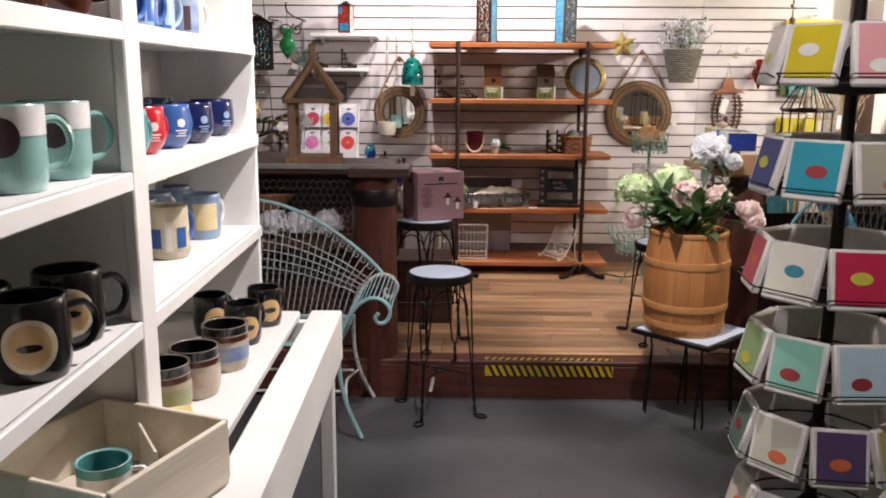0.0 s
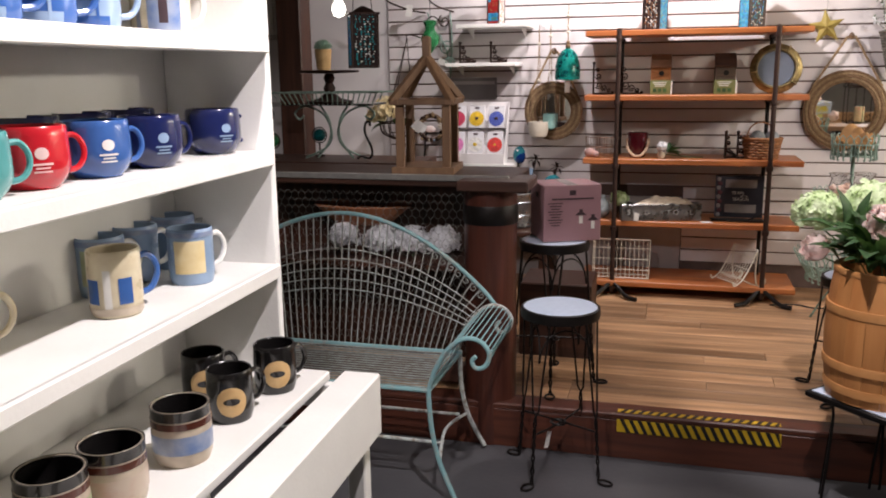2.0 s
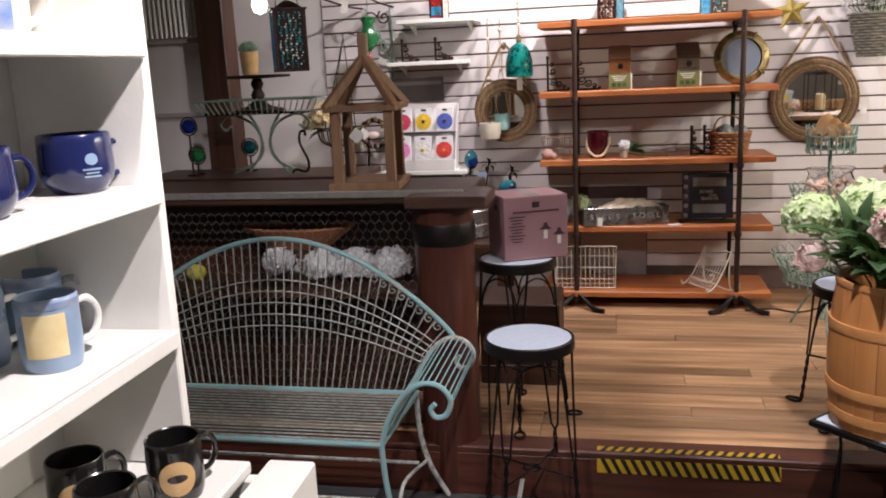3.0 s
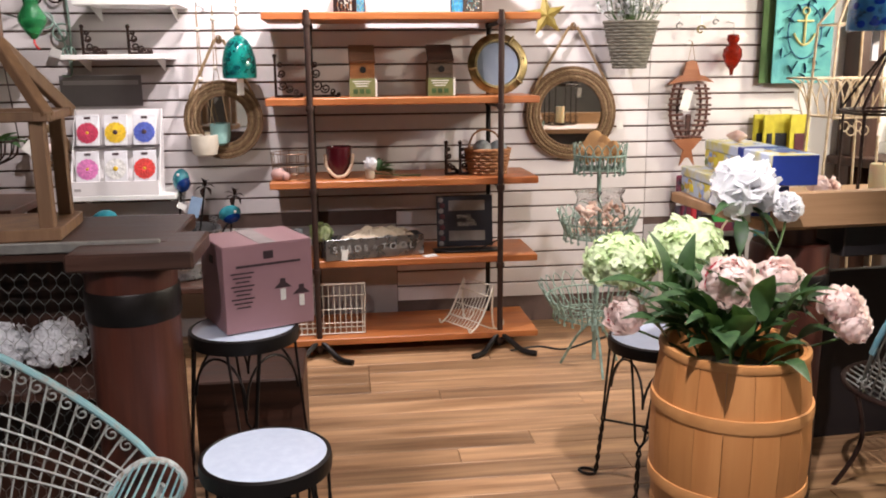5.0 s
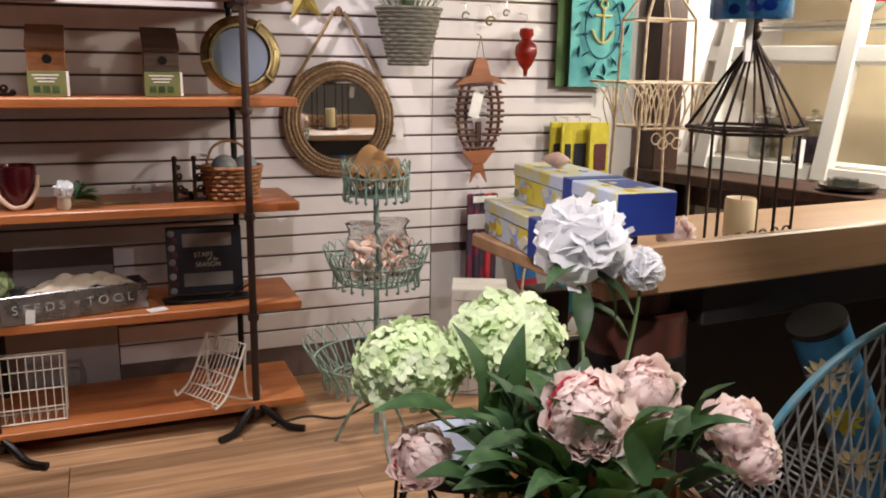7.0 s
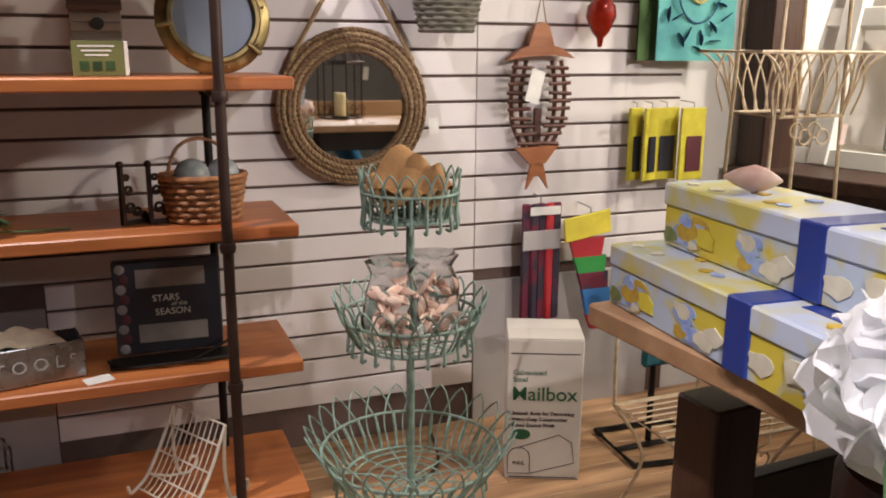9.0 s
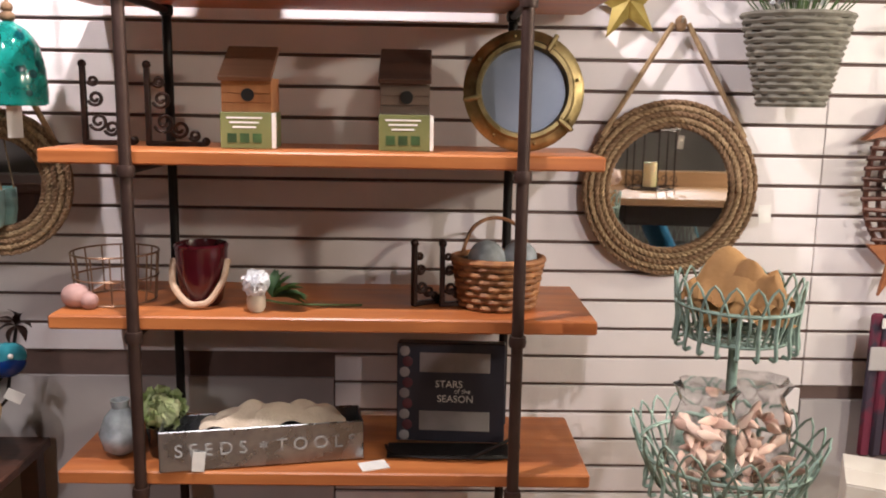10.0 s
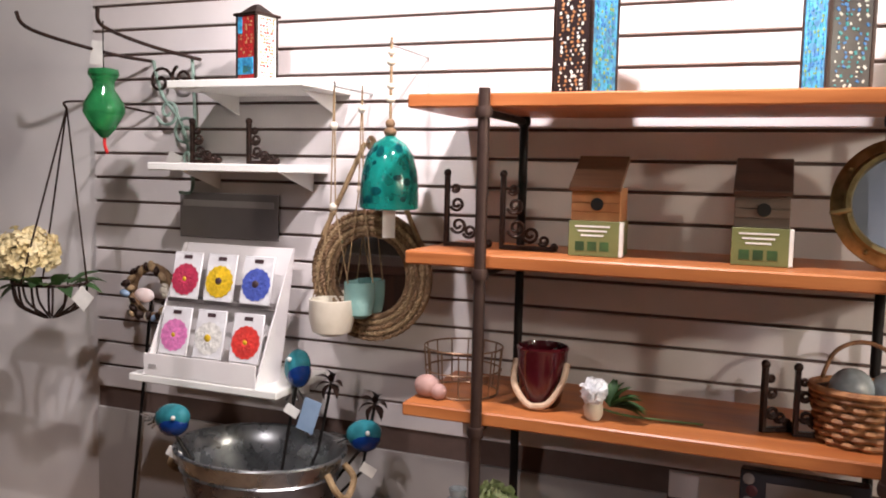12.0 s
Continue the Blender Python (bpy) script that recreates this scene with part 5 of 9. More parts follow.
mosaic_lantern(0.20, -0.27, 1.852, 0.115, 0.31, [(PANE_DARK, PALE_CHIP, AMBER_CHIP), (PANE_BLUE, GREEN_CHIP, BLUE_CHIP, TEAL_CHIP)], "brown and blue mosaic lantern on the top board", False, -24)
mosaic_lantern(0.765, -0.25, 1.852, 0.110, 0.31, [(PANE_DARK, BLUE_CHIP, PALE_CHIP, TEAL_CHIP), (PANE_BLUE, GREEN_CHIP, TEAL_CHIP, BLUE_CHIP)], "blue and green mosaic lantern on the top board")
mosaic_lantern(-0.815, -0.18, 1.917, 0.088, 0.20, [(PANE_RED, RED_CHIP, RED_CHIP, AMBER_CHIP), (PALE_CHIP, RED_CHIP, AMBER_CHIP)], "small lantern with red flower mosaic", False, -14)
for zz, hh, xx, ww, mt in ((0.045, 0.05, 0.0, 0.066, PANE_BLUE), (0.035, 0.022, 0.008, 0.04, GREEN_CHIP), (0.165, 0.05, -0.024, 0.018, PANE_BLUE)):
    part("glass_piece", Mesh().box((xx, -0.0445, zz), (ww, 0.003, hh), 0.001), mt, bpy.data.objects["mosaic_lantern.002"], smooth=False)
mosaic_lantern(-0.98, -2.243, 1.64, 0.12, 0.23, [(PANE_DARK, TEAL_CHIP, PALE_CHIP), (PANE_TEAL, BLUE_CHIP, TEAL_CHIP)], "dark teal mosaic lantern hanging over the counter", True)


def iron_bracket(x, y, z, w, h, turn, label):
    br = thing("iron_bracket", (x, y, z, 0, 0, turn), label, "bracket", "ornate iron brackets")
    part("upright", Mesh().box((0, 0, h / 2), (0.012, 0.016, h), 0.002).ball((0, 0, h + 0.006), 0.011, 8, 6), BRONZE, br)
    part("foot", Mesh().box((w / 2, 0, 0.006), (w, 0.016, 0.012), 0.002).ball((w, 0, 0.012), 0.011, 8, 6), BRONZE, br)
    for cx, cz, q in ((0.24, 0.60, 0.17), (0.28, 0.30, 0.20), (0.55, 0.22, 0.17), (0.20, 0.82, 0.10), (0.80, 0.14, 0.10)):
        part("scroll", Mesh().tube(spiral(cx * w, cz * h, q * min(w, h) * 0.95, 0.005, 200, 200 + 520, 22), 0.0045, 6), BRONZE, br)
    return br


iron_bracket(-1.06, -0.17, 1.672, 0.10, 0.125, 0, "small dark bronze scrolled shelf bracket")
iron_bracket(-0.85, -0.17, 1.672, 0.10, 0.125, 0, "small dark bronze scrolled shelf bracket")
iron_bracket(-0.165, -0.25, 1.464, 0.12, 0.19, 0, "dark iron scrolled bracket on the shelf")
iron_bracket(-0.005, -0.26, 1.464, 0.14, 0.19, 0, "dark iron scrolled bracket on the shelf")

# seed packet display
disp = thing("seed_display", (-0.943, -0.215, 1.0125), "white card display with six flower seed packets", "display", "")
tl = Euler((radians(-14), 0, 0)).to_matrix()
part("back_card", Mesh().box((0, 0.082, 0.205), (0.40, 0.005, 0.40), 0.001, tl), CARD_WHITE, disp, smooth=False)
part("side_card", Mesh().prism([(-0.09, 0), (0.045, 0), (0.13, 0.40), (0.115, 0.40)], 0.004, Euler((0, 0, radians(90))).to_matrix(), (-0.205, 0, 0)), CARD_WHITE, disp, smooth=False)
part("side_card", Mesh().prism([(-0.09, 0), (0.045, 0), (0.13, 0.40), (0.115, 0.40)], 0.004, Euler((0, 0, radians(90))).to_matrix(), (0.205, 0, 0)), CARD_WHITE, disp, smooth=False)
part("front_card", Mesh().box((0, -0.082, 0.035), (0.41, 0.005, 0.068), 0.001), CARD_WHITE, disp, smooth=False)
part("logo", Mesh().box((-0.17, -0.0855, 0.03), (0.03, 0.0016, 0.012)), GREY_PANEL, disp, smooth=False)
part("shelf_strip", Mesh().box((0, 0.045, 0.225), (0.395, 0.05, 0.012), 0.001), material("grey_plastic", (0.16, 0.14, 0.14), 0.5), disp, smooth=False)
PACKET = material("packet_film", (0.70, 0.70, 0.72), 0.25, dark=(0.62, 0.60, 0.62), scale=25)
packs = [(-0.13, 0.305, (0.55, 0.04, 0.10), 0), (0.0, 0.305, (0.80, 0.52, 0.02), 1), (0.135, 0.305, (0.08, 0.12, 0.50), 1), (-0.13, 0.135, (0.75, 0.22, 0.50), 0), (0.0, 0.135, (0.80, 0.78, 0.74), 2), (0.135, 0.135, (0.75, 0.05, 0.04), 0)]
for x, z, col, eye in packs:
    off = 0.03 if z > 0.2 else -0.025
    pk = part("seed_packet", Mesh().box((x, off, z), (0.108, 0.006, 0.15), 0.002, tl), PACKET, disp)
    mt = material("bloom", col, 0.5, dark=tuple(c * 0.6 for c in col), scale=60)
    me = Mesh()
    ctr = Vector((x, off - 0.007, z - 0.012))
    for ring, (q, cnt) in enumerate(((0.052, 15), (0.040, 13), (0.026, 10))):
        for k in range(cnt):
            a = 2 * math.pi * k / cnt + ring * 0.3
            d = tl @ Vector((math.cos(a), 0, math.sin(a)))
            s = tl @ Vector((-math.sin(a), 0, math.cos(a)))
            nn = tl @ Vector((0, -1, 0)) * (0.002 + 0.002 * ring)
            w = q * 0.26
            me.add([ctr + nn * 0.5, ctr + d * q * 0.5 + s * w + nn, ctr + d * q * 0.9 + s * w * 0.8 + nn, ctr + d * q + nn * 0.7, ctr + d * q * 0.9 - s * w * 0.8 + nn, ctr + d * q * 0.5 - s * w + nn], [(0, 1, 2, 3, 4, 5)])
    tagged(part("bloom", me, mt, pk, smooth=False), kind="stuff")
    part("bloom_eye", Mesh().ball(ctr + tl @ Vector((0, -0.005, 0)), 0.013 if eye else 0.008, 10, 6, (1, 0.4, 1)), INK if eye == 1 else YELLOW_TAPE, pk)
    part("packet_header", Mesh().box((x, off + 0.0145 - 0.004, z + 0.058), (0.03, 0.002, 0.012), 0, tl), INK, pk, smooth=False)
ACRYLIC = material("grey_acrylic", (0.22, 0.20, 0.20), 0.2, scale=6)
ah = thing("sign_holder", (-1.035, -0.012, 1.425), "grey acrylic sign holder behind the seed display", "sign holder")
part("plate", Mesh().box((0, -0.006, 0.075), (0.39, 0.005, 0.15), 0.001), ACRYLIC, ah, smooth=False)
part("strip", Mesh().box((0.0, -0.010, 0.115), (0.36, 0.003, 0.022), 0.001), GREY_PANEL, ah, smooth=False)


# glass bell chime
def bell_chime(x, y, z, r, h, glass_main, glass_dark, top, label):
    bl = thing("glass_bell", (x, y, z), label, "wind bell")
    prof = [(r, 0.0), (r * 1.01, h * 0.15), (r * 0.97, h * 0.45), (r * 0.82, h * 0.72), (r * 0.55, h * 0.90), (r * 0.18, h)]
    part("bell", Mesh().lathe(prof + [(max(0.004, q - 0.006), zz - 0.003) for q, zz in reversed(prof)], 32), glass_main, bl, "mottled art glass bell")
    rngb = random.Random(3)
    for k in range(34):
        a, zf = rngb.uniform(0, 360), rngb.uniform(0.02, 0.8)
        part("glass_spot", wrap(prof, radians(a), radians(a + rngb.uniform(10, 26)), h * zf, h * min(0.92, zf + rngb.uniform(0.06, 0.16)), 0.0008, 5, True), glass_dark, bl)
    part("rope_knot", Mesh().ball((0, 0, h + 0.012), 0.018, 10, 6, (1, 1, 0.8)).ball((0, 0, h + 0.034), 0.014, 10, 6), ROPE_DARK, bl)
    part("cord", Mesh().tube([(0, 0, h), (0, 0, top - z)], 0.004, 6), ROPE, bl)
    for k, zz in enumerate((0.10, 0.135, 0.20, 0.225)):
        part("bead", Mesh().ball((0, 0, h + zz), 0.013 - 0.002 * (k % 2), 10, 6, (1, 1, 0.8)), CERAMIC, bl)
    part("clapper", Mesh().box((0, 0, -0.04), (0.035, 0.004, 0.085), 0.001, Euler((0, 0, 0.5)).to_matrix()), CARD_WHITE, bl)
    return bl


def peg(x, z, length, label="steel wire peg in the slat wall", name="wall_peg"):
    return solo(name, Mesh().tube([(0, 0.008, 0), (0, -length, 0.0), (0, -length - 0.006, 0.015)], 0.003, 6), STEEL_PEG, label, "peg", (x, 0, z), "wall pegs")


bell_chime(-0.33, -0.265, 1.560, 0.080, 0.195, TEAL_GLASS, TEAL_GLASS_DARK, 2.02, "teal mottled glass bell chime on a beaded cord")
peg(-0.33, 2.0, 0.265)
# hanging pots
for x, y, z, r, mat, lab in ((-0.518, -0.24, 1.185, 0.066, CERAMIC, "small cream ceramic pot hanging on cords"), (-0.45, -0.20, 1.235, 0.045, TEAL_PALE, "small pale green ceramic pot hanging on cords")):
    pt = thing("hanging_pot", (x, y, z), lab, "pot", "hanging pots")
    part("pot", Mesh().lathe([(r * 0.5, 0), (r * 0.85, 0.012), (r, 0.05), (r, 0.105), (r - 0.006, 0.106), (r - 0.007, 0.05), (0.004, 0.02)], 28), mat, pt)
    for s in (-1, 1):
        part("cord", Mesh().tube([(s * r * 0.96, 0, 0.098), (s * 0.008, 0, 0.36), (0, 0, 1.90 - z)], 0.0022, 5), ROPE, pt)
    for zz in (0.37, 0.60):
        part("bead", Mesh().ball((0, 0, zz), 0.012, 10, 6), CERAMIC, pt)
peg(-0.515, 1.895, 0.24)

# iron scroll plant hanger, green glass ball, hanging flower basket, wreath
hanger = thing("plant_hanger", (-1.34, -0.012, 2.015), "verdigris iron scroll bracket on the slat wall", "bracket")
part("arm", Mesh().tube(smooth_line([(-0.16, -0.42, 0.10), (-0.14, -0.38, 0.05), (-0.06, -0.15, 0.01), (0.0, -0.01, 0.0)]), 0.006, 7), BRONZE, hanger)
part("arm", Mesh().tube(smooth_line([(0.136, -0.40, 0.10), (0.136, -0.38, 0.05), (0.15, -0.20, 0.02), (0.20, -0.012, 0.0)]), 0.006, 7), BRONZE, hanger)
for cx, cz, q, a in ((0.05, -0.07, 0.05, 0), (0.14, -0.06, 0.045, 120), (0.08, -0.17, 0.05, 200), (0.15, -0.24, 0.05, 60), (0.17, -0.33, 0.04, 300)):
    part("scroll", Mesh().tube(spiral(cx, cz, q, 0.008, a, a + 500, 26, -0.03), 0.0055, 6), VERDIGRIS if cz < -0.1 else BRONZE, hanger)
part("stem", Mesh().tube(smooth_line([(0.02, -0.03, 0.0), (0.06, -0.03, -0.12), (0.14, -0.03, -0.22), (0.18, -0.03, -0.42), (0.14, -0.05, -0.44)]), 0.006, 7).tube(smooth_line([(0.18, -0.03, 0.0), (0.19, -0.03, -0.2), (0.18, -0.03, -0.42)]), 0.006, 7), VERDIGRIS, hanger)
part("price_tag", Mesh().box((-0.06, -0.2, 0.005), (0.045, 0.002, 0.075), 0, Euler((0, 0.1, 0.2)).to_matrix()), PAPER, hanger, "white paper tag")
part("price_tag", Mesh().box((0.12, -0.05, -0.33), (0.05, 0.002, 0.04), 0, Euler((0, 0.4, 0.2)).to_matrix()), PAPER, hanger, "white paper tag")
GREEN_GLASS = glass("green_glass", (0.05, 0.42, 0.14), 0.04, trans=0.7)
gb = thing("glass_feeder", (-1.204, -0.392, 1.74), "green glass bird feeder hanging from a hook", "feeder")
part("glass_body", Mesh().lathe([(0.010, 0.0), (0.035, 0.03), (0.060, 0.075), (0.058, 0.10), (0.03, 0.145), (0.032, 0.165), (0.045, 0.185), (0.042, 0.20), (0.02, 0.205)], 24), GREEN_GLASS, gb)
part("spout", Mesh().tube([(0, 0, 0.0), (0, 0, -0.02), (0.02, -0.01, -0.045)], 0.005, 6), RED_CHIP, gb)
part("wire", Mesh().tube([(0, 0, 0.20), (0, 0, 0.34)], 0.002, 5), BLACK_IRON, gb)
hb = thing("hanging_basket", (-1.45, -0.37, 1.20), "hanging iron basket with cream hydrangeas", "basket")
for k in range(14):
    a = math.pi * 2 * k / 14
    part("basket_wire", Mesh().tube(smooth_line([(math.cos(a) * 0.12, math.sin(a) * 0.10, 0.09), (math.cos(a) * 0.10, math.sin(a) * 0.085, 0.02), (math.cos(a) * 0.02, math.sin(a) * 0.02, -0.02)], 4), 0.004, 5), BRONZE, hb)
part("basket_rim", Mesh().tube([(math.cos(a) * 0.12, math.sin(a) * 0.10, 0.09) for a in (2 * math.pi * k / 28 for k in range(28))], 0.005, 6, True), BRONZE, hb)
for c in ((-0.06, -0.03, 0.18, 0.085), (-0.14, -0.02, 0.13, 0.06)):
    part("hydrangea_head", hydrangea(c[:3], c[3], frng, 0.85, 190), CREAM_PETAL, hb, "cream hydrangea head", smooth=False)
for k in range(14):
    a = frng.uniform(0, 6.28)
    b = Vector((math.cos(a) * 0.07, math.sin(a) * 0.06, 0.08))
    part("leaf", leaf_mesh(Mesh(), b, b + Vector((math.cos(a) * 0.11, math.sin(a) * 0.09, frng.uniform(-0.06, 0.06))), 0.05, 0.1), LEAF, hb)
for k in range(3):
    a = math.pi * 2 * k / 3 + 0.4
    part("chain", Mesh().tube([(math.cos(a) * 0.12, math.sin(a) * 0.10, 0.09), (0.08, 0.0, 0.63)], 0.003, 5), BRONZE, hb)
part("hook", Mesh().tube(smooth_line([(0.08, 0, 0.63), (0.08, 0.0, 0.65), (0.06, 0.18, 0.66), (0.10, 0.375, 0.64)]), 0.004, 6), BRONZE, hb)
part("price_tag", Mesh().box((0.19, -0.06, 0.06), (0.055, 0.002, 0.055), 0, Euler((0, 0.7, 0.1)).to_matrix()), PAPER, hb, "white paper tag")
wr = thing("twig_wreath", (-1.29, -0.09, 1.235), "small wreath of twigs and painted shells", "wreath")
part("twig_ring", Mesh().ring((0, 0, 0), 0.085, 0.016, 28, 8, "y"), ROPE_DARK, wr)
wrng = random.Random(4)
for k in range(30):
    a = 2 * math.pi * k / 30
    c = (math.cos(a) * 0.085 + wrng.uniform(-0.012, 0.012), -0.02 + wrng.uniform(-0.012, 0.004), math.sin(a) * 0.085 + wrng.uniform(-0.012, 0.012))
    part("shell", Mesh().ball(c, wrng.uniform(0.010, 0.018), 8, 5, (1.3, 0.8, 0.8), Euler((0, a, 0)).to_matrix()), wrng.choice((CERAMIC, BRONZE, ROPE, SKY_GLAZE)), wr)
part("ribbon", Mesh().ball((0.0, -0.04, -0.005), 0.035, 10, 6, (1.2, 0.4, 0.7)), PINK, wr, "pink and violet ribbon")
solo("garden_stake", Mesh().tube([(0, 0, 0), (0.075, 0.06, 1.02)], 0.006, 7), BLACK_IRON, "black iron garden stake leaning on the wall", "stake", (-1.42, -0.09, STEP_H), smooth=True)

# galvanised tub of glass fish stakes on a dark crate
solo("low_table", Mesh().box((0, 0, 0.390), (0.66, 0.50, 0.03), 0.004).box((-0.29, -0.21, 0.1875), (0.05, 0.05, 0.375), 0.003).box((0.29, -0.21, 0.1875), (0.05, 0.05, 0.375), 0.003).box((-0.29, 0.21, 0.1875), (0.05, 0.05, 0.375), 0.003).box((0.29, 0.21, 0.1875), (0.05, 0.05, 0.375), 0.003), DARK_WOOD_X, "dark wooden low table below the tub", "table", (-0.73, -0.29, STEP_H), smooth=False)
tub = thing("galvanised_tub", (-0.73, -0.285, STEP_H + 0.4055), "galvanised steel tub with rope handles", "tub")
part("tub_body", Mesh().lathe([(0.20, 0.0), (0.215, 0.01), (0.225, 0.08), (0.232, 0.085), (0.227, 0.09), (0.245, 0.17), (0.252, 0.175), (0.247, 0.18), (0.262, 0.225), (0.266, 0.23), (0.262, 0.235), (0.252, 0.228), (0.235, 0.17), (0.21, 0.02), (0.003, 0.012)], 44, sy=0.80), GALV, tub)
part("rim", Mesh().tube([(0.264 * math.cos(a), 0.264 * 0.8 * math.sin(a), 0.231) for a in (2 * math.pi * k / 44 for k in range(44))], 0.006, 7, True), GALV, tub)
for s in (-1, 1):
    part("rope_handle", Mesh().tube(smooth_line([(s * 0.255, -0.05, 0.20), (s * 0.285, -0.055, 0.16), (s * 0.29, 0.0, 0.12), (s * 0.285, 0.055, 0.16), (s * 0.255, 0.05, 0.20)]), 0.010, 8), ROPE, tub)
FISH_TEAL = glass("teal_fish_glass", (0.05, 0.30, 0.36), 0.05, trans=0.3)
FISH_BLUE = glass("blue_fish_glass", (0.01, 0.05, 0.26), 0.05, trans=0.3)
for x, y, z, tn, s in ((-0.984, -0.367, 0.908, 10, 1.0), (-0.649, -0.211, 1.064, 80, 0.95), (-0.426, -0.207, 0.89, 15, 0.95)):
    st = thing("fish_stake", (x, y, z), "blue and teal glass fish on an iron stake", "ornament", "glass fish stakes")
    tt = Euler((0, radians(-tn if tn < 50 else -80), 0)).to_matrix()
    part("fish_body", Mesh().ball((0, 0, 0.006), 0.052 * s, 18, 12, (1.15, 0.75, 0.82), tt), FISH_TEAL, st)
    part("fish_belly", Mesh().ball((0.008, -0.004, -0.010), 0.048 * s, 18, 12, (1.02, 0.80, 0.80), tt), FISH_BLUE, st)
    part("eye", Mesh().ball(tt @ Vector((0.035, -0.036, 0.012)), 0.007, 8, 6), WHITE_GLAZE, st)
    tail = Mesh()
    for k in range(5):
        a = radians(150 + 15 * k)
        tail.tube([tt @ Vector((-0.05 * s, 0, 0)), tt @ Vector((-0.05 * s + 0.055 * math.cos(a), 0.01 * (k - 2), 0.055 * math.sin(a)))], 0.0035, 5)
    part("tail_fin", tail, CLEAR, st)
    end = Vector((-0.73 + (x + 0.73) * 0.45 - x, -0.285 + (y + 0.285) * 0.3 - y, STEP_H + 0.43 - z))
    part("stake", Mesh().tube([(0, 0, -0.03), Vector((0, 0, -0.03)) * 0.5 + end * 0.5, end], 0.005, 6), BLACK_IRON, st)
    part("price_tag", Mesh().box((0.0 if tn > 50 else 0.03, -0.03, -0.12 if tn > 50 else -0.09), (0.045, 0.002, 0.03), 0, Euler((0, 0.5, 0.2)).to_matrix()), PAPER, st, "white paper tag")
for x, y, z in ((-0.54, -0.20, 1.03), (-0.40, -0.19, 0.98)):
    st = thing("flower_stake", (x, y, z), "dark iron flower stake standing in the tub", "ornament", "iron flower stakes")
    for k in range(7):
        a = 2 * math.pi * k / 7
        part("petal", leaf_mesh(Mesh(), (0, 0, 0), (math.cos(a) * 0.05, -0.02, math.sin(a) * 0.05), 0.024, 0.2), BRONZE, st)
    part("stake", Mesh().tube([(0, 0, 0), (-0.03, -0.02, -0.2), (-0.73 + (x + 0.73) * 0.5 - x, -0.08, STEP_H + 0.43 - z)], 0.0045, 6), BLACK_IRON, st)
part("price_tag", Mesh().box((-0.045, -0.05, -0.09), (0.055, 0.002, 0.10), 0, Euler((0, 0.3, 0.1)).to_matrix()), SKY_GLAZE, bpy.data.objects["flower_stake"], "pale blue care label")


# ---- on the pipe shelving ----
S2, S3, S4, S5 = 1.464, 1.074, 0.684, 0.300
CEDAR = wood("cedar", (0.42, 0.19, 0.07), (0.30, 0.12, 0.045), 2, 0.6, 0.08)
GREY_BARK = wood("weathered_wood", (0.20, 0.15, 0.12), (0.09, 0.065, 0.055), 0, 0.7, 0.08)
DARK_ROOF = wood("dark_roof", (0.07, 0.035, 0.025), (0.035, 0.018, 0.014), 0, 0.6, 0.08)
CEDAR_ROOF = wood("brown_cedar_roof", (0.17, 0.085, 0.045), (0.09, 0.04, 0.022), 0, 0.6, 0.08)
OLIVE = material("olive_carton", (0.16, 0.17, 0.06), 0.5, scale=15)
for x, mat, roof, lab in ((0.25, CEDAR, CEDAR_ROOF, "small cedar birdhouse in an olive carton sleeve"), (0.628, GREY_BARK, DARK_ROOF, "small weathered grey birdhouse in an olive carton sleeve")):
    bh = thing("birdhouse", (x, -0.27, S2), lab, "birdhouse", "birdhouses on the shelf")
    w = 0.118
    part("house_body", Mesh().prism([(-w / 2, 0.0), (w / 2, 0.0), (w / 2, 0.168), (-w / 2, 0.168)], 0.105), mat, bh, smooth=False)
    for i in range(4):
        part("board", Mesh().box((0, -0.0535, 0.098 + 0.022 * i), (w + 0.001, 0.004, 0.0208), 0.001), mat, bh, smooth=False)
    part("roof", Mesh().box((0, -0.010, 0.203), (w + 0.008, 0.145, 0.014), 0.002, Euler((radians(32), 0, 0)).to_matrix()), roof, bh, smooth=False)
    part("entrance", Mesh().lathe([(0.0155, -0.0015), (0.0155, 0.0015)], 20, (0.004, -0.0572, 0.128), 1, Euler((radians(90), 0, 0)).to_matrix()), BLACK_TAPE, bh, "round black entrance hole", smooth=False)
    sl = part("carton_sleeve", Mesh().box((0, -0.002, 0.044), (w + 0.006, 0.122, 0.086), 0.001), OLIVE, bh, "olive green carton sleeve", smooth=False)
    part("sleeve_edge", Mesh().box((w / 2 + 0.006, -0.055, 0.044), (0.010, 0.016, 0.084), 0.001), PAPER, sl, smooth=False)
    for i in range(3):
        part("print_line", Mesh().box((-0.004, -0.0637, 0.074 - 0.011 * i), (0.085 - 0.015 * i, 0.001, 0.004)), PAPER, sl, smooth=False)
    for i in range(3):
        part("print_box", Mesh().box((-0.034 + 0.030 * i, -0.0637, 0.026), (0.022, 0.001, 0.022)), LEAF, sl, smooth=False)

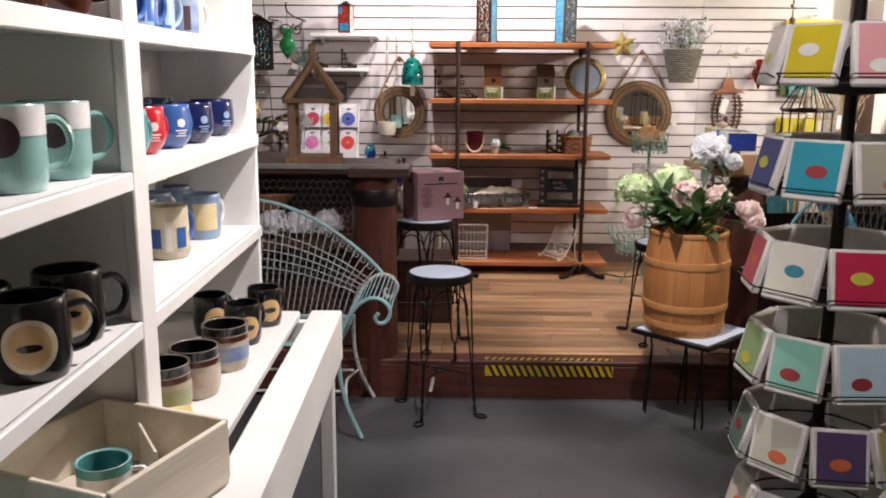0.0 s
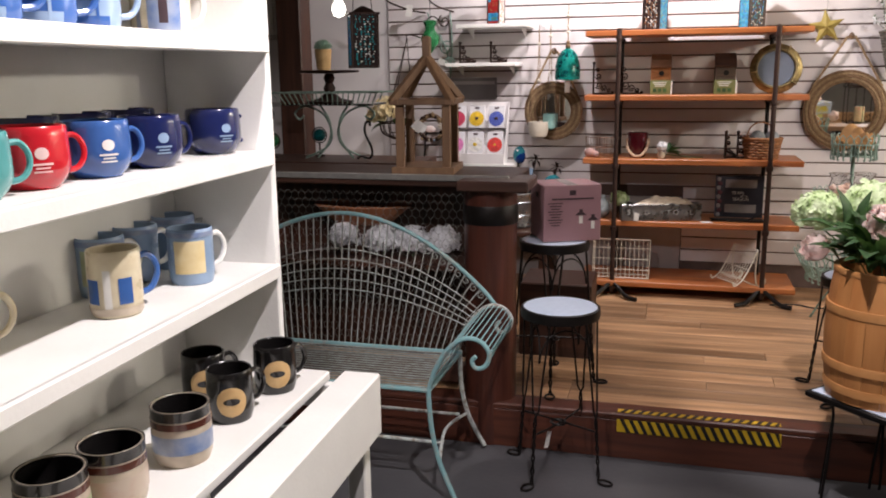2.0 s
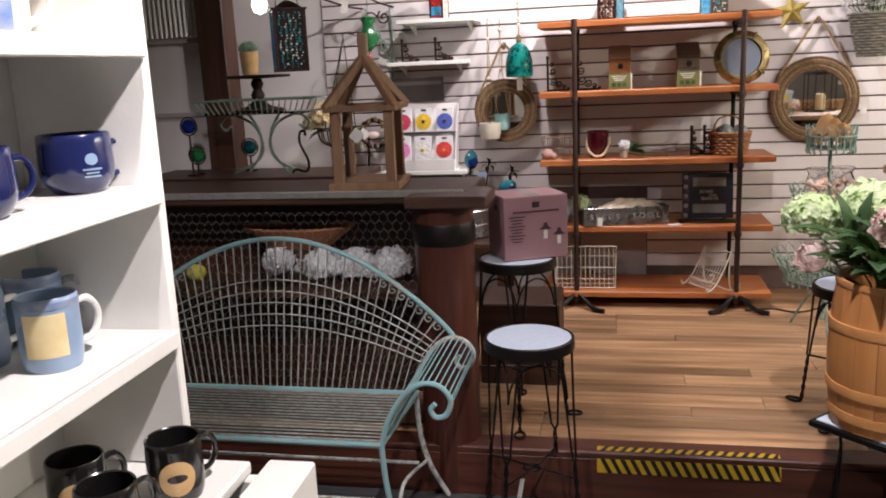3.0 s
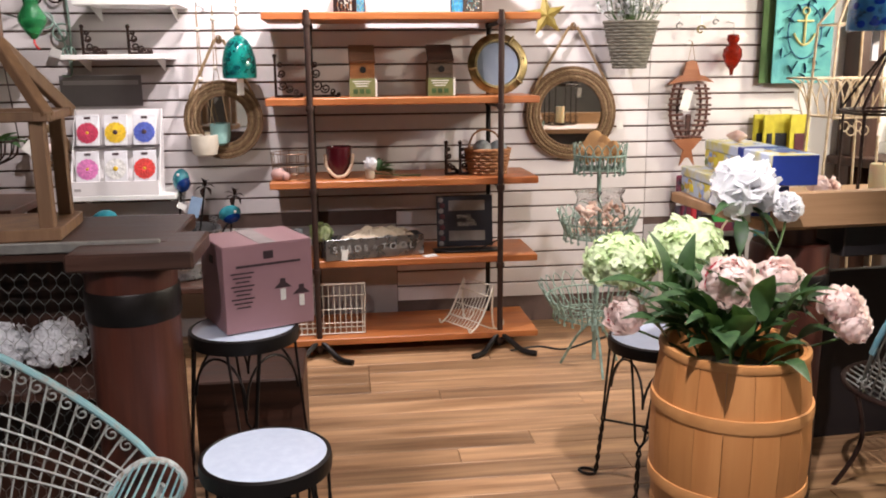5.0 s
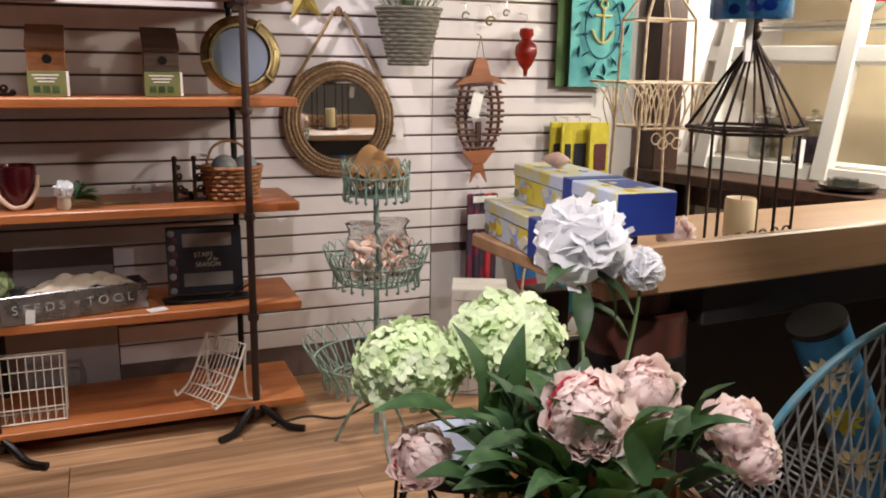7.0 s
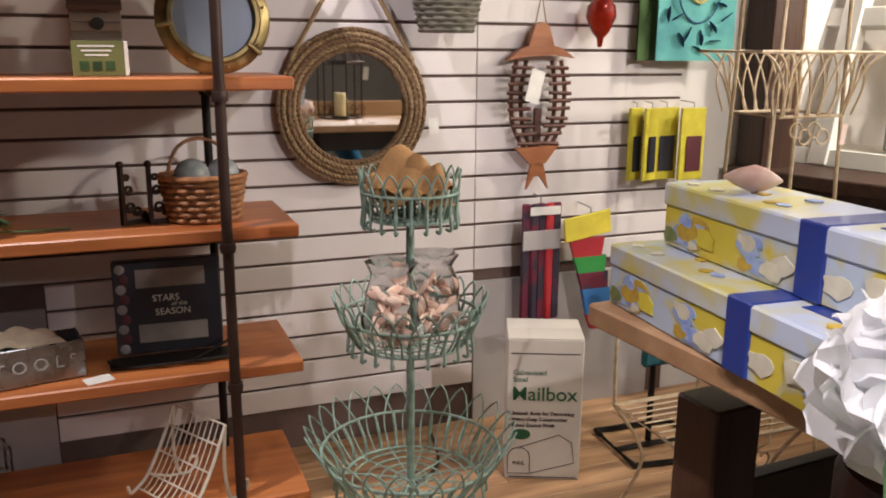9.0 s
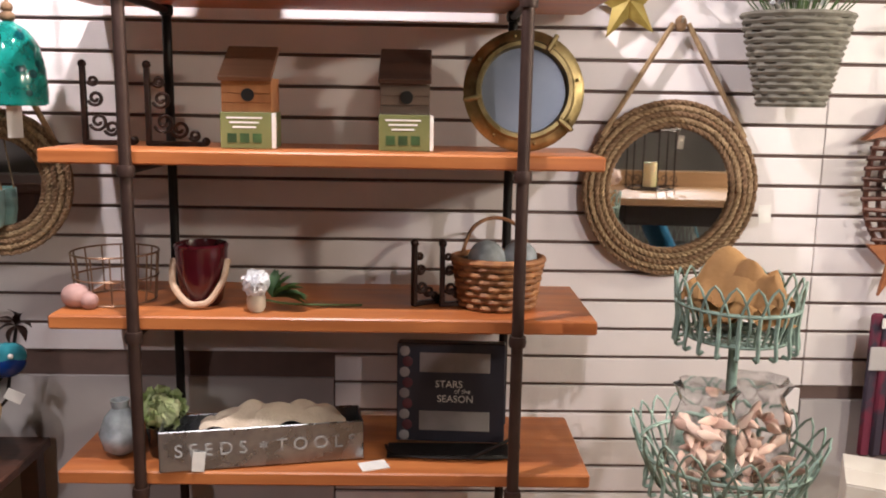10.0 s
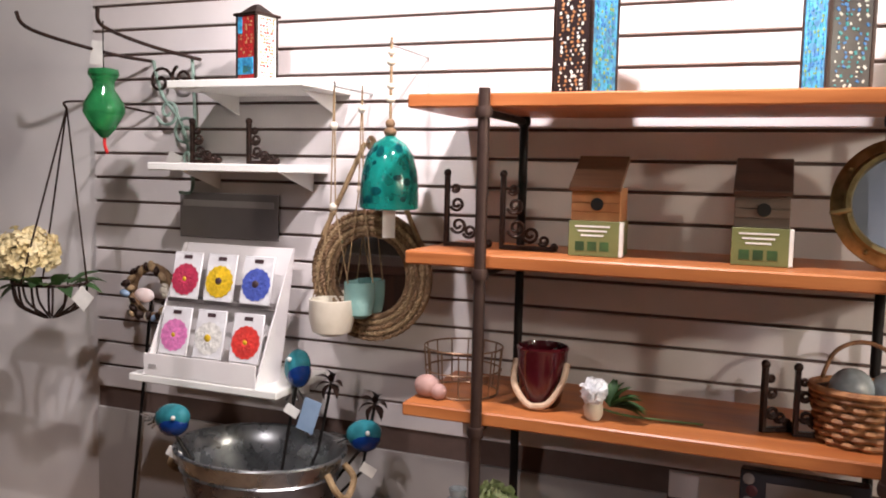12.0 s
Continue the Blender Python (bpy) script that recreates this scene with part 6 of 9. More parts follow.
port = thing("porthole_mirror", Matrix.Translation((0.918, -0.27, S2 + 0.149)) @ Matrix.Rotation(radians(-7), 4, "X"), "round brass porthole mirror leaning on the shelf", "mirror")
qy = Euler((radians(90), 0, 0)).to_matrix()
part("frame", Mesh().lathe([(0.104, -0.012), (0.147, -0.010), (0.149, 0.0), (0.140, 0.010), (0.124, 0.014), (0.118, 0.024), (0.108, 0.024), (0.104, 0.010)], 56, (0, 0, 0), 1, qy, ring=True), BRASS, port)
BLUE_GREY_GLASS = material("dim_mirror", (0.22, 0.25, 0.31), 0.35, 0.3, dark=(0.17, 0.20, 0.26), scale=9)
part("mirror_pane", Mesh().lathe([(0.107, -0.004), (0.107, 0.004)], 48, (0, 0, 0), 1, qy), BLUE_GREY_GLASS, port, "dull round mirror glass", smooth=False)
for k in range(8):
    a = 2 * math.pi * k / 8 + 0.2
    part("rivet", Mesh().ball((math.cos(a) * 0.133, -0.014, math.sin(a) * 0.133), 0.005, 8, 5), BRASS, port)
for a in (-40, 60, 190):
    part("dog_bolt", Mesh().box((math.cos(radians(a)) * 0.13, -0.026, math.sin(radians(a)) * 0.13), (0.045, 0.014, 0.012), 0.003, Euler((0, -radians(a), 0)).to_matrix()), BRASS, port)

wbk = thing("wire_basket", (-0.10, -0.27, S3), "round copper wire basket on the shelf", "basket")
COPPER_WIRE = material("copper_wire", (0.32, 0.20, 0.13), 0.4, 0.7, scale=30)
for z, r in ((0.004, 0.095), (0.065, 0.102), (0.125, 0.105)):
    part("hoop", Mesh().ring((0, 0, z), r, 0.0025, 32, 6), COPPER_WIRE, wbk)
for k in range(14):
    a = 2 * math.pi * k / 14
    part("wire", Mesh().tube([(math.cos(a) * 0.095, math.sin(a) * 0.095, 0.004), (math.cos(a) * 0.105, math.sin(a) * 0.105, 0.125)], 0.0022, 5), COPPER_WIRE, wbk)
solo("shell_ornament", Mesh().ball((0, 0, 0.03), 0.032, 10, 7, (1.2, 0.9, 0.95)).ball((0.035, -0.01, 0.02), 0.022, 9, 6), material("dusky_pink_shell", (0.42, 0.25, 0.22), 0.6, scale=30, bump=0.4), "dusky pink shell cluster on the shelf", "shell", (-0.165, -0.36, S3))
RED_GLASS = material("deep_red_glass", (0.085, 0.008, 0.014), 0.12, dark=(0.05, 0.004, 0.008), scale=10, coat=0.5)
bk = thing("glass_bucket", (0.125, -0.30, S3), "deep red glass bucket with a thick rope handle", "bucket")
part("bucket_body", Mesh().lathe([(0.042, 0.0), (0.050, 0.012), (0.062, 0.09), (0.064, 0.14), (0.067, 0.15), (0.062, 0.155), (0.059, 0.145), (0.057, 0.09), (0.044, 0.018), (0.003, 0.014)], 32), RED_GLASS, bk)
CREAM_ROPE = material("cream_rope", (0.58, 0.42, 0.30), 0.8, dark=(0.46, 0.31, 0.21), scale=80, bump=0.5, bump_scale=250)
part("rope_handle", Mesh().tube(smooth_line([(-0.066, -0.012, 0.115), (-0.060, -0.045, 0.06), (-0.025, -0.062, 0.018), (0.005, -0.064, 0.012), (0.035, -0.060, 0.024), (0.062, -0.042, 0.07), (0.067, -0.012, 0.115)]), 0.0085, 8), CREAM_ROPE, bk)
rose = thing("silk_flower_stem", (0.285, -0.37, S3), "white silk rose stem with green leaves lying on the shelf", "flowers")
me = ruffled_bloom((-0.010, -0.012, 0.072), 0.034, (-0.2, -0.8, 0.5), frng, 40).data("rose_head", WHITE_PETAL)
ob = new("rose_head", me)
ob.parent = rose
part("rose_vase", Mesh().lathe([(0.016, 0.0), (0.022, 0.01), (0.024, 0.03), (0.018, 0.05)], 18, (-0.012, 0.0, 0)), CERAMIC, rose)
for k in range(11):
    a = frng.uniform(-0.5, 1.6)
    b = Vector((0.03, 0.0, 0.035))
    part("leaf", leaf_mesh(Mesh(), b, b + Vector((math.cos(a) * 0.085, -0.02 * math.sin(a * 3), math.sin(a) * 0.065)), 0.038, 0.1), LEAF, rose)
part("stem", Mesh().tube(smooth_line([(0.0, 0.0, 0.03), (0.06, 0.0, 0.02), (0.14, 0.03, 0.010), (0.24, 0.05, 0.006)]), 0.003, 5), STEM, rose)
for x, tn in ((0.655, 30), (0.725, 10)):
    b2 = iron_bracket(x, -0.30, S3, 0.075, 0.155, tn, "dark iron scrolled bookend on the shelf")

WICKER = material("wicker", (0.34, 0.15, 0.055), 0.65, dark=(0.19, 0.075, 0.028), scale=40, bump=0.5, bump_scale=120, vary=0.15)
wv = thing("woven_basket", (0.865, -0.29, S3), "brown woven basket holding clear glass balls", "basket")
rows_w = 7
for i in range(rows_w):
    z = 0.010 + i * 0.0165
    r = 0.090 + 0.020 * i / rows_w
    pts = []
    for k in range(56):
        a = 2 * math.pi * k / 56
        q = r + 0.004 * (1 if (k // 2 + i) % 2 else -1)
        pts.append((q * math.cos(a), q * 0.82 * math.sin(a), z))
    part("weave", Mesh().tube(pts, 0.0078, 6, True), WICKER, wv)
part("liner", Mesh().lathe([(0.084, 0.002), (0.106, 0.118), (0.100, 0.118), (0.080, 0.012), (0.003, 0.010)], 32, sy=0.82), DARK_ROOF, wv)
part("rim", Mesh().tube([(0.113 * math.cos(a), 0.113 * 0.82 * math.sin(a), 0.124) for a in (2 * math.pi * k / 40 for k in range(40))], 0.009, 7, True), WICKER, wv)
part("handle", Mesh().tube(smooth_line([(0.09, 0.05, 0.12), (0.06, 0.075, 0.19), (0.0, 0.085, 0.215), (-0.06, 0.075, 0.19), (-0.09, 0.05, 0.12)]), 0.005, 6), WICKER, wv)
GLOBE = glass("clear_crackle_glass", (0.62, 0.68, 0.72), 0.16, trans=0.45)
for x, y, r in ((-0.03, -0.02, 0.048), (0.055, 0.005, 0.044)):
    solo("glass_ball", Mesh().ball((0, 0, 0), r, 20, 14), GLOBE, "clear crackled glass ball in the basket", "ball", (0.865 + x, -0.29 + y, S3 + 0.125), "glass balls")

# fourth board
solo("glass_vase", Mesh().lathe([(0.02, 0), (0.045, 0.02), (0.055, 0.06), (0.04, 0.10), (0.02, 0.125), (0.024, 0.145), (0.018, 0.145), (0.014, 0.12), (0.036, 0.09), (0.05, 0.06), (0.04, 0.024), (0.003, 0.012)], 26), GLOBE, "small clear round glass vase with a cord", "vase", (-0.085, -0.33, S4))
cab = thing("cabbage_rose", (0.02, -0.33, S4), "white and green silk ranunculus in a dark pot", "flowers")
part("pot", Mesh().lathe([(0.030, 0.0), (0.034, 0.01), (0.040, 0.07), (0.042, 0.085), (0.036, 0.085), (0.003, 0.07)], 20), BLACK_GLAZE, cab)
ob = new("flower_head", peony((0.0, -0.01, 0.125), 0.052, (0.1, -0.7, 0.6), frng, 6).data("flower_head", material("pale_lime_petal", (0.66, 0.70, 0.48), 0.7, dark=(0.48, 0.58, 0.28), scale=20)))
ob.parent = cab
for k in range(6):
    a = k
    part("leaf", leaf_mesh(Mesh(), (0, 0, 0.09), (math.cos(a) * 0.07, math.sin(a) * 0.05, 0.11), 0.035, 0.1), LEAF, cab)
tray = thing("metal_tray", Matrix.Translation((0.278, -0.345, S4 + 0.002)) @ Matrix.Rotation(radians(11), 4, "Z"), "grey metal planter tray lettered SEEDS TOOLS", "tray")
part("tray_front", Mesh().box((0, -0.055, 0.052), (0.495, 0.006, 0.102), 0.002), GALV, tray, smooth=False)
part("tray_back", Mesh().box((0, 0.055, 0.052), (0.495, 0.006, 0.102), 0.002), GALV, tray, smooth=False)
part("tray_end", Mesh().box((-0.245, 0, 0.052), (0.005, 0.104, 0.100), 0.002), GALV, tray, smooth=False)
part("tray_end", Mesh().box((0.245, 0, 0.052), (0.005, 0.104, 0.100), 0.002), GALV, tray, smooth=False)
part("tray_bottom", Mesh().box((0, 0, 0.003), (0.485, 0.104, 0.005)), GALV, tray, smooth=False)
part("price_tag", Mesh().box((-0.155, -0.062, 0.025), (0.03, 0.002, 0.05), 0, Euler((0, 0.1, 0)).to_matrix()), PAPER, tray, "white paper tag")


def lettering(text, size, m, mat, parent=None, name="lettering", depth=0.0006, align="CENTER", bold=0.0):
    cu = bpy.data.curves.new(name, "FONT")
    cu.body, cu.size, cu.extrude, cu.align_x, cu.align_y = text, size, depth, align, "CENTER"
    cu.offset = bold
    cu.materials.append(mat)
    tmp = bpy.data.objects.new(name, cu)
    scene.collection.objects.link(tmp)
    bpy.context.view_layer.update()
    me = bpy.data.meshes.new_from_object(tmp)
    bpy.data.objects.remove(tmp)
    ob = new(name, me)
    ob.matrix_basis = m
    ob.parent = parent
    return ob


TRAY_INK = material("faded_print", (0.42, 0.42, 0.42), 0.5, scale=60)
for word, wx in (("S E E D S", -0.125), ("*", 0.0), ("T O O L S", 0.130)):
    lettering(word, 0.046, pose(wx, -0.0595, 0.052 if word != "*" else 0.046, 90, 0, 0), TRAY_INK, tray)
LINEN = material("cream_linen", (0.62, 0.53, 0.42), 0.85, dark=(0.48, 0.39, 0.30), scale=14, bump=0.5, bump_scale=160)
me = Mesh()
nx, ny = 30, 9
vs = []
for i in range(nx + 1):
    for j in range(ny + 1):
        u, v = i / nx, j / ny
        hgt = 0.058 * math.sin(math.pi * u) ** 0.5 * math.sin(math.pi * (0.1 + 0.8 * v)) + 0.007 * math.sin(13 * u + 6 * v) + 0.006 * math.sin(23 * u - 12 * v) + 0.004 * math.sin(9 * u + 21 * v)
        vs.append((-0.17 + 0.36 * u, -0.045 + 0.09 * v, 0.085 + hgt))
me.add(vs, [(i * (ny + 1) + j, (i + 1) * (ny + 1) + j, (i + 1) * (ny + 1) + j + 1, i * (ny + 1) + j + 1) for i in range(nx) for j in range(ny)])
solo("linen_cloth", me, LINEN, "crumpled cream linen cloth in the metal tray", "cloth", (0.293, -0.343, S4, 0, 0, 11))
NAVY_BOX = material("navy_gift_box", (0.022, 0.022, 0.035), 0.4, scale=12)
gbx = thing("gift_box", Matrix.Translation((0.755, -0.25, S4 + 0.010)) @ Matrix.Rotation(radians(-6), 4, "X") @ Matrix.Rotation(radians(-4), 4, "Z"), "dark navy gift box lettered STARS of the SEASON", "box")
part("box_body", Mesh().box((0, 0, 0.135), (0.285, 0.05, 0.262), 0.003), NAVY_BOX, gbx, smooth=False)
WINDOW_FILM = material("grey_window_film", (0.30, 0.28, 0.28), 0.15, dark=(0.22, 0.20, 0.20), scale=12)
part("box_window", Mesh().box((0.01, -0.0262, 0.215), (0.185, 0.002, 0.052), 0.001), WINDOW_FILM, gbx, smooth=False)
part("box_window", Mesh().box((0.01, -0.0262, 0.060), (0.185, 0.002, 0.052), 0.001), WINDOW_FILM, gbx, smooth=False)
MAROON = material("maroon_print", (0.10, 0.02, 0.03), 0.5)
for i in range(9):
    part("side_print", Mesh().ball((-0.122 + 0.008 * (i % 2), -0.0258, 0.02 + 0.028 * i), 0.014, 10, 5, (1, 0.12, 1)), MAROON if i % 2 else WINDOW_FILM, gbx)
for txt, zz, sz, dx in (("STARS", 0.157, 0.026, -0.005), ("of the", 0.139, 0.018, 0.03), ("SEASON", 0.118, 0.026, 0.012)):
    lettering(txt, sz, pose(dx, -0.0262, zz, 90, 0, 0), PAPER, gbx)
solo("book_rest", Mesh().tube(smooth_line([(-0.17, 0, 0.01), (-0.14, -0.06, 0.01), (0.0, -0.08, 0.012), (0.16, -0.06, 0.01), (0.17, 0.0, 0.05), (0.15, -0.07, 0.06), (0.05, -0.09, 0.02)]), 0.004, 6).box((0.0, -0.02, 0.005), (0.33, 0.08, 0.010), 0.002), BLACK_IRON, "black iron easel holding the gift box", "easel", (0.755, -0.285, S4))
solo("paper_card", Mesh().box((0, 0, 0.001), (0.07, 0.05, 0.0015)), PAPER, "white card lying on the shelf board", "paper", (0.56, -0.39, S4, 0, 0, 20))

# bottom board
wf = thing("wire_rack_basket", (0.05, -0.40, S5), "white wire grid basket standing on edge", "basket")
part("frame", Mesh().tube([(-0.18, 0, 0.006), (0.175, 0, 0.006), (0.18, 0, 0.258), (-0.175, 0, 0.258)], 0.0045, 6, True), WHITE_WIRE, wf)
part("frame", Mesh().tube([(-0.18, 0.10, 0.006), (0.175, 0.10, 0.006), (0.18, 0.10, 0.235), (-0.175, 0.10, 0.235)], 0.0045, 6, True), WHITE_WIRE, wf)
for i in range(13):
    x = -0.165 + 0.33 * i / 12
    part("wire", Mesh().tube([(x, 0.10, 0.006), (x, 0.0, 0.006), (x, 0.0, 0.258)], 0.0022, 5), WHITE_WIRE, wf)
for z in (0.06, 0.13, 0.20):
    part("wire", Mesh().tube([(-0.178, 0, z), (0.178, 0, z)], 0.0025, 5), WHITE_WIRE, wf)
bs = thing("wire_book_stand", Matrix.Translation((0.765, -0.39, S5)) @ Matrix.Rotation(radians(-58), 4, "Z"), "cream wire cookbook stand with curled feet", "stand")


def rest_curve(t):
    """The hollow profile of the rest from its front lip to its top, as (y, z)."""
    return -0.085 + 0.135 * t, 0.030 + 0.205 * t ** 1.5


for i in range(11):
    x = -0.11 + 0.22 * i / 10
    part("wire", Mesh().tube([(x, *rest_curve(k / 7)) for k in range(8)], 0.0021, 5), WHITE_WIRE, bs)
for t in (0.0, 0.28, 0.56, 0.82, 1.0):
    part("wire", Mesh().bar((-0.112, *rest_curve(t)), (0.112, *rest_curve(t)), 0.0028, 6), WHITE_WIRE, bs)
for sd in (-1, 1):
    x = sd * 0.114
    part("side_rod", Mesh().tube(smooth_line([(x, -0.115, 0.045), (x, -0.105, 0.022)] + [(x, *rest_curve(k / 6)) for k in range(1, 7)]), 0.005, 7), WHITE_WIRE, bs)
    part("foot", Mesh().tube(smooth_line([(x, 0.050, 0.235), (x, 0.040, 0.12), (x, 0.050, 0.028), (x, 0.078, 0.006), (x, 0.110, 0.018), (x, 0.116, 0.042), (x, 0.098, 0.050), (x, 0.090, 0.038)]), 0.005, 7), WHITE_WIRE, bs)
    part("strut", Mesh().tube([(x, -0.04, 0.052), (x, 0.02, 0.022), (x, 0.078, 0.006)], 0.004, 6), WHITE_WIRE, bs)
solo("floor_cable", Mesh().tube(smooth_line([(0.95, -0.50, 0.006), (1.10, -0.46, 0.006), (1.22, -0.52, 0.006), (1.38, -0.42, 0.006), (1.55, -0.30, 0.006), (1.62, -0.05, 0.006)]), 0.005, 6), BLACK_TAPE, "black power cable lying on the boards", "cable", (0, 0, STEP_H))

# ---- on the slat wall, right of the rack ----
GOLD_PAINT = material("gold_paint", (0.42, 0.33, 0.09), 0.5, 0.2, dark=(0.30, 0.22, 0.05), scale=30, bump=0.2)
vs, fs = [(0, -0.035, 0), (0, 0.0, 0)], []
for k in range(10):
    a = math.pi / 2 + math.pi * k / 5 + 0.12
    r = 0.112 if k % 2 == 0 else 0.045
    vs.append((math.cos(a) * r, -0.006, math.sin(a) * r))
for k in range(10):
    fs += [(0, 2 + k, 2 + (k + 1) % 10), (1, 2 + (k + 1) % 10, 2 + k)]
star = thing("metal_star", (1.215, -0.028, 1.858), "gold painted metal barn star on a hook", "star")
part("star", Mesh().add(vs, fs), GOLD_PAINT, star, smooth=False)
part("hook", Mesh().tube([(0, -0.006, 0.10), (0, -0.01, 0.15), (0, 0.036, 0.16)], 0.0025, 5), STEEL_PEG, star)
GREY_WICKER = material("grey_wicker", (0.20, 0.185, 0.15), 0.75, dark=(0.11, 0.10, 0.08), scale=30, bump=0.4)
cone = thing("wall_basket", (1.642, -0.125, 1.585), "grey woven wall basket with white filler flowers", "basket")
for i in range(15):
    t = i / 14
    r = 0.082 + 0.056 * t
    pts = []
    for k in range(40):
        a = 2 * math.pi * k / 40
        q = r + 0.0035 * (1 if (k // 2 + i) % 2 else -1)
        pts.append((q * math.cos(a), q * 0.72 * math.sin(a), 0.008 + 0.225 * t))
    part("weave", Mesh().tube(pts, 0.0085, 5, True), GREY_WICKER, cone)
part("liner", Mesh().lathe([(0.07, 0.0), (0.128, 0.225), (0.122, 0.222), (0.066, 0.02), (0.003, 0.02)], 24, sy=0.7), DARK_ROOF, cone)
brn = random.Random(6)
stems, leavesm, buds = Mesh(), Mesh(), Mesh()
for k in range(60):
    a, rr = brn.uniform(0, 6.28), brn.uniform(0.0, 0.2)
    tip = Vector((math.cos(a) * rr, math.sin(a) * rr * 0.55 - 0.02, 0.28 + brn.uniform(0, 0.16)))
    stems.tube([(tip.x * 0.4, tip.y * 0.4, 0.2), (tip.x * 0.8, tip.y * 0.8, 0.27), tip], 0.0018, 4)
    for q in range(4):
        c = tip + Vector((brn.uniform(-1, 1), brn.uniform(-1, 1), brn.uniform(-1, 1))) * 0.022
        buds.ball(c, brn.uniform(0.006, 0.012), 7, 5)
        d = Vector((brn.uniform(-1, 1), brn.uniform(-1, 1), brn.uniform(-0.4, 1))).normalized()
        leaf_mesh(leavesm, c, c + d * 0.035, 0.012)
part("stem", stems, STEM, cone)
tagged(part("filler_leaf", leavesm, material("dusty_leaf", (0.20, 0.25, 0.18), 0.7, scale=30), cone, "dusty green filler leaves"), kind="stuff")
tagged(part("filler_blossom", buds, WHITE_PETAL, cone, "small white blossoms"), kind="stuff")

RED_ORN = glass("red_art_glass", (0.36, 0.022, 0.008), 0.06, trans=0.6)
ro = thing("glass_ornament", (2.222, -0.085, 1.545), "red and amber glass hummingbird feeder", "feeder")
part("body", Mesh().lathe([(0.008, 0), (0.012, 0.03), (0.03, 0.05), (0.052, 0.10), (0.048, 0.135), (0.022, 0.165), (0.034, 0.185), (0.03, 0.21), (0.006, 0.215)], 24), RED_ORN, ro)
part("wire", Mesh().tube([(0, 0, 0.21), (0, 0, 0.27), (0, 0.08, 0.28)], 0.002, 5), STEEL_PEG, ro)
part("price_tag", Mesh().box((0.05, -0.01, 0.20), (0.04, 0.002, 0.04), 0, Euler((0, 0.6, 0)).to_matrix()), PAPER, ro, "white paper tag")
TERRA = wood("orange_fish_wood", (0.36, 0.13, 0.045), (0.24, 0.075, 0.025), 0, 0.5, 0.08)
DARK_STICK = wood("dark_stick", (0.10, 0.03, 0.015), (0.05, 0.015, 0.01), 0, 0.5, 0.2)
fish = thing("fish_chime", (2.012, -0.05, 1.06), "hanging wooden fish chime made of sticks", "wind chime")
part("hat_brim", Mesh().prism([(-0.128, 0.438), (-0.06, 0.452), (0.06, 0.458), (0.128, 0.448), (0.075, 0.482), (0.04, 0.490), (-0.04, 0.490), (-0.08, 0.476)], 0.030), TERRA, fish, smooth=False)
part("hat_crown", Mesh().prism([(-0.048, 0.489), (0.048, 0.489), (0.026, 0.556), (0.0, 0.566), (-0.026, 0.556)], 0.024), TERRA, fish, smooth=False)
for sd in (-1, 1):
    for i in range(10):
        z = 0.418 - i * 0.0285
        x = sd * (0.066 + 0.020 * math.sin(math.pi * i / 9) - 0.030 * (i / 9) ** 2)
        part("stick", Mesh().tube([(x - 0.040, -0.007 + 0.004 * (i % 2), z), (x + 0.040, -0.007 - 0.003 * (i % 2), z + 0.004 * ((i * 7) % 3 - 1))], 0.0068, 7), DARK_STICK, fish)
    for dx in (-0.018, 0.018):
        part("rail", Mesh().tube(smooth_line([(sd * 0.066 + dx, 0.004, 0.44), (sd * 0.084 + dx, 0.004, 0.34), (sd * 0.074 + dx, 0.004, 0.22), (sd * 0.032 + dx * 0.7, 0.004, 0.14)]), 0.0075, 6), DARK_STICK, fish)
part("spine", Mesh().box((0.0, 0.006, 0.215), (0.030, 0.012, 0.13), 0.004), DARK_STICK, fish, smooth=False)
part("tail_block", Mesh().prism([(-0.085, 0.205 - 0.06), (0.085, 0.215 - 0.06), (0.05, 0.115), (0.03, 0.09), (-0.03, 0.09), (-0.05, 0.11)], 0.02), TERRA, fish, smooth=False)
part("tail_fin", Mesh().prism([(-0.022, 0.095), (0.022, 0.095), (0.045, 0.0), (0.012, 0.045), (-0.012, 0.045), (-0.04, 0.0)], 0.014), TERRA, fish, smooth=False)
part("cord", Mesh().tube([(-0.02, 0, 0.56), (0, 0.0, 0.66), (0.0, 0.045, 0.67)], 0.002, 5).tube([(0.02, 0, 0.56), (0, 0.0, 0.66)], 0.002, 5), ROPE, fish)
part("price_tag", Mesh().box((-0.03, -0.03, 0.355), (0.055, 0.002, 0.11), 0, Euler((0, 0.25, 0.1)).to_matrix()), PAPER, fish, "white paper tag")
for x, z, s in ((1.93, 1.80, 0.035), (2.05, 1.78, 0.045), (2.13, 1.82, 0.03)):
    kn = thing("metal_charm", (x, -0.06, z), "small metal letter charm on a peg", "charm", "metal charms")
    part("charm", Mesh().tube(spiral(0, 0, s * 0.6, s * 0.2, 20, 330, 14), 0.005, 6), BRASS if x > 2.0 and x < 2.1 else STEEL_PEG, kn)
    part("hook", Mesh().tube([(0, 0, s * 0.5), (0, 0.0, s * 1.6), (0, 0.055, s * 1.7)], 0.002, 5), STEEL_PEG, kn)

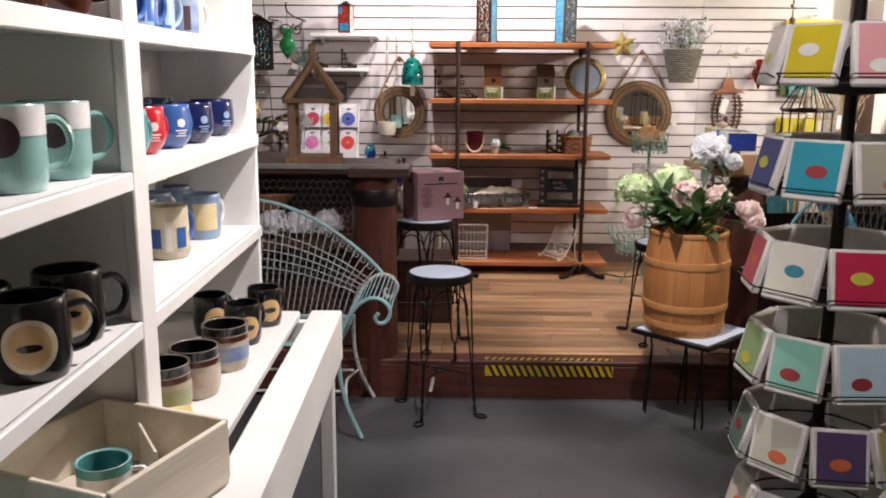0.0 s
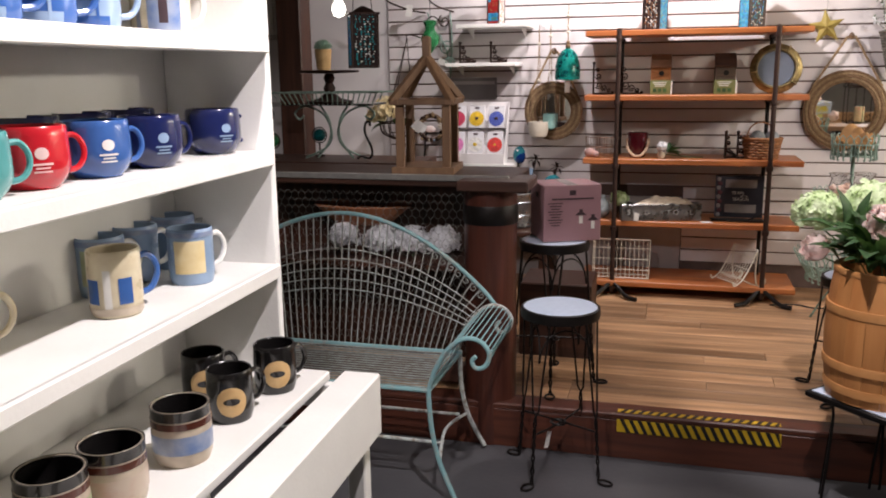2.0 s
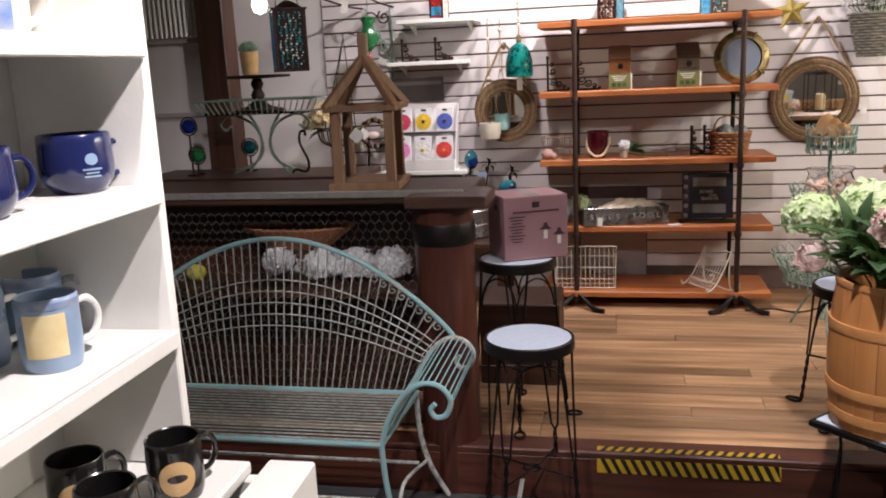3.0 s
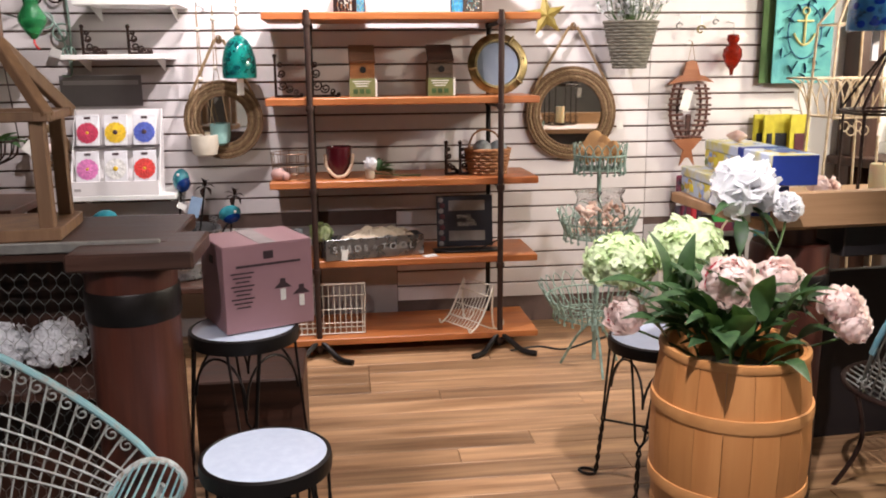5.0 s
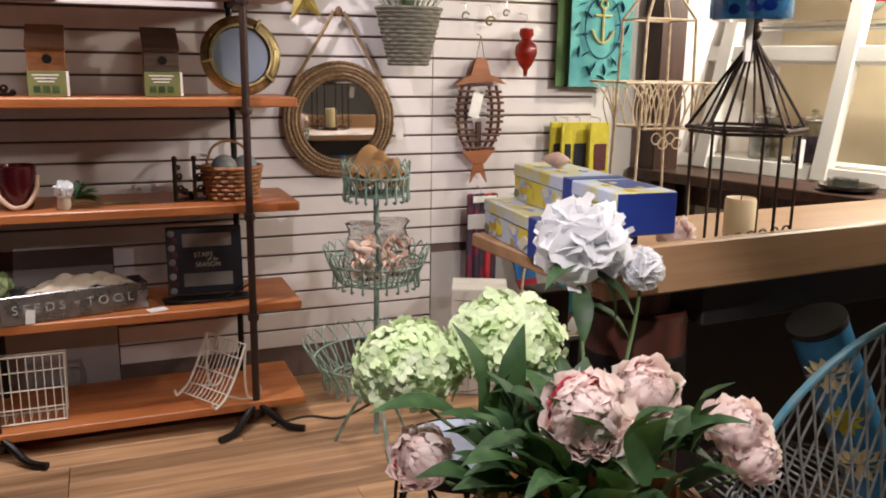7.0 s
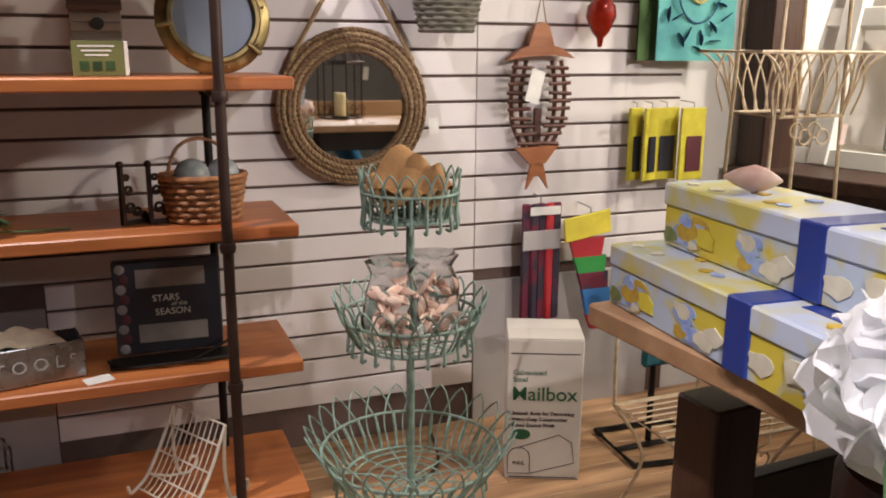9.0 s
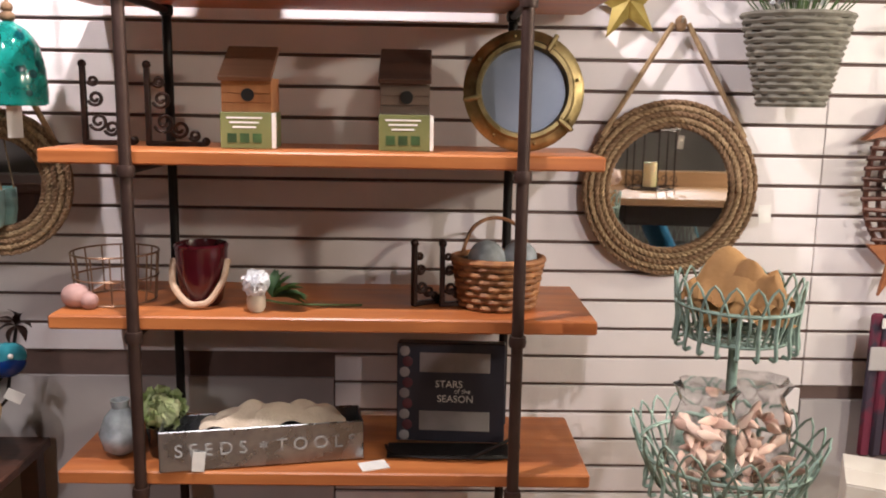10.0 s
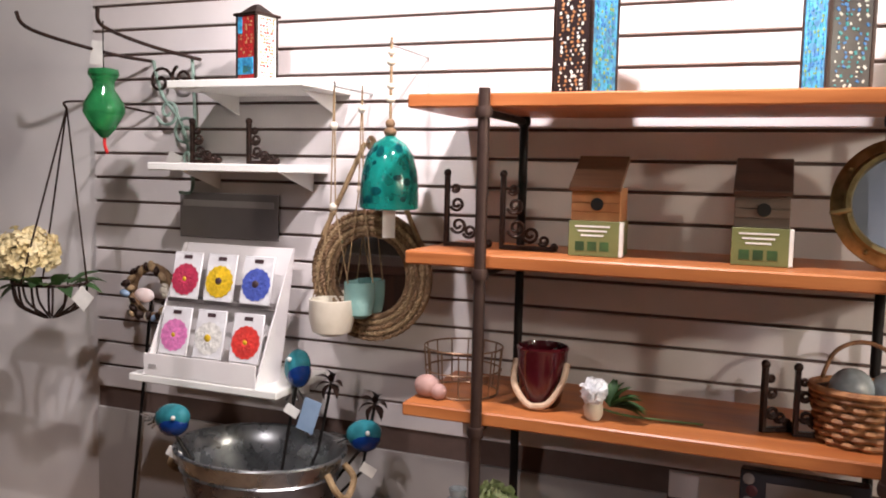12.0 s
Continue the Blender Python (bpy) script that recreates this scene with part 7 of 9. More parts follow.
# tea towels
AQUA = material("aqua_cotton", (0.13, 0.42, 0.40), 0.85, dark=(0.07, 0.28, 0.30), scale=12, bump=0.3, bump_scale=260)
NAVY_PRINT = material("navy_print", (0.02, 0.09, 0.20), 0.85, scale=30)
GOLD_PRINT = material("gold_print", (0.52, 0.47, 0.20), 0.8, scale=20)
YEL_HEAD = material("yellow_header", (0.72, 0.60, 0.06), 0.6, scale=20)
GREEN_CLOTH = material("green_cotton", (0.12, 0.22, 0.08), 0.85, scale=14, bump=0.3)
for x, y, mat, lab, main in ((2.565, -0.045, GREEN_CLOTH, "green tea towel hanging behind another", False), (2.615, -0.085, AQUA, "aqua tea towel with an anchor and leaf print", True)):
    tw = thing("tea_towel", (x, y, 1.50), lab, "towel", "hanging tea towels")
    vs, fs = [], []
    n = 12
    for side in (0, 1):
        for i in range(n + 1):
            for zz in (0.0, 0.2, 0.36, 0.47):
                u = i / n
                vs.append((-0.165 + 0.33 * u, 0.006 * math.sin(u * 11) * (1 - zz) + (-0.004 if side == 0 else 0.004), zz))
    for side in (0, 1):
        o = side * (n + 1) * 4
        for i in range(n):
            for j in range(3):
                fs.append((o + i * 4 + j, o + (i + 1) * 4 + j, o + (i + 1) * 4 + j + 1, o + i * 4 + j + 1))
    part("cloth", Mesh().add(vs, fs), mat, tw)
    part("header_card", Mesh().box((0, 0, 0.50), (0.335, 0.014, 0.085), 0.003), YEL_HEAD, tw, "yellow header card", smooth=False)
    part("hook", Mesh().tube([(0, 0, 0.54), (0, -0.004, 0.57), (0, -y + 0.004, 0.575)], 0.003, 6), STEEL_PEG, tw)
    if main:
        f = -0.0125
        part("anchor_print", Mesh().tube([(0, f, 0.36), (0, f, 0.20)], 0.007, 6).tube([(x2, f, 0.20 + 0.05 * (abs(x2) / 0.055) ** 2) for x2 in (-0.06 + 0.12 * k / 10 for k in range(11))], 0.006, 6).ring((0, f, 0.375), 0.018, 0.005, 16, 6, "y").bar((-0.045, f, 0.325), (0.045, f, 0.325), 0.006), GOLD_PRINT, tw, "gold anchor print")
        part("wreath_print", Mesh().tube([(0.095 * math.cos(a), f, 0.27 + 0.14 * math.sin(a)) for a in (2 * math.pi * k / 30 for k in range(30))], 0.0032, 5, True), NAVY_PRINT, tw, "navy oval leaf print")
        for k in range(22):
            a = 2 * math.pi * k / 22
            c = Vector((0.125 * math.cos(a), f + 0.001, 0.24 + 0.19 * math.sin(a)))
            part("leaf_print", leaf_mesh(Mesh(), c, c + Vector((0.058 * math.cos(a + 1.2 + 1.9 * (k % 2)), 0, 0.058 * math.sin(a + 1.2 + 1.9 * (k % 2)))), 0.026, 0.0), NAVY_PRINT, tw, smooth=False)

YEL_PACK = material("yellow_packet", (0.62, 0.55, 0.05), 0.45, dark=(0.5, 0.42, 0.04), scale=20)
for k, (x, y) in enumerate(((2.425, -0.03), (2.47, -0.06), (2.545, -0.045), (2.635, -0.085))):
    pk = thing("yellow_packet", (x, y, 1.065), "yellow carded packet hanging on a peg", "packet", "yellow packets on pegs")
    part("card", Mesh().box((0, 0, 0.135), (0.115 if k > 1 else 0.075, 0.012, 0.265), 0.003, Euler((0, 0, radians(18 if k < 2 else 4))).to_matrix()), YEL_PACK, pk, smooth=False)
    part("window", Mesh().box((0.005, -0.0085, 0.10), (0.07 if k > 1 else 0.04, 0.003, 0.13), 0.001, Euler((0, 0, radians(18 if k < 2 else 4))).to_matrix()), MAROON if k == 3 else NAVY_BOX, pk, smooth=False)
    part("hook", Mesh().tube([(0, 0, 0.26), (0, -0.002, 0.285), (0, -y + 0.004, 0.29)], 0.0025, 5), STEEL_PEG, pk)
SCARF = material("dark_scarf", (0.03, 0.02, 0.035), 0.8, dark=(0.12, 0.01, 0.03), scale=6, contrast=(0.45, 0.5))
REDF = material("red_felt", (0.42, 0.02, 0.03), 0.8, scale=14)
GREENF = material("green_felt", (0.03, 0.26, 0.05), 0.8, scale=14)
BLUEF = material("blue_felt", (0.03, 0.16, 0.42), 0.8, scale=14)
sf = thing("hanging_scarf", (2.03, -0.06, 0.58), "dark printed scarf hanging under the slats", "scarf")
for i in range(5):
    part("fold", Mesh().box((-0.055 + 0.03 * i, -0.006 * (i % 2), 0.215), (0.034, 0.018, 0.43), 0.006, Euler((0, 0, 0.25 * (i % 2))).to_matrix()), (SCARF, SCARF, SCARF, REDF, SCARF)[i], sf)
part("label_band", Mesh().box((0.0, -0.017, 0.30), (0.15, 0.004, 0.07), 0.002), GREY_PANEL, sf, smooth=False)
part("header_card", Mesh().box((0.01, -0.019, 0.405), (0.12, 0.003, 0.03), 0.001), PAPER, sf, smooth=False)
part("hook", Mesh().tube([(0, 0, 0.42), (0, 0.0, 0.45), (0, 0.065, 0.455)], 0.003, 6), STEEL_PEG, sf)
sk = thing("garden_flag", (2.21, -0.10, 0.42), "bright patchwork garden flag hanging on a peg", "flag")
part("header_card", Mesh().box((-0.01, 0, 0.505), (0.20, 0.012, 0.085), 0.002, Euler((0, -0.12, 0.1)).to_matrix()), YEL_HEAD, sk, smooth=False)
for i, (mt, z0, z1) in enumerate(((REDF, 0.385, 0.46), (GREENF, 0.325, 0.392), (SCARF, 0.262, 0.332), (BLUEF, 0.165, 0.270), (REDF, 0.115, 0.172))):
    part("patch", Mesh().prism([(-0.06 + 0.02 * i, z0), (0.05 + 0.016 * i, z0), (0.06 + 0.01 * i, z1), (-0.085 + 0.02 * i, z1)], 0.012 + 0.002 * i), mt, sk, smooth=False)
part("hook", Mesh().tube([(0, 0, 0.54), (0, 0, 0.57), (0, 0.105, 0.575)], 0.003, 6), STEEL_PEG, sk)

# mailbox carton
CARTON_W = material("white_carton", (0.62, 0.58, 0.52), 0.6, dark=(0.56, 0.52, 0.46), scale=8, bump=0.05)
GREEN_INK = material("green_ink", (0.02, 0.11, 0.05), 0.5)
mbx = thing("mailbox_carton", Matrix.Translation((1.875, -0.40, STEP_H)) @ Matrix.Rotation(radians(-24), 4, "Z"), "white shipping carton lettered Mailbox in green", "box")
W, Dp, Hh = 0.235, 0.20, 0.47
part("carton_body", Mesh().box((0, 0, Hh / 2), (W, Dp, Hh), 0.003), CARTON_W, mbx, smooth=False)
part("top_flap", Mesh().box((0, -0.05, Hh + 0.0022), (W, Dp / 2 - 0.002, 0.003), 0.001), CARTON_W, mbx, smooth=False)
part("top_flap", Mesh().box((0, 0.05, Hh + 0.0022), (W, Dp / 2 - 0.002, 0.003), 0.001), CARTON_W, mbx, smooth=False)
FY = -Dp / 2 - 0.0006
lettering("Mailbox", 0.064, pose(0.0, FY, 0.290, 90, 0, 0), GREEN_INK, mbx, depth=0.0008, bold=0.0004)
lettering("Galvanized", 0.024, pose(-0.10, FY, 0.362, 90, 0, 0), GREEN_INK, mbx, align="LEFT")
lettering("Steel", 0.024, pose(-0.10, FY, 0.339, 90, 0, 0), GREEN_INK, mbx, align="LEFT")
for i, t in enumerate(("Smooth Body for Decorating", "Heavy-Duty Construction", "Baked Enamel Finish")):
    part("bullet", Mesh().box((-0.108, FY, 0.226 - 0.020 * i), (0.006, 0.0012, 0.006)), INK, mbx, smooth=False)
    lettering(t, 0.0165, bold=0.0003, m=pose(-0.100, FY, 0.226 - 0.020 * i, 90, 0, 0), mat=INK, parent=mbx, align="LEFT")
part("badge", Mesh().lathe([(0.030, -0.0006), (0.030, 0.0006)], 24, (-0.07, FY, 0.155), 0.6, Euler((radians(90), 0, 0)).to_matrix()), GREEN_INK, mbx, smooth=False)
part("outline_drawing", Mesh().tube(arc(-0.075, 0.075, 0.035, 0, 180, 12, FY) + [(-0.11, FY, 0.02), (-0.04, FY, 0.02)], 0.0012, 4, True).tube([(-0.075, FY, 0.11), (0.05, FY, 0.155), (0.09, FY, 0.13), (0.10, FY, 0.06), (-0.04, FY, 0.02)], 0.0012, 4), INK, mbx)
lettering("MAIL", 0.018, pose(-0.075, FY, 0.055, 90, 0, 0), INK, mbx)
part("rule", Mesh().box((0, FY, 0.425), (W * 0.9, 0.001, 0.003)), INK, mbx, smooth=False)
part("rule", Mesh().box((0, FY, 0.008), (W * 0.9, 0.001, 0.003)), INK, mbx, smooth=False)

# ---- three-tier wire stand ----
ts = thing("tiered_basket_stand", (1.285, -0.80, STEP_H), "verdigris three-tier wire basket stand", "stand")
part("pole", Mesh().tube([(0, 0, 0.05), (0, 0, 1.01)], 0.010, 10), VERDIGRIS, ts)
for z, rim, r0, r1 in ((0.95, 0.115, 0.095, 0.118), (0.645, 0.12, 0.135, 0.185), (0.27, 0.15, 0.175, 0.26)):
    tier = part("tier_ring", Mesh().ring((0, 0, z), r0, 0.004, 40, 6).ring((0, 0, z + rim * 0.55), (r0 + r1) / 2 + 0.008, 0.004, 40, 6), VERDIGRIS, ts)
    for q in (0.25, 0.45, 0.65, 0.85):
        part("base_ring", Mesh().ring((0, 0, z), r0 * q, 0.0026, 30, 5), VERDIGRIS, ts)
    for k in range(6):
        a = math.pi * k / 6
        part("spoke", Mesh().bar((math.cos(a) * r0, math.sin(a) * r0, z), (-math.cos(a) * r0, -math.sin(a) * r0, z), 0.0026, 5), VERDIGRIS, ts)
    n = int(16 + r1 * 40)
    for k in range(n):
        a = 2 * math.pi * k / n
        b = a + 2 * math.pi / n * 1.5
        ca, sa, cb, sb = math.cos(a), math.sin(a), math.cos(b), math.sin(b)
        rm = (r0 + r1) / 2 + 0.008
        part("loop", Mesh().tube(smooth_line([(ca * r0, sa * r0, z), (ca * rm, sa * rm, z + rim * 0.5), ((ca + cb) / 2 * r1 * 1.04, (sa + sb) / 2 * r1 * 1.04, z + rim), (cb * rm, sb * rm, z + rim * 0.5), (cb * r0, sb * r0, z)], 3), 0.0026, 5), VERDIGRIS, ts)
        part("curl", Mesh().tube(smooth_line([(ca * rm, sa * rm, z + rim * 0.55), (ca * (r0 + 0.016), sa * (r0 + 0.016), z + rim * 0.2), (ca * (r0 + 0.02), sa * (r0 + 0.02), z - 0.018), (ca * (r0 + 0.006), sa * (r0 + 0.006), z - 0.018)], 3), 0.0042, 5), VERDIGRIS, ts)
for k in range(3):
    a = 2 * math.pi * k / 3 + 0.5
    part("leg", Mesh().tube(smooth_line([(0, 0, 0.25), (math.cos(a) * 0.08, math.sin(a) * 0.08, 0.16), (math.cos(a) * 0.16, math.sin(a) * 0.16, 0.008)]), 0.0065, 7), VERDIGRIS, ts)
TAN_CLOTH = material("tan_leather", (0.42, 0.23, 0.085), 0.75, dark=(0.30, 0.15, 0.05), scale=9, bump=0.5, bump_scale=60)
for k in range(3):
    me = Mesh()
    n = 14
    vs = []
    for i in range(n + 1):
        for j in range(n + 1):
            u, v = 2 * i / n - 1, 2 * j / n - 1
            hgt = 0.07 * (1 - u * u * 0.5) + 0.030 * math.sin(4 * u + 2 * k) * math.cos(3 * v + k) + 0.018 * math.sin(9 * u * v + k)
            vs.append((0.082 * u, 0.082 * v, 0.012 + max(0, hgt) * (1 - 0.55 * max(abs(u), abs(v)) ** 4) + 0.022 * k))
    me.add(vs, [(i * (n + 1) + j, (i + 1) * (n + 1) + j, (i + 1) * (n + 1) + j + 1, i * (n + 1) + j + 1) for i in range(n) for j in range(n)])
    solo("leather_pouch", me, TAN_CLOTH, "tan leather pouch heaped in the top basket", "pouch", (1.285, -0.80, STEP_H + 0.955, 0, 0, 35 * k), "leather pouches")
SHELL = material("sea_shell", (0.66, 0.52, 0.42), 0.5, dark=(0.50, 0.30, 0.24), scale=20, vary=0.2)
srn = random.Random(9)
FILM = glass("clear_bag_film", (0.95, 0.95, 0.95), 0.15, 1.1)
for cx, cy in ((-0.055, -0.02), (0.065, 0.02)):
    bag = thing("shell_bag", (1.285 + cx, -0.80 + cy, STEP_H + 0.653), "clear bag of small sea shells in the basket", "bag", "bags of shells")
    for k in range(44):
        c = (srn.gauss(0, 0.032), srn.gauss(0, 0.032), srn.uniform(0.014, 0.13))
        part("shell", Mesh().lathe([(0.003, -0.022), (0.011, -0.008), (0.009, 0.006), (0.0015, 0.026)], 7, c, 0.7, Euler((srn.uniform(0, 3), srn.uniform(0, 3), 0)).to_matrix()), SHELL, bag)
    me = Mesh().lathe([(0.055, 0.004), (0.068, 0.05), (0.06, 0.12), (0.045, 0.17), (0.06, 0.20)], 20)
    me.v = [(x * (1 + 0.12 * math.sin(7 * math.atan2(y, x) + 30 * z)), y * (1 + 0.12 * math.sin(5 * math.atan2(y, x) + 20 * z)), z) for x, y, z in me.v]
    ob = part("bag_film", me, FILM, bag, "clear plastic film")
    ob.visible_shadow = False


# ---- right side: window wall, counter things, chair ----
CREAM_ROOM = material("cream_room", (0.72, 0.60, 0.42), 0.8, dark=(0.66, 0.54, 0.36), scale=3)
structure("wall_back_room", Mesh().box(rw(2.4, -0.75, 1.4), (4.8, 0.08, 3.0), 0, rw_turn).box(rw(-0.02, -0.45, 1.4), (0.06, 0.6, 3.0), 0, rw_turn), CREAM_ROOM, "cream wall of the lit room behind the windows", "wall")
structure("wall_post", Mesh().box((2.985, -0.075, 1.4), (0.15, 0.14, 2.99), 0.006), DARK_WOOD, "dark brown wooden corner post", "post", False)
sill = structure("sill_right", Mesh().box(rw(2.4, 0.05, 1.075), (4.9, 0.30, 0.05), 0.005, rw_turn), DARK_WOOD_X, "dark wooden sill below the display windows", "sill")
structure("trim_right", Mesh().box(rw(2.4, -0.06, 0.98), (4.8, 0.06, 0.12), 0.004, rw_turn), DARK_WOOD_X, "dark wooden beam below the sill", "trim")
for k in range(9):
    structure("wall_stud", Mesh().box(rw(0.12 + 0.52 * k, -0.06, 0.85), (0.10, 0.07, 0.40), 0.004, rw_turn), DARK_WOOD, "dark wooden stud below the window sill", "post")
structure("trim_lower", Mesh().box(rw(2.4, -0.06, 0.62), (4.8, 0.08, 0.07), 0.004, rw_turn), DARK_WOOD_X, "dark wooden rail below the openings", "trim")
wins = tagged(new("window_1"), "white framed display window onto a lit room", "window", kind="structure")
sash_turn = rw_turn @ Euler((radians(-15), 0, 0)).to_matrix()
for k in range(8):
    s = 0.16 + 0.62 * k
    part("window_post", Mesh().box(rw(s, -0.14 - 0.27 * 0.575, 1.70), (0.075, 0.07, 1.25), 0.004, sash_turn), WHITE_PAINT, wins, smooth=False)
for z, hh in ((1.125, 0.07), (1.66, 0.075), (2.26, 0.08)):
    part("window_rail", Mesh().box(rw(2.4, -0.145 - 0.27 * (z - 1.125), z), (4.8, 0.06, hh), 0.004, sash_turn), WHITE_PAINT, wins, smooth=False)
for s, z, w in ((0.62, 1.80, 0.9), (1.75, 1.80, 0.9)):
    ws = thing("wire_shelf", RW @ Matrix.Translation((s, 0.52, z)), "chrome wire shelf inside the display window", "shelf", "wire shelves in the window")
    for k in range(9):
        part("wire", Mesh().bar((-w / 2, -0.10 + 0.025 * k, 0), (w / 2, -0.10 + 0.025 * k, 0), 0.003, 5), STEEL_PEG, ws)
    part("edge", Mesh().bar((-w / 2, -0.11, 0.02), (w / 2, -0.11, 0.02), 0.004, 6).bar((-w / 2, -0.11, -0.02), (w / 2, -0.11, -0.02), 0.004, 6), STEEL_PEG, ws)
GLAZE_GREEN = material("sage_buoy", (0.30, 0.36, 0.30), 0.5, scale=20)
for s, z in ((0.72, 1.86), (1.30, 1.86)):
    by = thing("glass_float", RW @ Matrix.Translation((s, 0.52, z)), "sage green float with a red band on a stand", "ornament", "floats in the window")
    part("float", Mesh().ball((0, 0, 0.06), 0.075, 22, 14, (1, 1, 0.9)), GLAZE_GREEN, by)
    part("band", Mesh().lathe([(0.074, 0.045), (0.078, 0.05), (0.078, 0.075), (0.074, 0.08)], 26, ring=True), RED_GLAZE, by)
    part("stand", Mesh().tube([(0, 0, 0.0), (0, 0, -0.055)], 0.006, 6).lathe([(0.03, -0.058), (0.03, -0.052), (0.006, -0.045)], 14), STEEL_PEG, by)
JAR = glass("jar_glass", (0.86, 0.88, 0.88), 0.04)
LILAC = material("lilac_sachet", (0.38, 0.26, 0.40), 0.8, scale=30, bump=0.4)
for s, r, hh, fill in ((0.42, 0.075, 0.20, False), (0.66, 0.085, 0.20, True), (1.25, 0.06, 0.12, False), (1.45, 0.06, 0.12, False)):
    jr = thing("glass_jar", RW @ Matrix.Translation((s, 0.26, 1.162)), "lidded clear glass jar inside the display window", "jar", "jars in the window")
    ob = part("jar", Mesh().lathe([(r * 0.92, 0), (r, 0.01), (r, hh * 0.8), (r * 0.7, hh), (r * 0.66, hh), (r - 0.006, hh * 0.79), (r - 0.006, 0.014), (0.003, 0.010)], 28), JAR, jr)
    part("lid", Mesh().lathe([(r * 0.74, hh), (r * 0.78, hh + 0.01), (r * 0.4, hh + 0.022), (0.012, hh + 0.026), (0.018, hh + 0.045), (0.004, hh + 0.055)], 24), JAR, jr)
    if fill:
        part("sachet", Mesh().lathe([(r * 0.8, 0.012), (r * 0.85, 0.03), (r * 0.85, 0.10), (r * 0.5, 0.125), (0.004, 0.13)], 18), LILAC, jr)
solo("jar_shelf", Mesh().box((0, 0, 0), (4.4, 0.30, 0.02), 0.002), WHITE_PAINT, "white ledge inside the display window", "shelf", RW @ Matrix.Translation((2.3, 0.32, 1.151)), smooth=False)
solo("dish_tray", Mesh().lathe([(0.09, 0), (0.115, 0.012), (0.12, 0.028), (0.112, 0.028), (0.09, 0.010), (0.003, 0.008)], 30), BLACK_GLAZE, "shallow black dish on the dark sill", "dish", RW @ Matrix.Translation((1.0, -0.06, 1.101)))
for k in range(4):
    solo("glass_votive", Mesh().lathe([(0.022, 0), (0.026, 0.04), (0.022, 0.04), (0.018, 0.006), (0.003, 0.005)], 16), JAR, "small clear glass votive in the black dish", "votive", RW @ Matrix.Translation((0.95 + 0.055 * (k % 2), -0.085 + 0.05 * (k // 2), 1.1115)), "glass votives")

# flower boxes on the counter
BOX_BLUE = material("cobalt_box", (0.02, 0.045, 0.26), 0.4, scale=12, coat=0.2)
BOX_PRINT = material("floral_box_print", (0.62, 0.50, 0.06), 0.45, dark=(0.46, 0.54, 0.66), scale=11, detail=3, contrast=(0.44, 0.56), coat=0.2)
BOX_LID = material("floral_lid_print", (0.50, 0.56, 0.70), 0.45, dark=(0.56, 0.50, 0.14), scale=9, detail=3, contrast=(0.40, 0.56), coat=0.2)
BLOOM_Y = material("yellow_bloom", (0.60, 0.42, 0.05), 0.5, dark=(0.42, 0.26, 0.04), scale=50)
LEAF_INK = material("olive_print", (0.22, 0.24, 0.08), 0.45, dark=(0.10, 0.14, 0.05), scale=40)
SKY_INK = material("sky_print", (0.42, 0.52, 0.72), 0.45, dark=(0.20, 0.28, 0.60), scale=40)
CREAM_INK = material("cream_print", (0.70, 0.66, 0.52), 0.45, scale=40)


def flower_box(m, label):
    fb = thing("flower_box", m, label, "box", "floral gift boxes")
    ln, w, hh = 0.535, 0.142, 0.093
    part("box_body", Mesh().box((0, 0, 0.030), (w - 0.006, ln - 0.006, 0.060), 0.002), BOX_PRINT, fb, smooth=False)
    part("lid", Mesh().box((0, 0, 0.0765), (w, ln, 0.033), 0.003), BOX_LID, fb, smooth=False)
    part("end_panel", Mesh().box((0, -ln / 2 - 0.0008, 0.047), (w - 0.002, 0.003, 0.088), 0.001), BOX_BLUE, fb, smooth=False)
    part("ribbon_band", Mesh().box((0, -0.045, 0.0475), (w + 0.003, 0.045, 0.0945), 0.002), BOX_BLUE, fb, smooth=False)
    part("lid_patch", Mesh().box((0.02, -0.15, 0.0937), (0.08, 0.12, 0.0012), 0.0004), BOX_BLUE, fb, smooth=False)
    frn = random.Random(53)
    inks = (BLOOM_Y, YEL_HEAD, BLOOM_Y, LEAF_INK, SKY_INK, CREAM_INK, SKY_INK, CREAM_INK)
    for k in range(46):
        me = Mesh()
        lid = k % 3 == 2
        yy = frn.uniform(-0.25, 0.25)
        if -0.085 < yy < -0.005:
            continue
        c = Vector((frn.uniform(-0.055, 0.055), yy, 0.0936)) if lid else Vector((-w / 2 + 0.0022, yy, frn.uniform(0.012, 0.050)))
        e1, e2 = (Vector((1, 0, 0)), Vector((0, 1, 0))) if lid else (Vector((0, 1, 0)), Vector((0, 0, 1)))
        reach = 0.014 if lid else min(0.018, c.z - 0.002, 0.058 - c.z)
        rim = []
        for p in range(11):
            a = 2 * math.pi * p / 11
            q = reach * frn.uniform(0.55, 1.0)
            rim.append(c + e1 * math.cos(a) * q * 1.7 * (0.5 if lid else 1) + e2 * math.sin(a) * q)
        up = e1.cross(e2) * (0.0008 + 0.00003 * k) * (1 if lid else -1)
        me.add([p + up for p in rim] + rim, [tuple(range(11))] + [(p, (p + 1) % 11, 11 + (p + 1) % 11, 11 + p) for p in range(11)])
        part("printed_bloom", me, inks[frn.randrange(len(inks))], fb, smooth=False)
    return fb


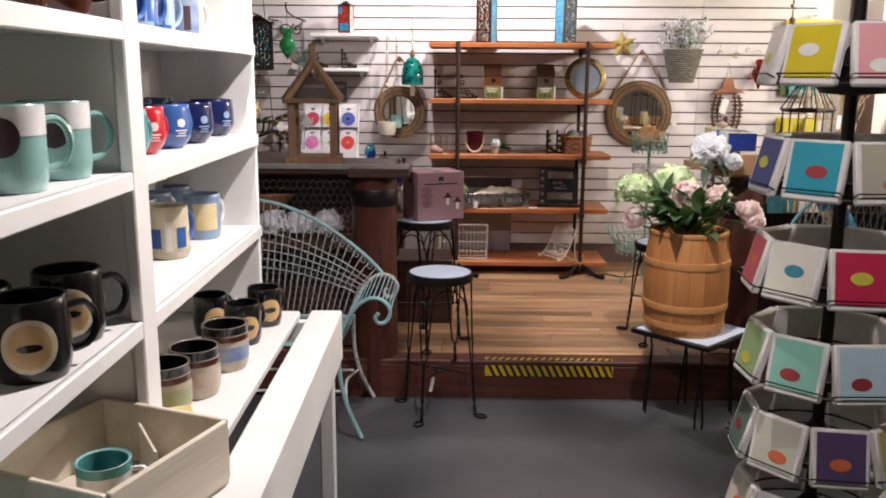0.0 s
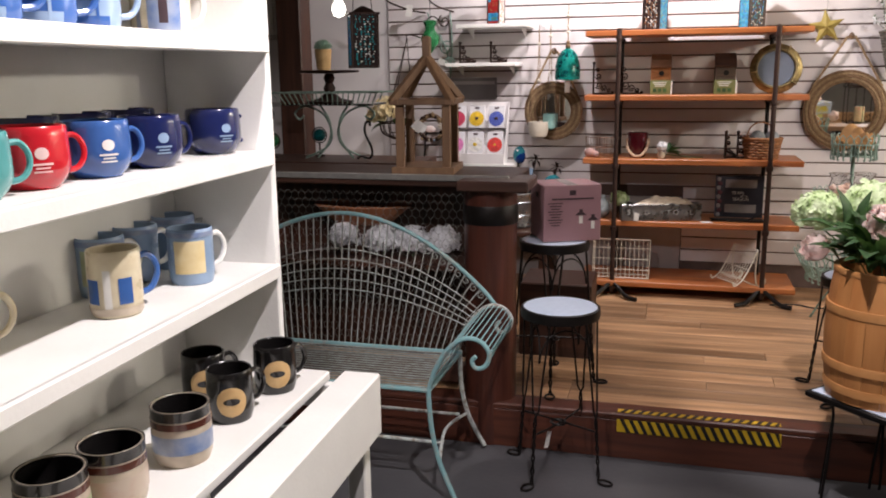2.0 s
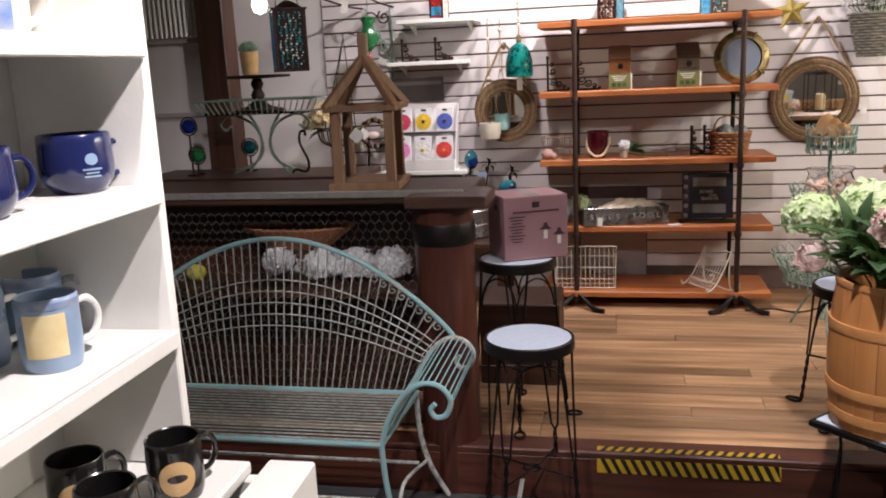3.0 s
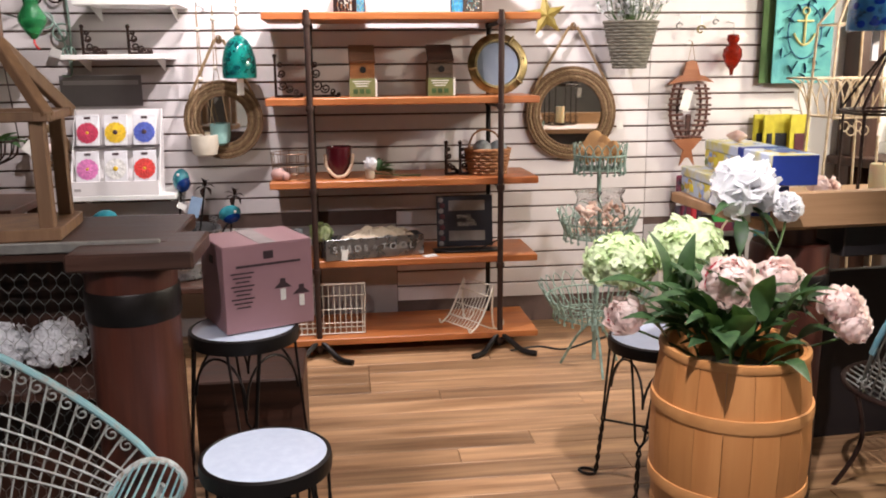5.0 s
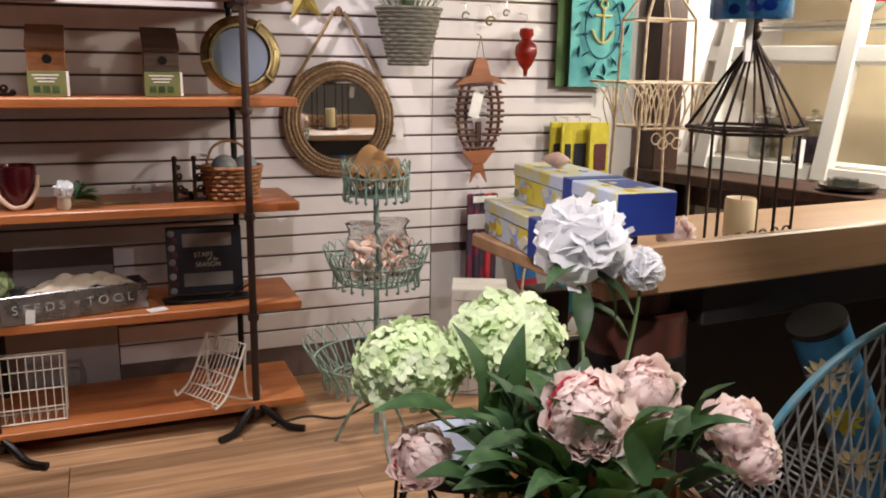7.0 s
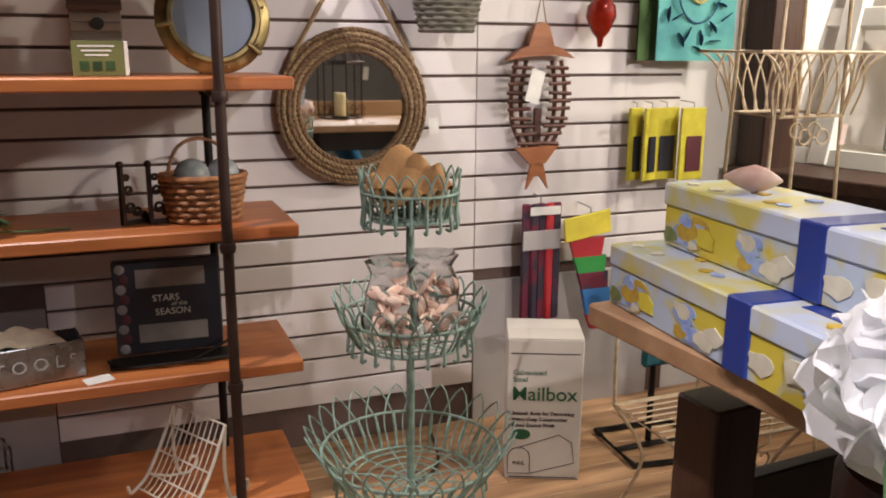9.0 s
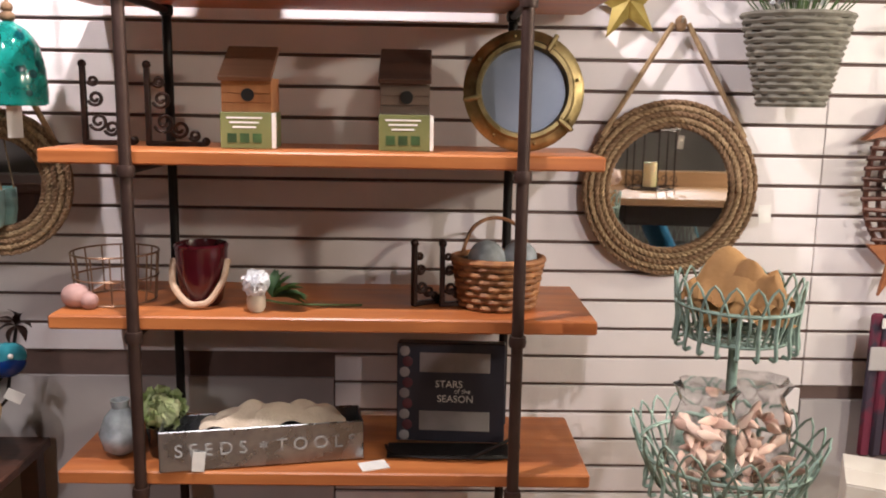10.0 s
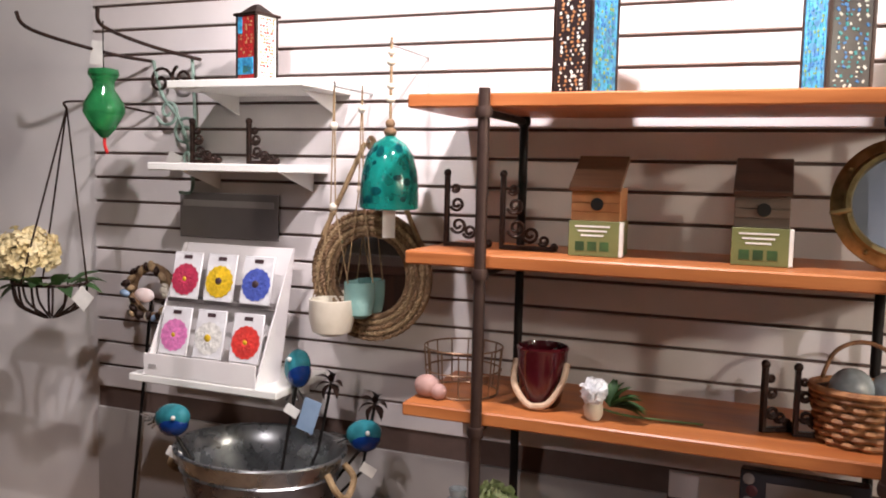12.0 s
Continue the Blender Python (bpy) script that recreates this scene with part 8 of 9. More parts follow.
flower_box(pose(1.397, -1.838, CT + 0.001, 0, 0, -3.5), "long gift box printed with yellow flowers on the counter")
flower_box(pose(1.465, -1.871, CT + 0.096, 0, 0, -3.5), "long gift box printed with yellow flowers stacked on another")
solo("sea_shell", Mesh().lathe([(0.003, -0.04), (0.012, -0.024), (0.020, 0.0), (0.016, 0.016), (0.008, 0.03), (0.002, 0.038)], 12, (0, 0, 0.018), 1, Euler((radians(90), 0, 0.6)).to_matrix()), SHELL, "pale sea shell on the flower box", "shell", pose(1.47, -1.72, CT + 0.191))

# candle in a scroll holder, wire cloche, blue glass bell
cn = thing("pillar_candle", pose(1.83, -1.985, CT + 0.001, 0, 0, 12), "ivory pillar candle in a dark scroll holder", "candle")
IVORY = material("ivory_wax", (0.72, 0.60, 0.36), 0.5, sss=0.3, scale=8)
part("wax", Mesh().lathe([(0.036, 0.012), (0.037, 0.02), (0.037, 0.13), (0.034, 0.136), (0.02, 0.130), (0.003, 0.129)], 28), IVORY, cn)
part("wick", Mesh().tube([(0, 0, 0.128), (0.002, 0, 0.142)], 0.0015, 5), BLACK_TAPE, cn)
part("holder_plate", Mesh().lathe([(0.05, 0.0), (0.052, 0.006), (0.045, 0.012), (0.003, 0.012)], 24), BRONZE, cn)
for k in range(6):
    x = -0.115 + 0.046 * k
    part("scroll", Mesh().tube([(p[0], -0.05, p[2]) for p in spiral(x, 0.048, 0.024, 0.006, -90, 300, 20)], 0.003, 5), BRONZE, cn)
part("holder_rail", Mesh().bar((-0.14, -0.05, 0.014), (0.14, -0.05, 0.014), 0.004, 6), BRONZE, cn)
me = peony((0, 0, 0.04), 0.04, (-0.4, -0.7, 0.4), frng, 5).data("silk_rose", PINK)
rs = new("silk_rose", me)
rs.matrix_basis = pose(1.64, -1.99, CT + 0.02)
tagged(rs, "pale pink silk rose lying on the counter", "flower")
cg = thing("wire_cloche", pose(1.825, -1.985, CT, 0, 0, 10), "dark wire house cloche with a pointed roof", "cloche")
for k in range(6):
    a = 2 * math.pi * k / 6 + 0.3
    p = Vector((math.cos(a) * 0.122, math.sin(a) * 0.122, 0))
    part("post", Mesh().tube([(p.x, p.y, 0.002), (p.x, p.y, 0.305)], 0.004, 6), BRONZE, cg)
    part("rafter", Mesh().tube([(p.x * 1.12, p.y * 1.12, 0.30), (p.x * 0.5, p.y * 0.5, 0.42), (0, 0, 0.510)], 0.004, 6), BRONZE, cg)
    q = Vector((math.cos(a + math.pi / 6) * 0.108, math.sin(a + math.pi / 6) * 0.108, 0.305))
    part("rafter", Mesh().tube([q, (q.x * 0.5, q.y * 0.5, 0.425), (0, 0, 0.510)], 0.003, 6), BRONZE, cg)
for z, f in ((0.004, 1.0), (0.305, 1.12), (0.295, 1.05)):
    part("ring_bar", Mesh().tube([(math.cos(2 * math.pi * k / 6 + 0.3) * 0.122 * f, math.sin(2 * math.pi * k / 6 + 0.3) * 0.122 * f, z) for k in range(6)], 0.0045, 6, True), BRONZE, cg)
part("finial", Mesh().ball((0, 0, 0.522), 0.016, 10, 8, (1, 1, 1.2)).ball((0, 0, 0.545), 0.009, 8, 6), BRONZE, cg)
part("price_tag", Mesh().box((0.15, -0.05, 0.24), (0.03, 0.002, 0.07), 0, Euler((0, 0.1, 0.3)).to_matrix()), PAPER, cg, "white paper tag")
BLUE_ART = glass("blue_art_glass", (0.12, 0.42, 0.74), 0.06, trans=0.6)
BLUE_SPOT = glass("cobalt_art_glass", (0.01, 0.05, 0.40), 0.08, trans=0.35)
bell_chime(1.627, -2.19, 1.694, 0.079, 0.17, BLUE_ART, BLUE_SPOT, 2.9, "blue mottled glass bell chime hanging from the ceiling")

# cream wire house shelf behind the counter
hs = thing("wire_house_stand", (2.52, -0.66, STEP_H), "cream wire plant stand shaped like a house", "stand")
for sx in (-1, 1):
    for sy in (-1, 1):
        part("leg", Mesh().tube([(sx * 0.17, sy * 0.10, 0.005), (sx * 0.13, sy * 0.09, 1.0), (sx * 0.115, sy * 0.085, 1.58), (0, 0, 1.78)], 0.006, 6), CREAM_WIRE, hs)
for z, w, d in ((1.335, 0.225, 0.13), (1.155, 0.115, 0.10), (1.58, 0.115, 0.085), (0.75, 0.15, 0.10), (0.35, 0.17, 0.11)):
    part("frame_ring", Mesh().tube([(-w, -d, z), (w, -d, z), (w, d, z), (-w, d, z)], 0.0055, 6, True), CREAM_WIRE, hs)
for y in (-0.13, 0.13):
    for k in range(6):
        x = -0.125 + 0.05 * k
        part("arch", Mesh().tube(smooth_line([(x * 0.8 - 0.045, y * 0.8, 1.157), (x - 0.040, y * 0.92, 1.25), (x, y, 1.332), (x + 0.040, y * 0.92, 1.25), (x * 0.8 + 0.045, y * 0.8, 1.157)], 4), 0.0034, 5), CREAM_WIRE, hs)
    for s in (-1, 1):
        for w in (0.14, 0.18, 0.225):
            part("side_curve", Mesh().tube(bezier((s * 0.115, y * 0.8, 1.157), (s * 0.125, y, 1.27), (s * (w - 0.05), y, 1.32), (s * w, y, 1.335), 10), 0.0036, 6), CREAM_WIRE, hs)
for k in range(4):
    part("curl", Mesh().ring((-0.05 + 0.033 * k, -0.10, 1.115 - 0.02 * (k % 2)), 0.022, 0.003, 16, 5, "y"), CREAM_WIRE, hs)
for k in range(7):
    part("shelf_wire", Mesh().bar((-0.15, -0.09 + 0.03 * k, 0.35), (0.15, -0.09 + 0.03 * k, 0.35), 0.003, 5), CREAM_WIRE, hs)
part("hanging_tag", Mesh().box((0.12, -0.11, 1.10), (0.02, 0.002, 0.06), 0, Euler((0, 0.1, 0)).to_matrix()), PINK, hs, "pink tag")

# black stand and cream wire shelf between carton and counter
be = thing("iron_easel", (2.30, -0.42, STEP_H), "black iron display stand with a square foot", "stand")
part("foot_frame", Mesh().tube([(-0.15, -0.12, 0.012), (0.15, -0.16, 0.012), (0.17, 0.13, 0.012), (-0.13, 0.15, 0.012)], 0.011, 6, True), BLACK_IRON, be)
part("upright", Mesh().tube([(0, 0.02, 0.01), (0, 0.02, 0.72)], 0.011, 8), BLACK_IRON, be)
part("crossbar", Mesh().bar((-0.14, 0.0, 0.012), (0.16, 0.0, 0.012), 0.009, 6), BLACK_IRON, be)
solo("teal_scarf", Mesh().box((0, 0, 0.20), (0.17, 0.03, 0.40), 0.012).box((0.06, -0.012, 0.16), (0.07, 0.03, 0.34), 0.012), material("dark_teal_cloth", (0.015, 0.13, 0.15), 0.85, dark=(0.01, 0.07, 0.09), scale=20, bump=0.4), "dark teal cloth hanging on the iron stand", "cloth", (2.32, -0.425, STEP_H + 0.30))
cs = thing("wire_side_table", (2.02, -1.02, STEP_H), "cream wire side table with scroll legs", "table")
for k in range(10):
    part("top_wire", Mesh().bar((-0.18, -0.13 + 0.029 * k, 0.42), (0.18, -0.13 + 0.029 * k, 0.42), 0.003, 5), CREAM_WIRE, cs)
part("frame_ring", Mesh().tube([(-0.19, -0.14, 0.42), (0.19, -0.14, 0.42), (0.19, 0.14, 0.42), (-0.19, 0.14, 0.42)], 0.005, 6, True), CREAM_WIRE, cs)
for sx in (-1, 1):
    for sy in (-1, 1):
        part("leg", Mesh().tube(smooth_line([(sx * 0.19, sy * 0.14, 0.42), (sx * 0.12, sy * 0.10, 0.28), (sx * 0.17, sy * 0.13, 0.12), (sx * 0.22, sy * 0.16, 0.008), (sx * 0.25, sy * 0.17, 0.02)]), 0.005, 6), CREAM_WIRE, cs)
part("back_hoop", Mesh().tube(smooth_line([(-0.19, 0.14, 0.42), (-0.17, 0.15, 0.68), (0.0, 0.16, 0.78), (0.17, 0.15, 0.68), (0.19, 0.14, 0.42)]), 0.005, 6), CREAM_WIRE, cs)
for k in range(2):
    part("scroll", Mesh().tube([(p[0], -0.145, p[2]) for p in spiral(-0.06 + 0.12 * k, 0.36, 0.035, 0.008, 90, 520, 22)], 0.003, 5), CREAM_WIRE, cs)
part("price_tag", Mesh().box((-0.14, -0.15, 0.52), (0.05, 0.002, 0.045), 0, Euler((0, 0.6, 0.2)).to_matrix()), PAPER, cs, "white paper tag")

# teal wire chair and the printed tube
AQUA_IRON = material("aqua_painted_iron", (0.09, 0.30, 0.40), 0.45, 0.1, dark=(0.20, 0.34, 0.38), scale=30)
ch = thing("wire_chair", (1.93, -2.17, STEP_H - 0.03, 0, 0, 178), "round-backed aqua and cream wire garden chair", "chair")
part("seat_ring", Mesh().ring((0, 0, 0.44), 0.24, 0.009, 40, 8), BROWN_PIPE, ch)
for k in range(15):
    x = -0.21 + 0.03 * k
    q = math.sqrt(max(0.0, 0.24 ** 2 - x * x))
    part("seat_wire", Mesh().bar((x, -q, 0.442), (x, q, 0.442), 0.003, 5), GREY_WIRE, ch)
back = []
for k in range(25):
    a = math.pi * k / 24
    back.append((math.cos(a) * 0.30, 0.16 + 0.12 * math.sin(a), 0.62 + 0.34 * math.sin(a)))
part("back_rail", Mesh().tube(back, 0.009, 8), AQUA_IRON, ch, "aqua painted back rail")
for k in range(1, 24):
    a = math.pi * k / 24
    for sh in (-3, 3):
        b = math.pi * min(23.5, max(0.5, k + sh)) / 24
        part("back_wire", Mesh().tube(smooth_line([(math.cos(b) * 0.235, 0.235 * math.sin(b), 0.445), (math.cos((a + b) / 2) * 0.27, 0.08 + 0.17 * math.sin((a + b) / 2), 0.445 + 0.55 * (back[k][2] - 0.445)), back[k]], 3), 0.003, 5), GREY_WIRE, ch)
for k in range(8):
    a = math.pi * (k + 0.5) / 8
    part("scroll", Mesh().tube([(p[0] + math.cos(a) * 0.25, 0.20 * math.sin(a) + 0.02, p[2] + 0.49) for p in spiral(0, 0, 0.026, 0.005, 0, 480, 18)], 0.003, 5), GREY_WIRE, ch)
for k in range(4):
    a = radians(45 + 90 * k)
    part("leg", Mesh().tube(smooth_line([(math.cos(a) * 0.22, math.sin(a) * 0.22, 0.44), (math.cos(a) * 0.17, math.sin(a) * 0.17, 0.22), (math.cos(a) * 0.25, math.sin(a) * 0.25, 0.010)]), 0.008, 7), BROWN_PIPE, ch)
TUBE_BLUE = material("blue_print_tube", (0.05, 0.24, 0.42), 0.35, dark=(0.03, 0.16, 0.34), scale=14, coat=0.2)
tb0, tb1 = Vector((2.085, -2.24, STEP_H + 0.43)), Vector((1.870, -2.22, STEP_H + 0.84))
tube = thing("printed_tube", Matrix.Translation(tb0), "blue tube printed with pale flowers leaning on the chair", "tube")
ax = (tb1 - tb0)
part("tube_body", Mesh().tube([(0, 0, 0), ax * 0.5, ax], 0.064, 24), TUBE_BLUE, tube)
part("cap", Mesh().tube([ax, ax * 1.035], 0.066, 24), BLACK_TAPE, tube, "black end cap")
nrm = Vector((-0.75, -0.55, -0.05)).normalized()
nrm = (nrm - ax.normalized() * nrm.dot(ax.normalized())).normalized()
for f, r, mt in ((0.80, 0.052, CREAM_PETAL), (0.52, 0.045, YEL_PACK), (0.24, 0.055, CREAM_PETAL)):
    c = ax * f + nrm * 0.064
    sd = ax.normalized().cross(nrm)
    me = Mesh()
    for k in range(11):
        a = 2 * math.pi * k / 11
        d = ax.normalized() * math.cos(a) + sd * math.sin(a)
        w = (ax.normalized() * -math.sin(a) + sd * math.cos(a)) * r * 0.22
        fall = nrm * (-0.5 * (d.dot(sd) * r) ** 2 / 0.064)
        me.add([c + nrm * 0.0015, c + d * r * 0.6 + w + nrm * 0.003 + fall * 0.36, c + d * r + fall + nrm * 0.0025, c + d * r * 0.6 - w + nrm * 0.003 + fall * 0.36], [(0, 1, 2, 3)])
    part("printed_bloom", me, mt, tube, smooth=False)

# ---- left counter things ----
OLD_PINE = wood("brown_pine", (0.26, 0.15, 0.08), (0.16, 0.085, 0.045), 2, 0.6, 0.12)
CTL = 1.178
hz = thing("wooden_lantern_frame", pose(-0.735, -2.105, CTL, 0, 0, 5) @ Matrix.Diagonal((0.90, 0.90, 0.93, 1)), "open brown wooden lantern frame shaped like a house", "lantern")
part("base", Mesh().box((0, 0, 0.018), (0.31, 0.31, 0.034), 0.003), OLD_PINE, hz, smooth=False)
for sx in (-1, 1):
    for sy in (-1, 1):
        part("post", Mesh().box((sx * 0.115, sy * 0.115, 0.18), (0.040, 0.040, 0.30), 0.003), OLD_PINE, hz, smooth=False)
        d = Vector((-sx * 0.145, -sy * 0.145, 0.20))
        tt = d.to_track_quat("Z", "Y").to_matrix()
        part("rafter", Mesh().box(Vector((sx * 0.145, sy * 0.145, 0.345)) + d / 2, (0.034, 0.034, d.length + 0.02), 0.003, tt), OLD_PINE, hz, smooth=False)
for k in range(4):
    tt = Euler((0, 0, radians(90 * k))).to_matrix()
    part("eave", Mesh().box(tt @ Vector((0, -0.135, 0.338)), (0.32, 0.042, 0.026), 0.003, tt), OLD_PINE, hz, smooth=False)
part("finial", Mesh().box((0, 0, 0.58), (0.040, 0.040, 0.12), 0.004), OLD_PINE, hz, smooth=False)
part("price_tag", Mesh().box((-0.03, -0.10, 0.225), (0.05, 0.002, 0.05), 0, Euler((0, 0.7, 0)).to_matrix()), PAPER, hz, "white paper tag")
FAR = 1.135
bt = thing("side_table", (-1.60, -1.22, STEP_H), "dark wooden side table behind the bar counter", "table")
part("tabletop", Mesh().box((0, 0, FAR - 0.016 - STEP_H), (1.20, 0.42, 0.030), 0.003), DARK_WOOD_X, bt, smooth=False)
for x in (-0.55, 0.55):
    for y in (-0.17, 0.17):
        part("leg", Mesh().box((x, y, (FAR - 0.031 - STEP_H) / 2), (0.05, 0.05, FAR - 0.031 - STEP_H), 0.003), DARK_WOOD, bt, smooth=False)
BIG = Matrix.Diagonal((1.095, 1.095, 1.095, 1))
wt = thing("scroll_stand", pose(-1.537, -1.248, FAR) @ BIG, "verdigris scroll stand with a glass shelf", "stand")
part("glass_shelf", Mesh().box((0, 0, 0.285), (0.50, 0.22, 0.010), 0.003), JAR, wt, "clear glass shelf", smooth=False)
part("wire_edge", Mesh().tube([(-0.29, -0.13, 0.345), (0.29, -0.13, 0.345), (0.29, 0.13, 0.345), (-0.29, 0.13, 0.345)], 0.004, 6, True), VERDIGRIS, wt)
for k in range(20):
    x = -0.28 + 0.0295 * k
    part("edge_loop", Mesh().tube(smooth_line([(x * 0.88, -0.11, 0.285), (x, -0.128, 0.34), (x + 0.0147, -0.13, 0.35), (x + 0.0295, -0.128, 0.34), ((x + 0.0295) * 0.88, -0.11, 0.285)], 3), 0.0025, 5), VERDIGRIS, wt)
for s in (-1, 1):
    part("scroll_leg", Mesh().tube(smooth_line([(s * 0.17, 0, 0.004), (s * 0.05, 0, 0.06), (s * 0.018, 0, 0.14), (s * 0.06, 0, 0.23), (s * 0.16, 0, 0.275), (s * 0.22, 0, 0.24), (s * 0.20, 0, 0.205), (s * 0.17, 0, 0.225)]), 0.006, 7), VERDIGRIS, wt)
    part("scroll_leg", Mesh().tube(smooth_line([(s * 0.10, 0, 0.004), (s * 0.03, 0, 0.10), (s * 0.03, 0, 0.20), (s * 0.08, 0, 0.28)]), 0.006, 7), VERDIGRIS, wt)
cake = thing("cake_stand", pose(-1.56, -1.248, FAR + 0.3185) @ BIG, "dark turned cake stand on the glass shelf", "cake stand")
part("pedestal", Mesh().lathe([(0.12, 0.0), (0.125, 0.008), (0.06, 0.022), (0.025, 0.05), (0.032, 0.075), (0.02, 0.10), (0.03, 0.125), (0.02, 0.15)], 24), BRONZE, cake)
part("plate", Mesh().lathe([(0.02, 0.148), (0.15, 0.153), (0.158, 0.160), (0.15, 0.166), (0.003, 0.164)], 36), BRONZE, cake)
cp = thing("cactus_pot", pose(-1.59, -1.248, FAR + 0.3185 + 0.1818) @ BIG, "small tan pot with a pale green cactus", "plant")
part("pot", Mesh().lathe([(0.030, 0), (0.036, 0.01), (0.042, 0.08), (0.044, 0.105), (0.038, 0.105), (0.003, 0.095)], 22), TAN_MEDAL, cp)
me = Mesh()
for k in range(60):
    a, b = k * 2.4, 0.2 + 1.2 * k / 60
    me.tube([(0, 0, 0.10), (math.cos(a) * 0.05 * math.sin(b), math.sin(a) * 0.05 * math.sin(b), 0.105 + 0.05 * math.cos(b))], 0.003, 4)
tagged(part("spike", me, material("pale_cactus", (0.30, 0.46, 0.36), 0.6, scale=30), cp), kind="stuff")
for x, y, z, mt in ((-1.94, -1.29, 0.255, BLUE_SPOT), (-1.93, -1.25, 0.10, GREEN_GLASS), (-1.69, -1.12, 0.125, TEAL_GLASS_DARK)):
    gz = thing("gazing_ball", (x, y, FAR), "coloured glass gazing ball on an iron stand", "ornament", "gazing balls")
    part("ball", Mesh().ball((0, 0, z), 0.038, 18, 12), mt, gz)
    part("ring", Mesh().ring((0, 0, z), 0.046, 0.004, 24, 6, "y"), BRONZE, gz)
    part("stem", Mesh().tube([(0, 0, z - 0.045), (0, 0, 0.006)], 0.005, 6).lathe([(0.03, 0), (0.032, 0.006), (0.006, 0.012)], 16), BRONZE, gz)
solo("iron_hook", Mesh().tube(smooth_line([(-0.05, 0, 0.006), (-0.03, 0, 0.02), (0.02, 0, 0.012), (0.03, 0, 0.06), (-0.005, 0, 0.14), (0.0, 0, 0.19), (0.02, 0, 0.195), (0.024, 0, 0.175)]), 0.006, 7), BLACK_IRON, "black curled iron plant hook on the counter", "hook", pose(-1.33, -1.30, FAR) @ BIG)

# wire mesh over the counter's front, and its galvanised edge
me = Mesh()
cell, x0, x1, z0, z1 = 0.034, -2.05, -0.56, 0.26, 1.07
nz = int((z1 - z0) / (cell * 0.5))
nx = int((x1 - x0) / (cell * 0.5))
for i in range(0, nx, 2):
    xa = x0 + i * cell * 0.5
    for sgn in (0, 1):
        pts = [(xa + (cell * 0.25 if (j // 2 + sgn) % 2 else -cell * 0.25) + cell * 0.5 * sgn, -2.185, z0 + j * cell * 0.5) for j in range(nz)]
        me.tube(pts, 0.0009, 3)
tagged(part("wire_mesh", Mesh().add([(v[0] - CB.x, v[1] - CB.y, v[2] - CB.z) for v in me.v], me.f), WIRE_MESH, counter_l, "galvanised hexagonal wire mesh"), kind="stuff")
part("edge_strip", Mesh().box((-1.47 - CB.x, -2.213 - CB.y, 1.112 - CB.z), (2.22, 0.012, 0.028), 0.003), WIRE_MESH, counter_l, "grey metal edge strip")
part("inner_shelf", Mesh().box((-1.40 - CB.x, -2.00 - CB.y, 0.695 - CB.z), (1.75, 0.32, 0.024), 0.003), DARK_WOOD_X, counter_l, smooth=False)
for c, r in (((-1.18, -2.0, 0.80), 0.078), ((-1.00, -2.02, 0.79), 0.075), ((-0.86, -2.0, 0.785), 0.075), ((-0.71, -2.0, 0.79), 0.072)):
    hd = thing("white_hydrangea", (c[0] + 0.03, c[1] - 0.07, 0.767), "white silk hydrangea behind the wire mesh", "flowers", "white hydrangeas")
    part("hydrangea_head", hydrangea((0, 0, c[2] - 0.707), r, frng, 0.85, 200), WHITE_PETAL, hd, smooth=False)
    part("stem", Mesh().tube([(0, 0, 0.0), (0.01, 0.02, 0.06)], 0.004, 5), STEM, hd)
TERRACOTTA = material("terracotta", (0.36, 0.14, 0.06), 0.7, dark=(0.26, 0.09, 0.04), scale=14, bump=0.2)
pl = thing("terracotta_bowl", (-1.09, -2.02, 0.767), "wide terracotta bowl on a dark plinth", "bowl")
part("bowl", Mesh().lathe([(0.10, 0.14), (0.14, 0.15), (0.20, 0.20), (0.245, 0.235), (0.24, 0.242), (0.19, 0.21), (0.003, 0.17)], 32, sy=0.55), TERRACOTTA, pl)
part("plinth", Mesh().lathe([(0.11, 0.0), (0.11, 0.13), (0.09, 0.14)], 20, sy=0.7), DARK_WOOD, pl)
for k in range(3):
    part("scroll_handle", Mesh().tube([(p[0] - 0.12 + 0.12 * k, -0.10, p[2]) for p in spiral(0, 0.285, 0.045, 0.008, -90, 330, 22)], 0.0045, 6), BRONZE, pl)
solo("lemon", Mesh().ball((0, 0, 0.036), 0.040, 16, 10, (1.15, 1, 0.92)), material("lemon_skin", (0.62, 0.58, 0.06), 0.5, scale=60, bump=0.3), "yellow ornamental lemon behind the mesh", "lemon", (-1.57, -2.05, 0.767))
solo("wooden_plinth", Mesh().box((0, 0, 0.19), (0.36, 0.32, 0.38), 0.006), DARK_WOOD_X, "dark wooden plinth at the end of the counter", "plinth", (-0.20, -1.56, STEP_H), smooth=False)
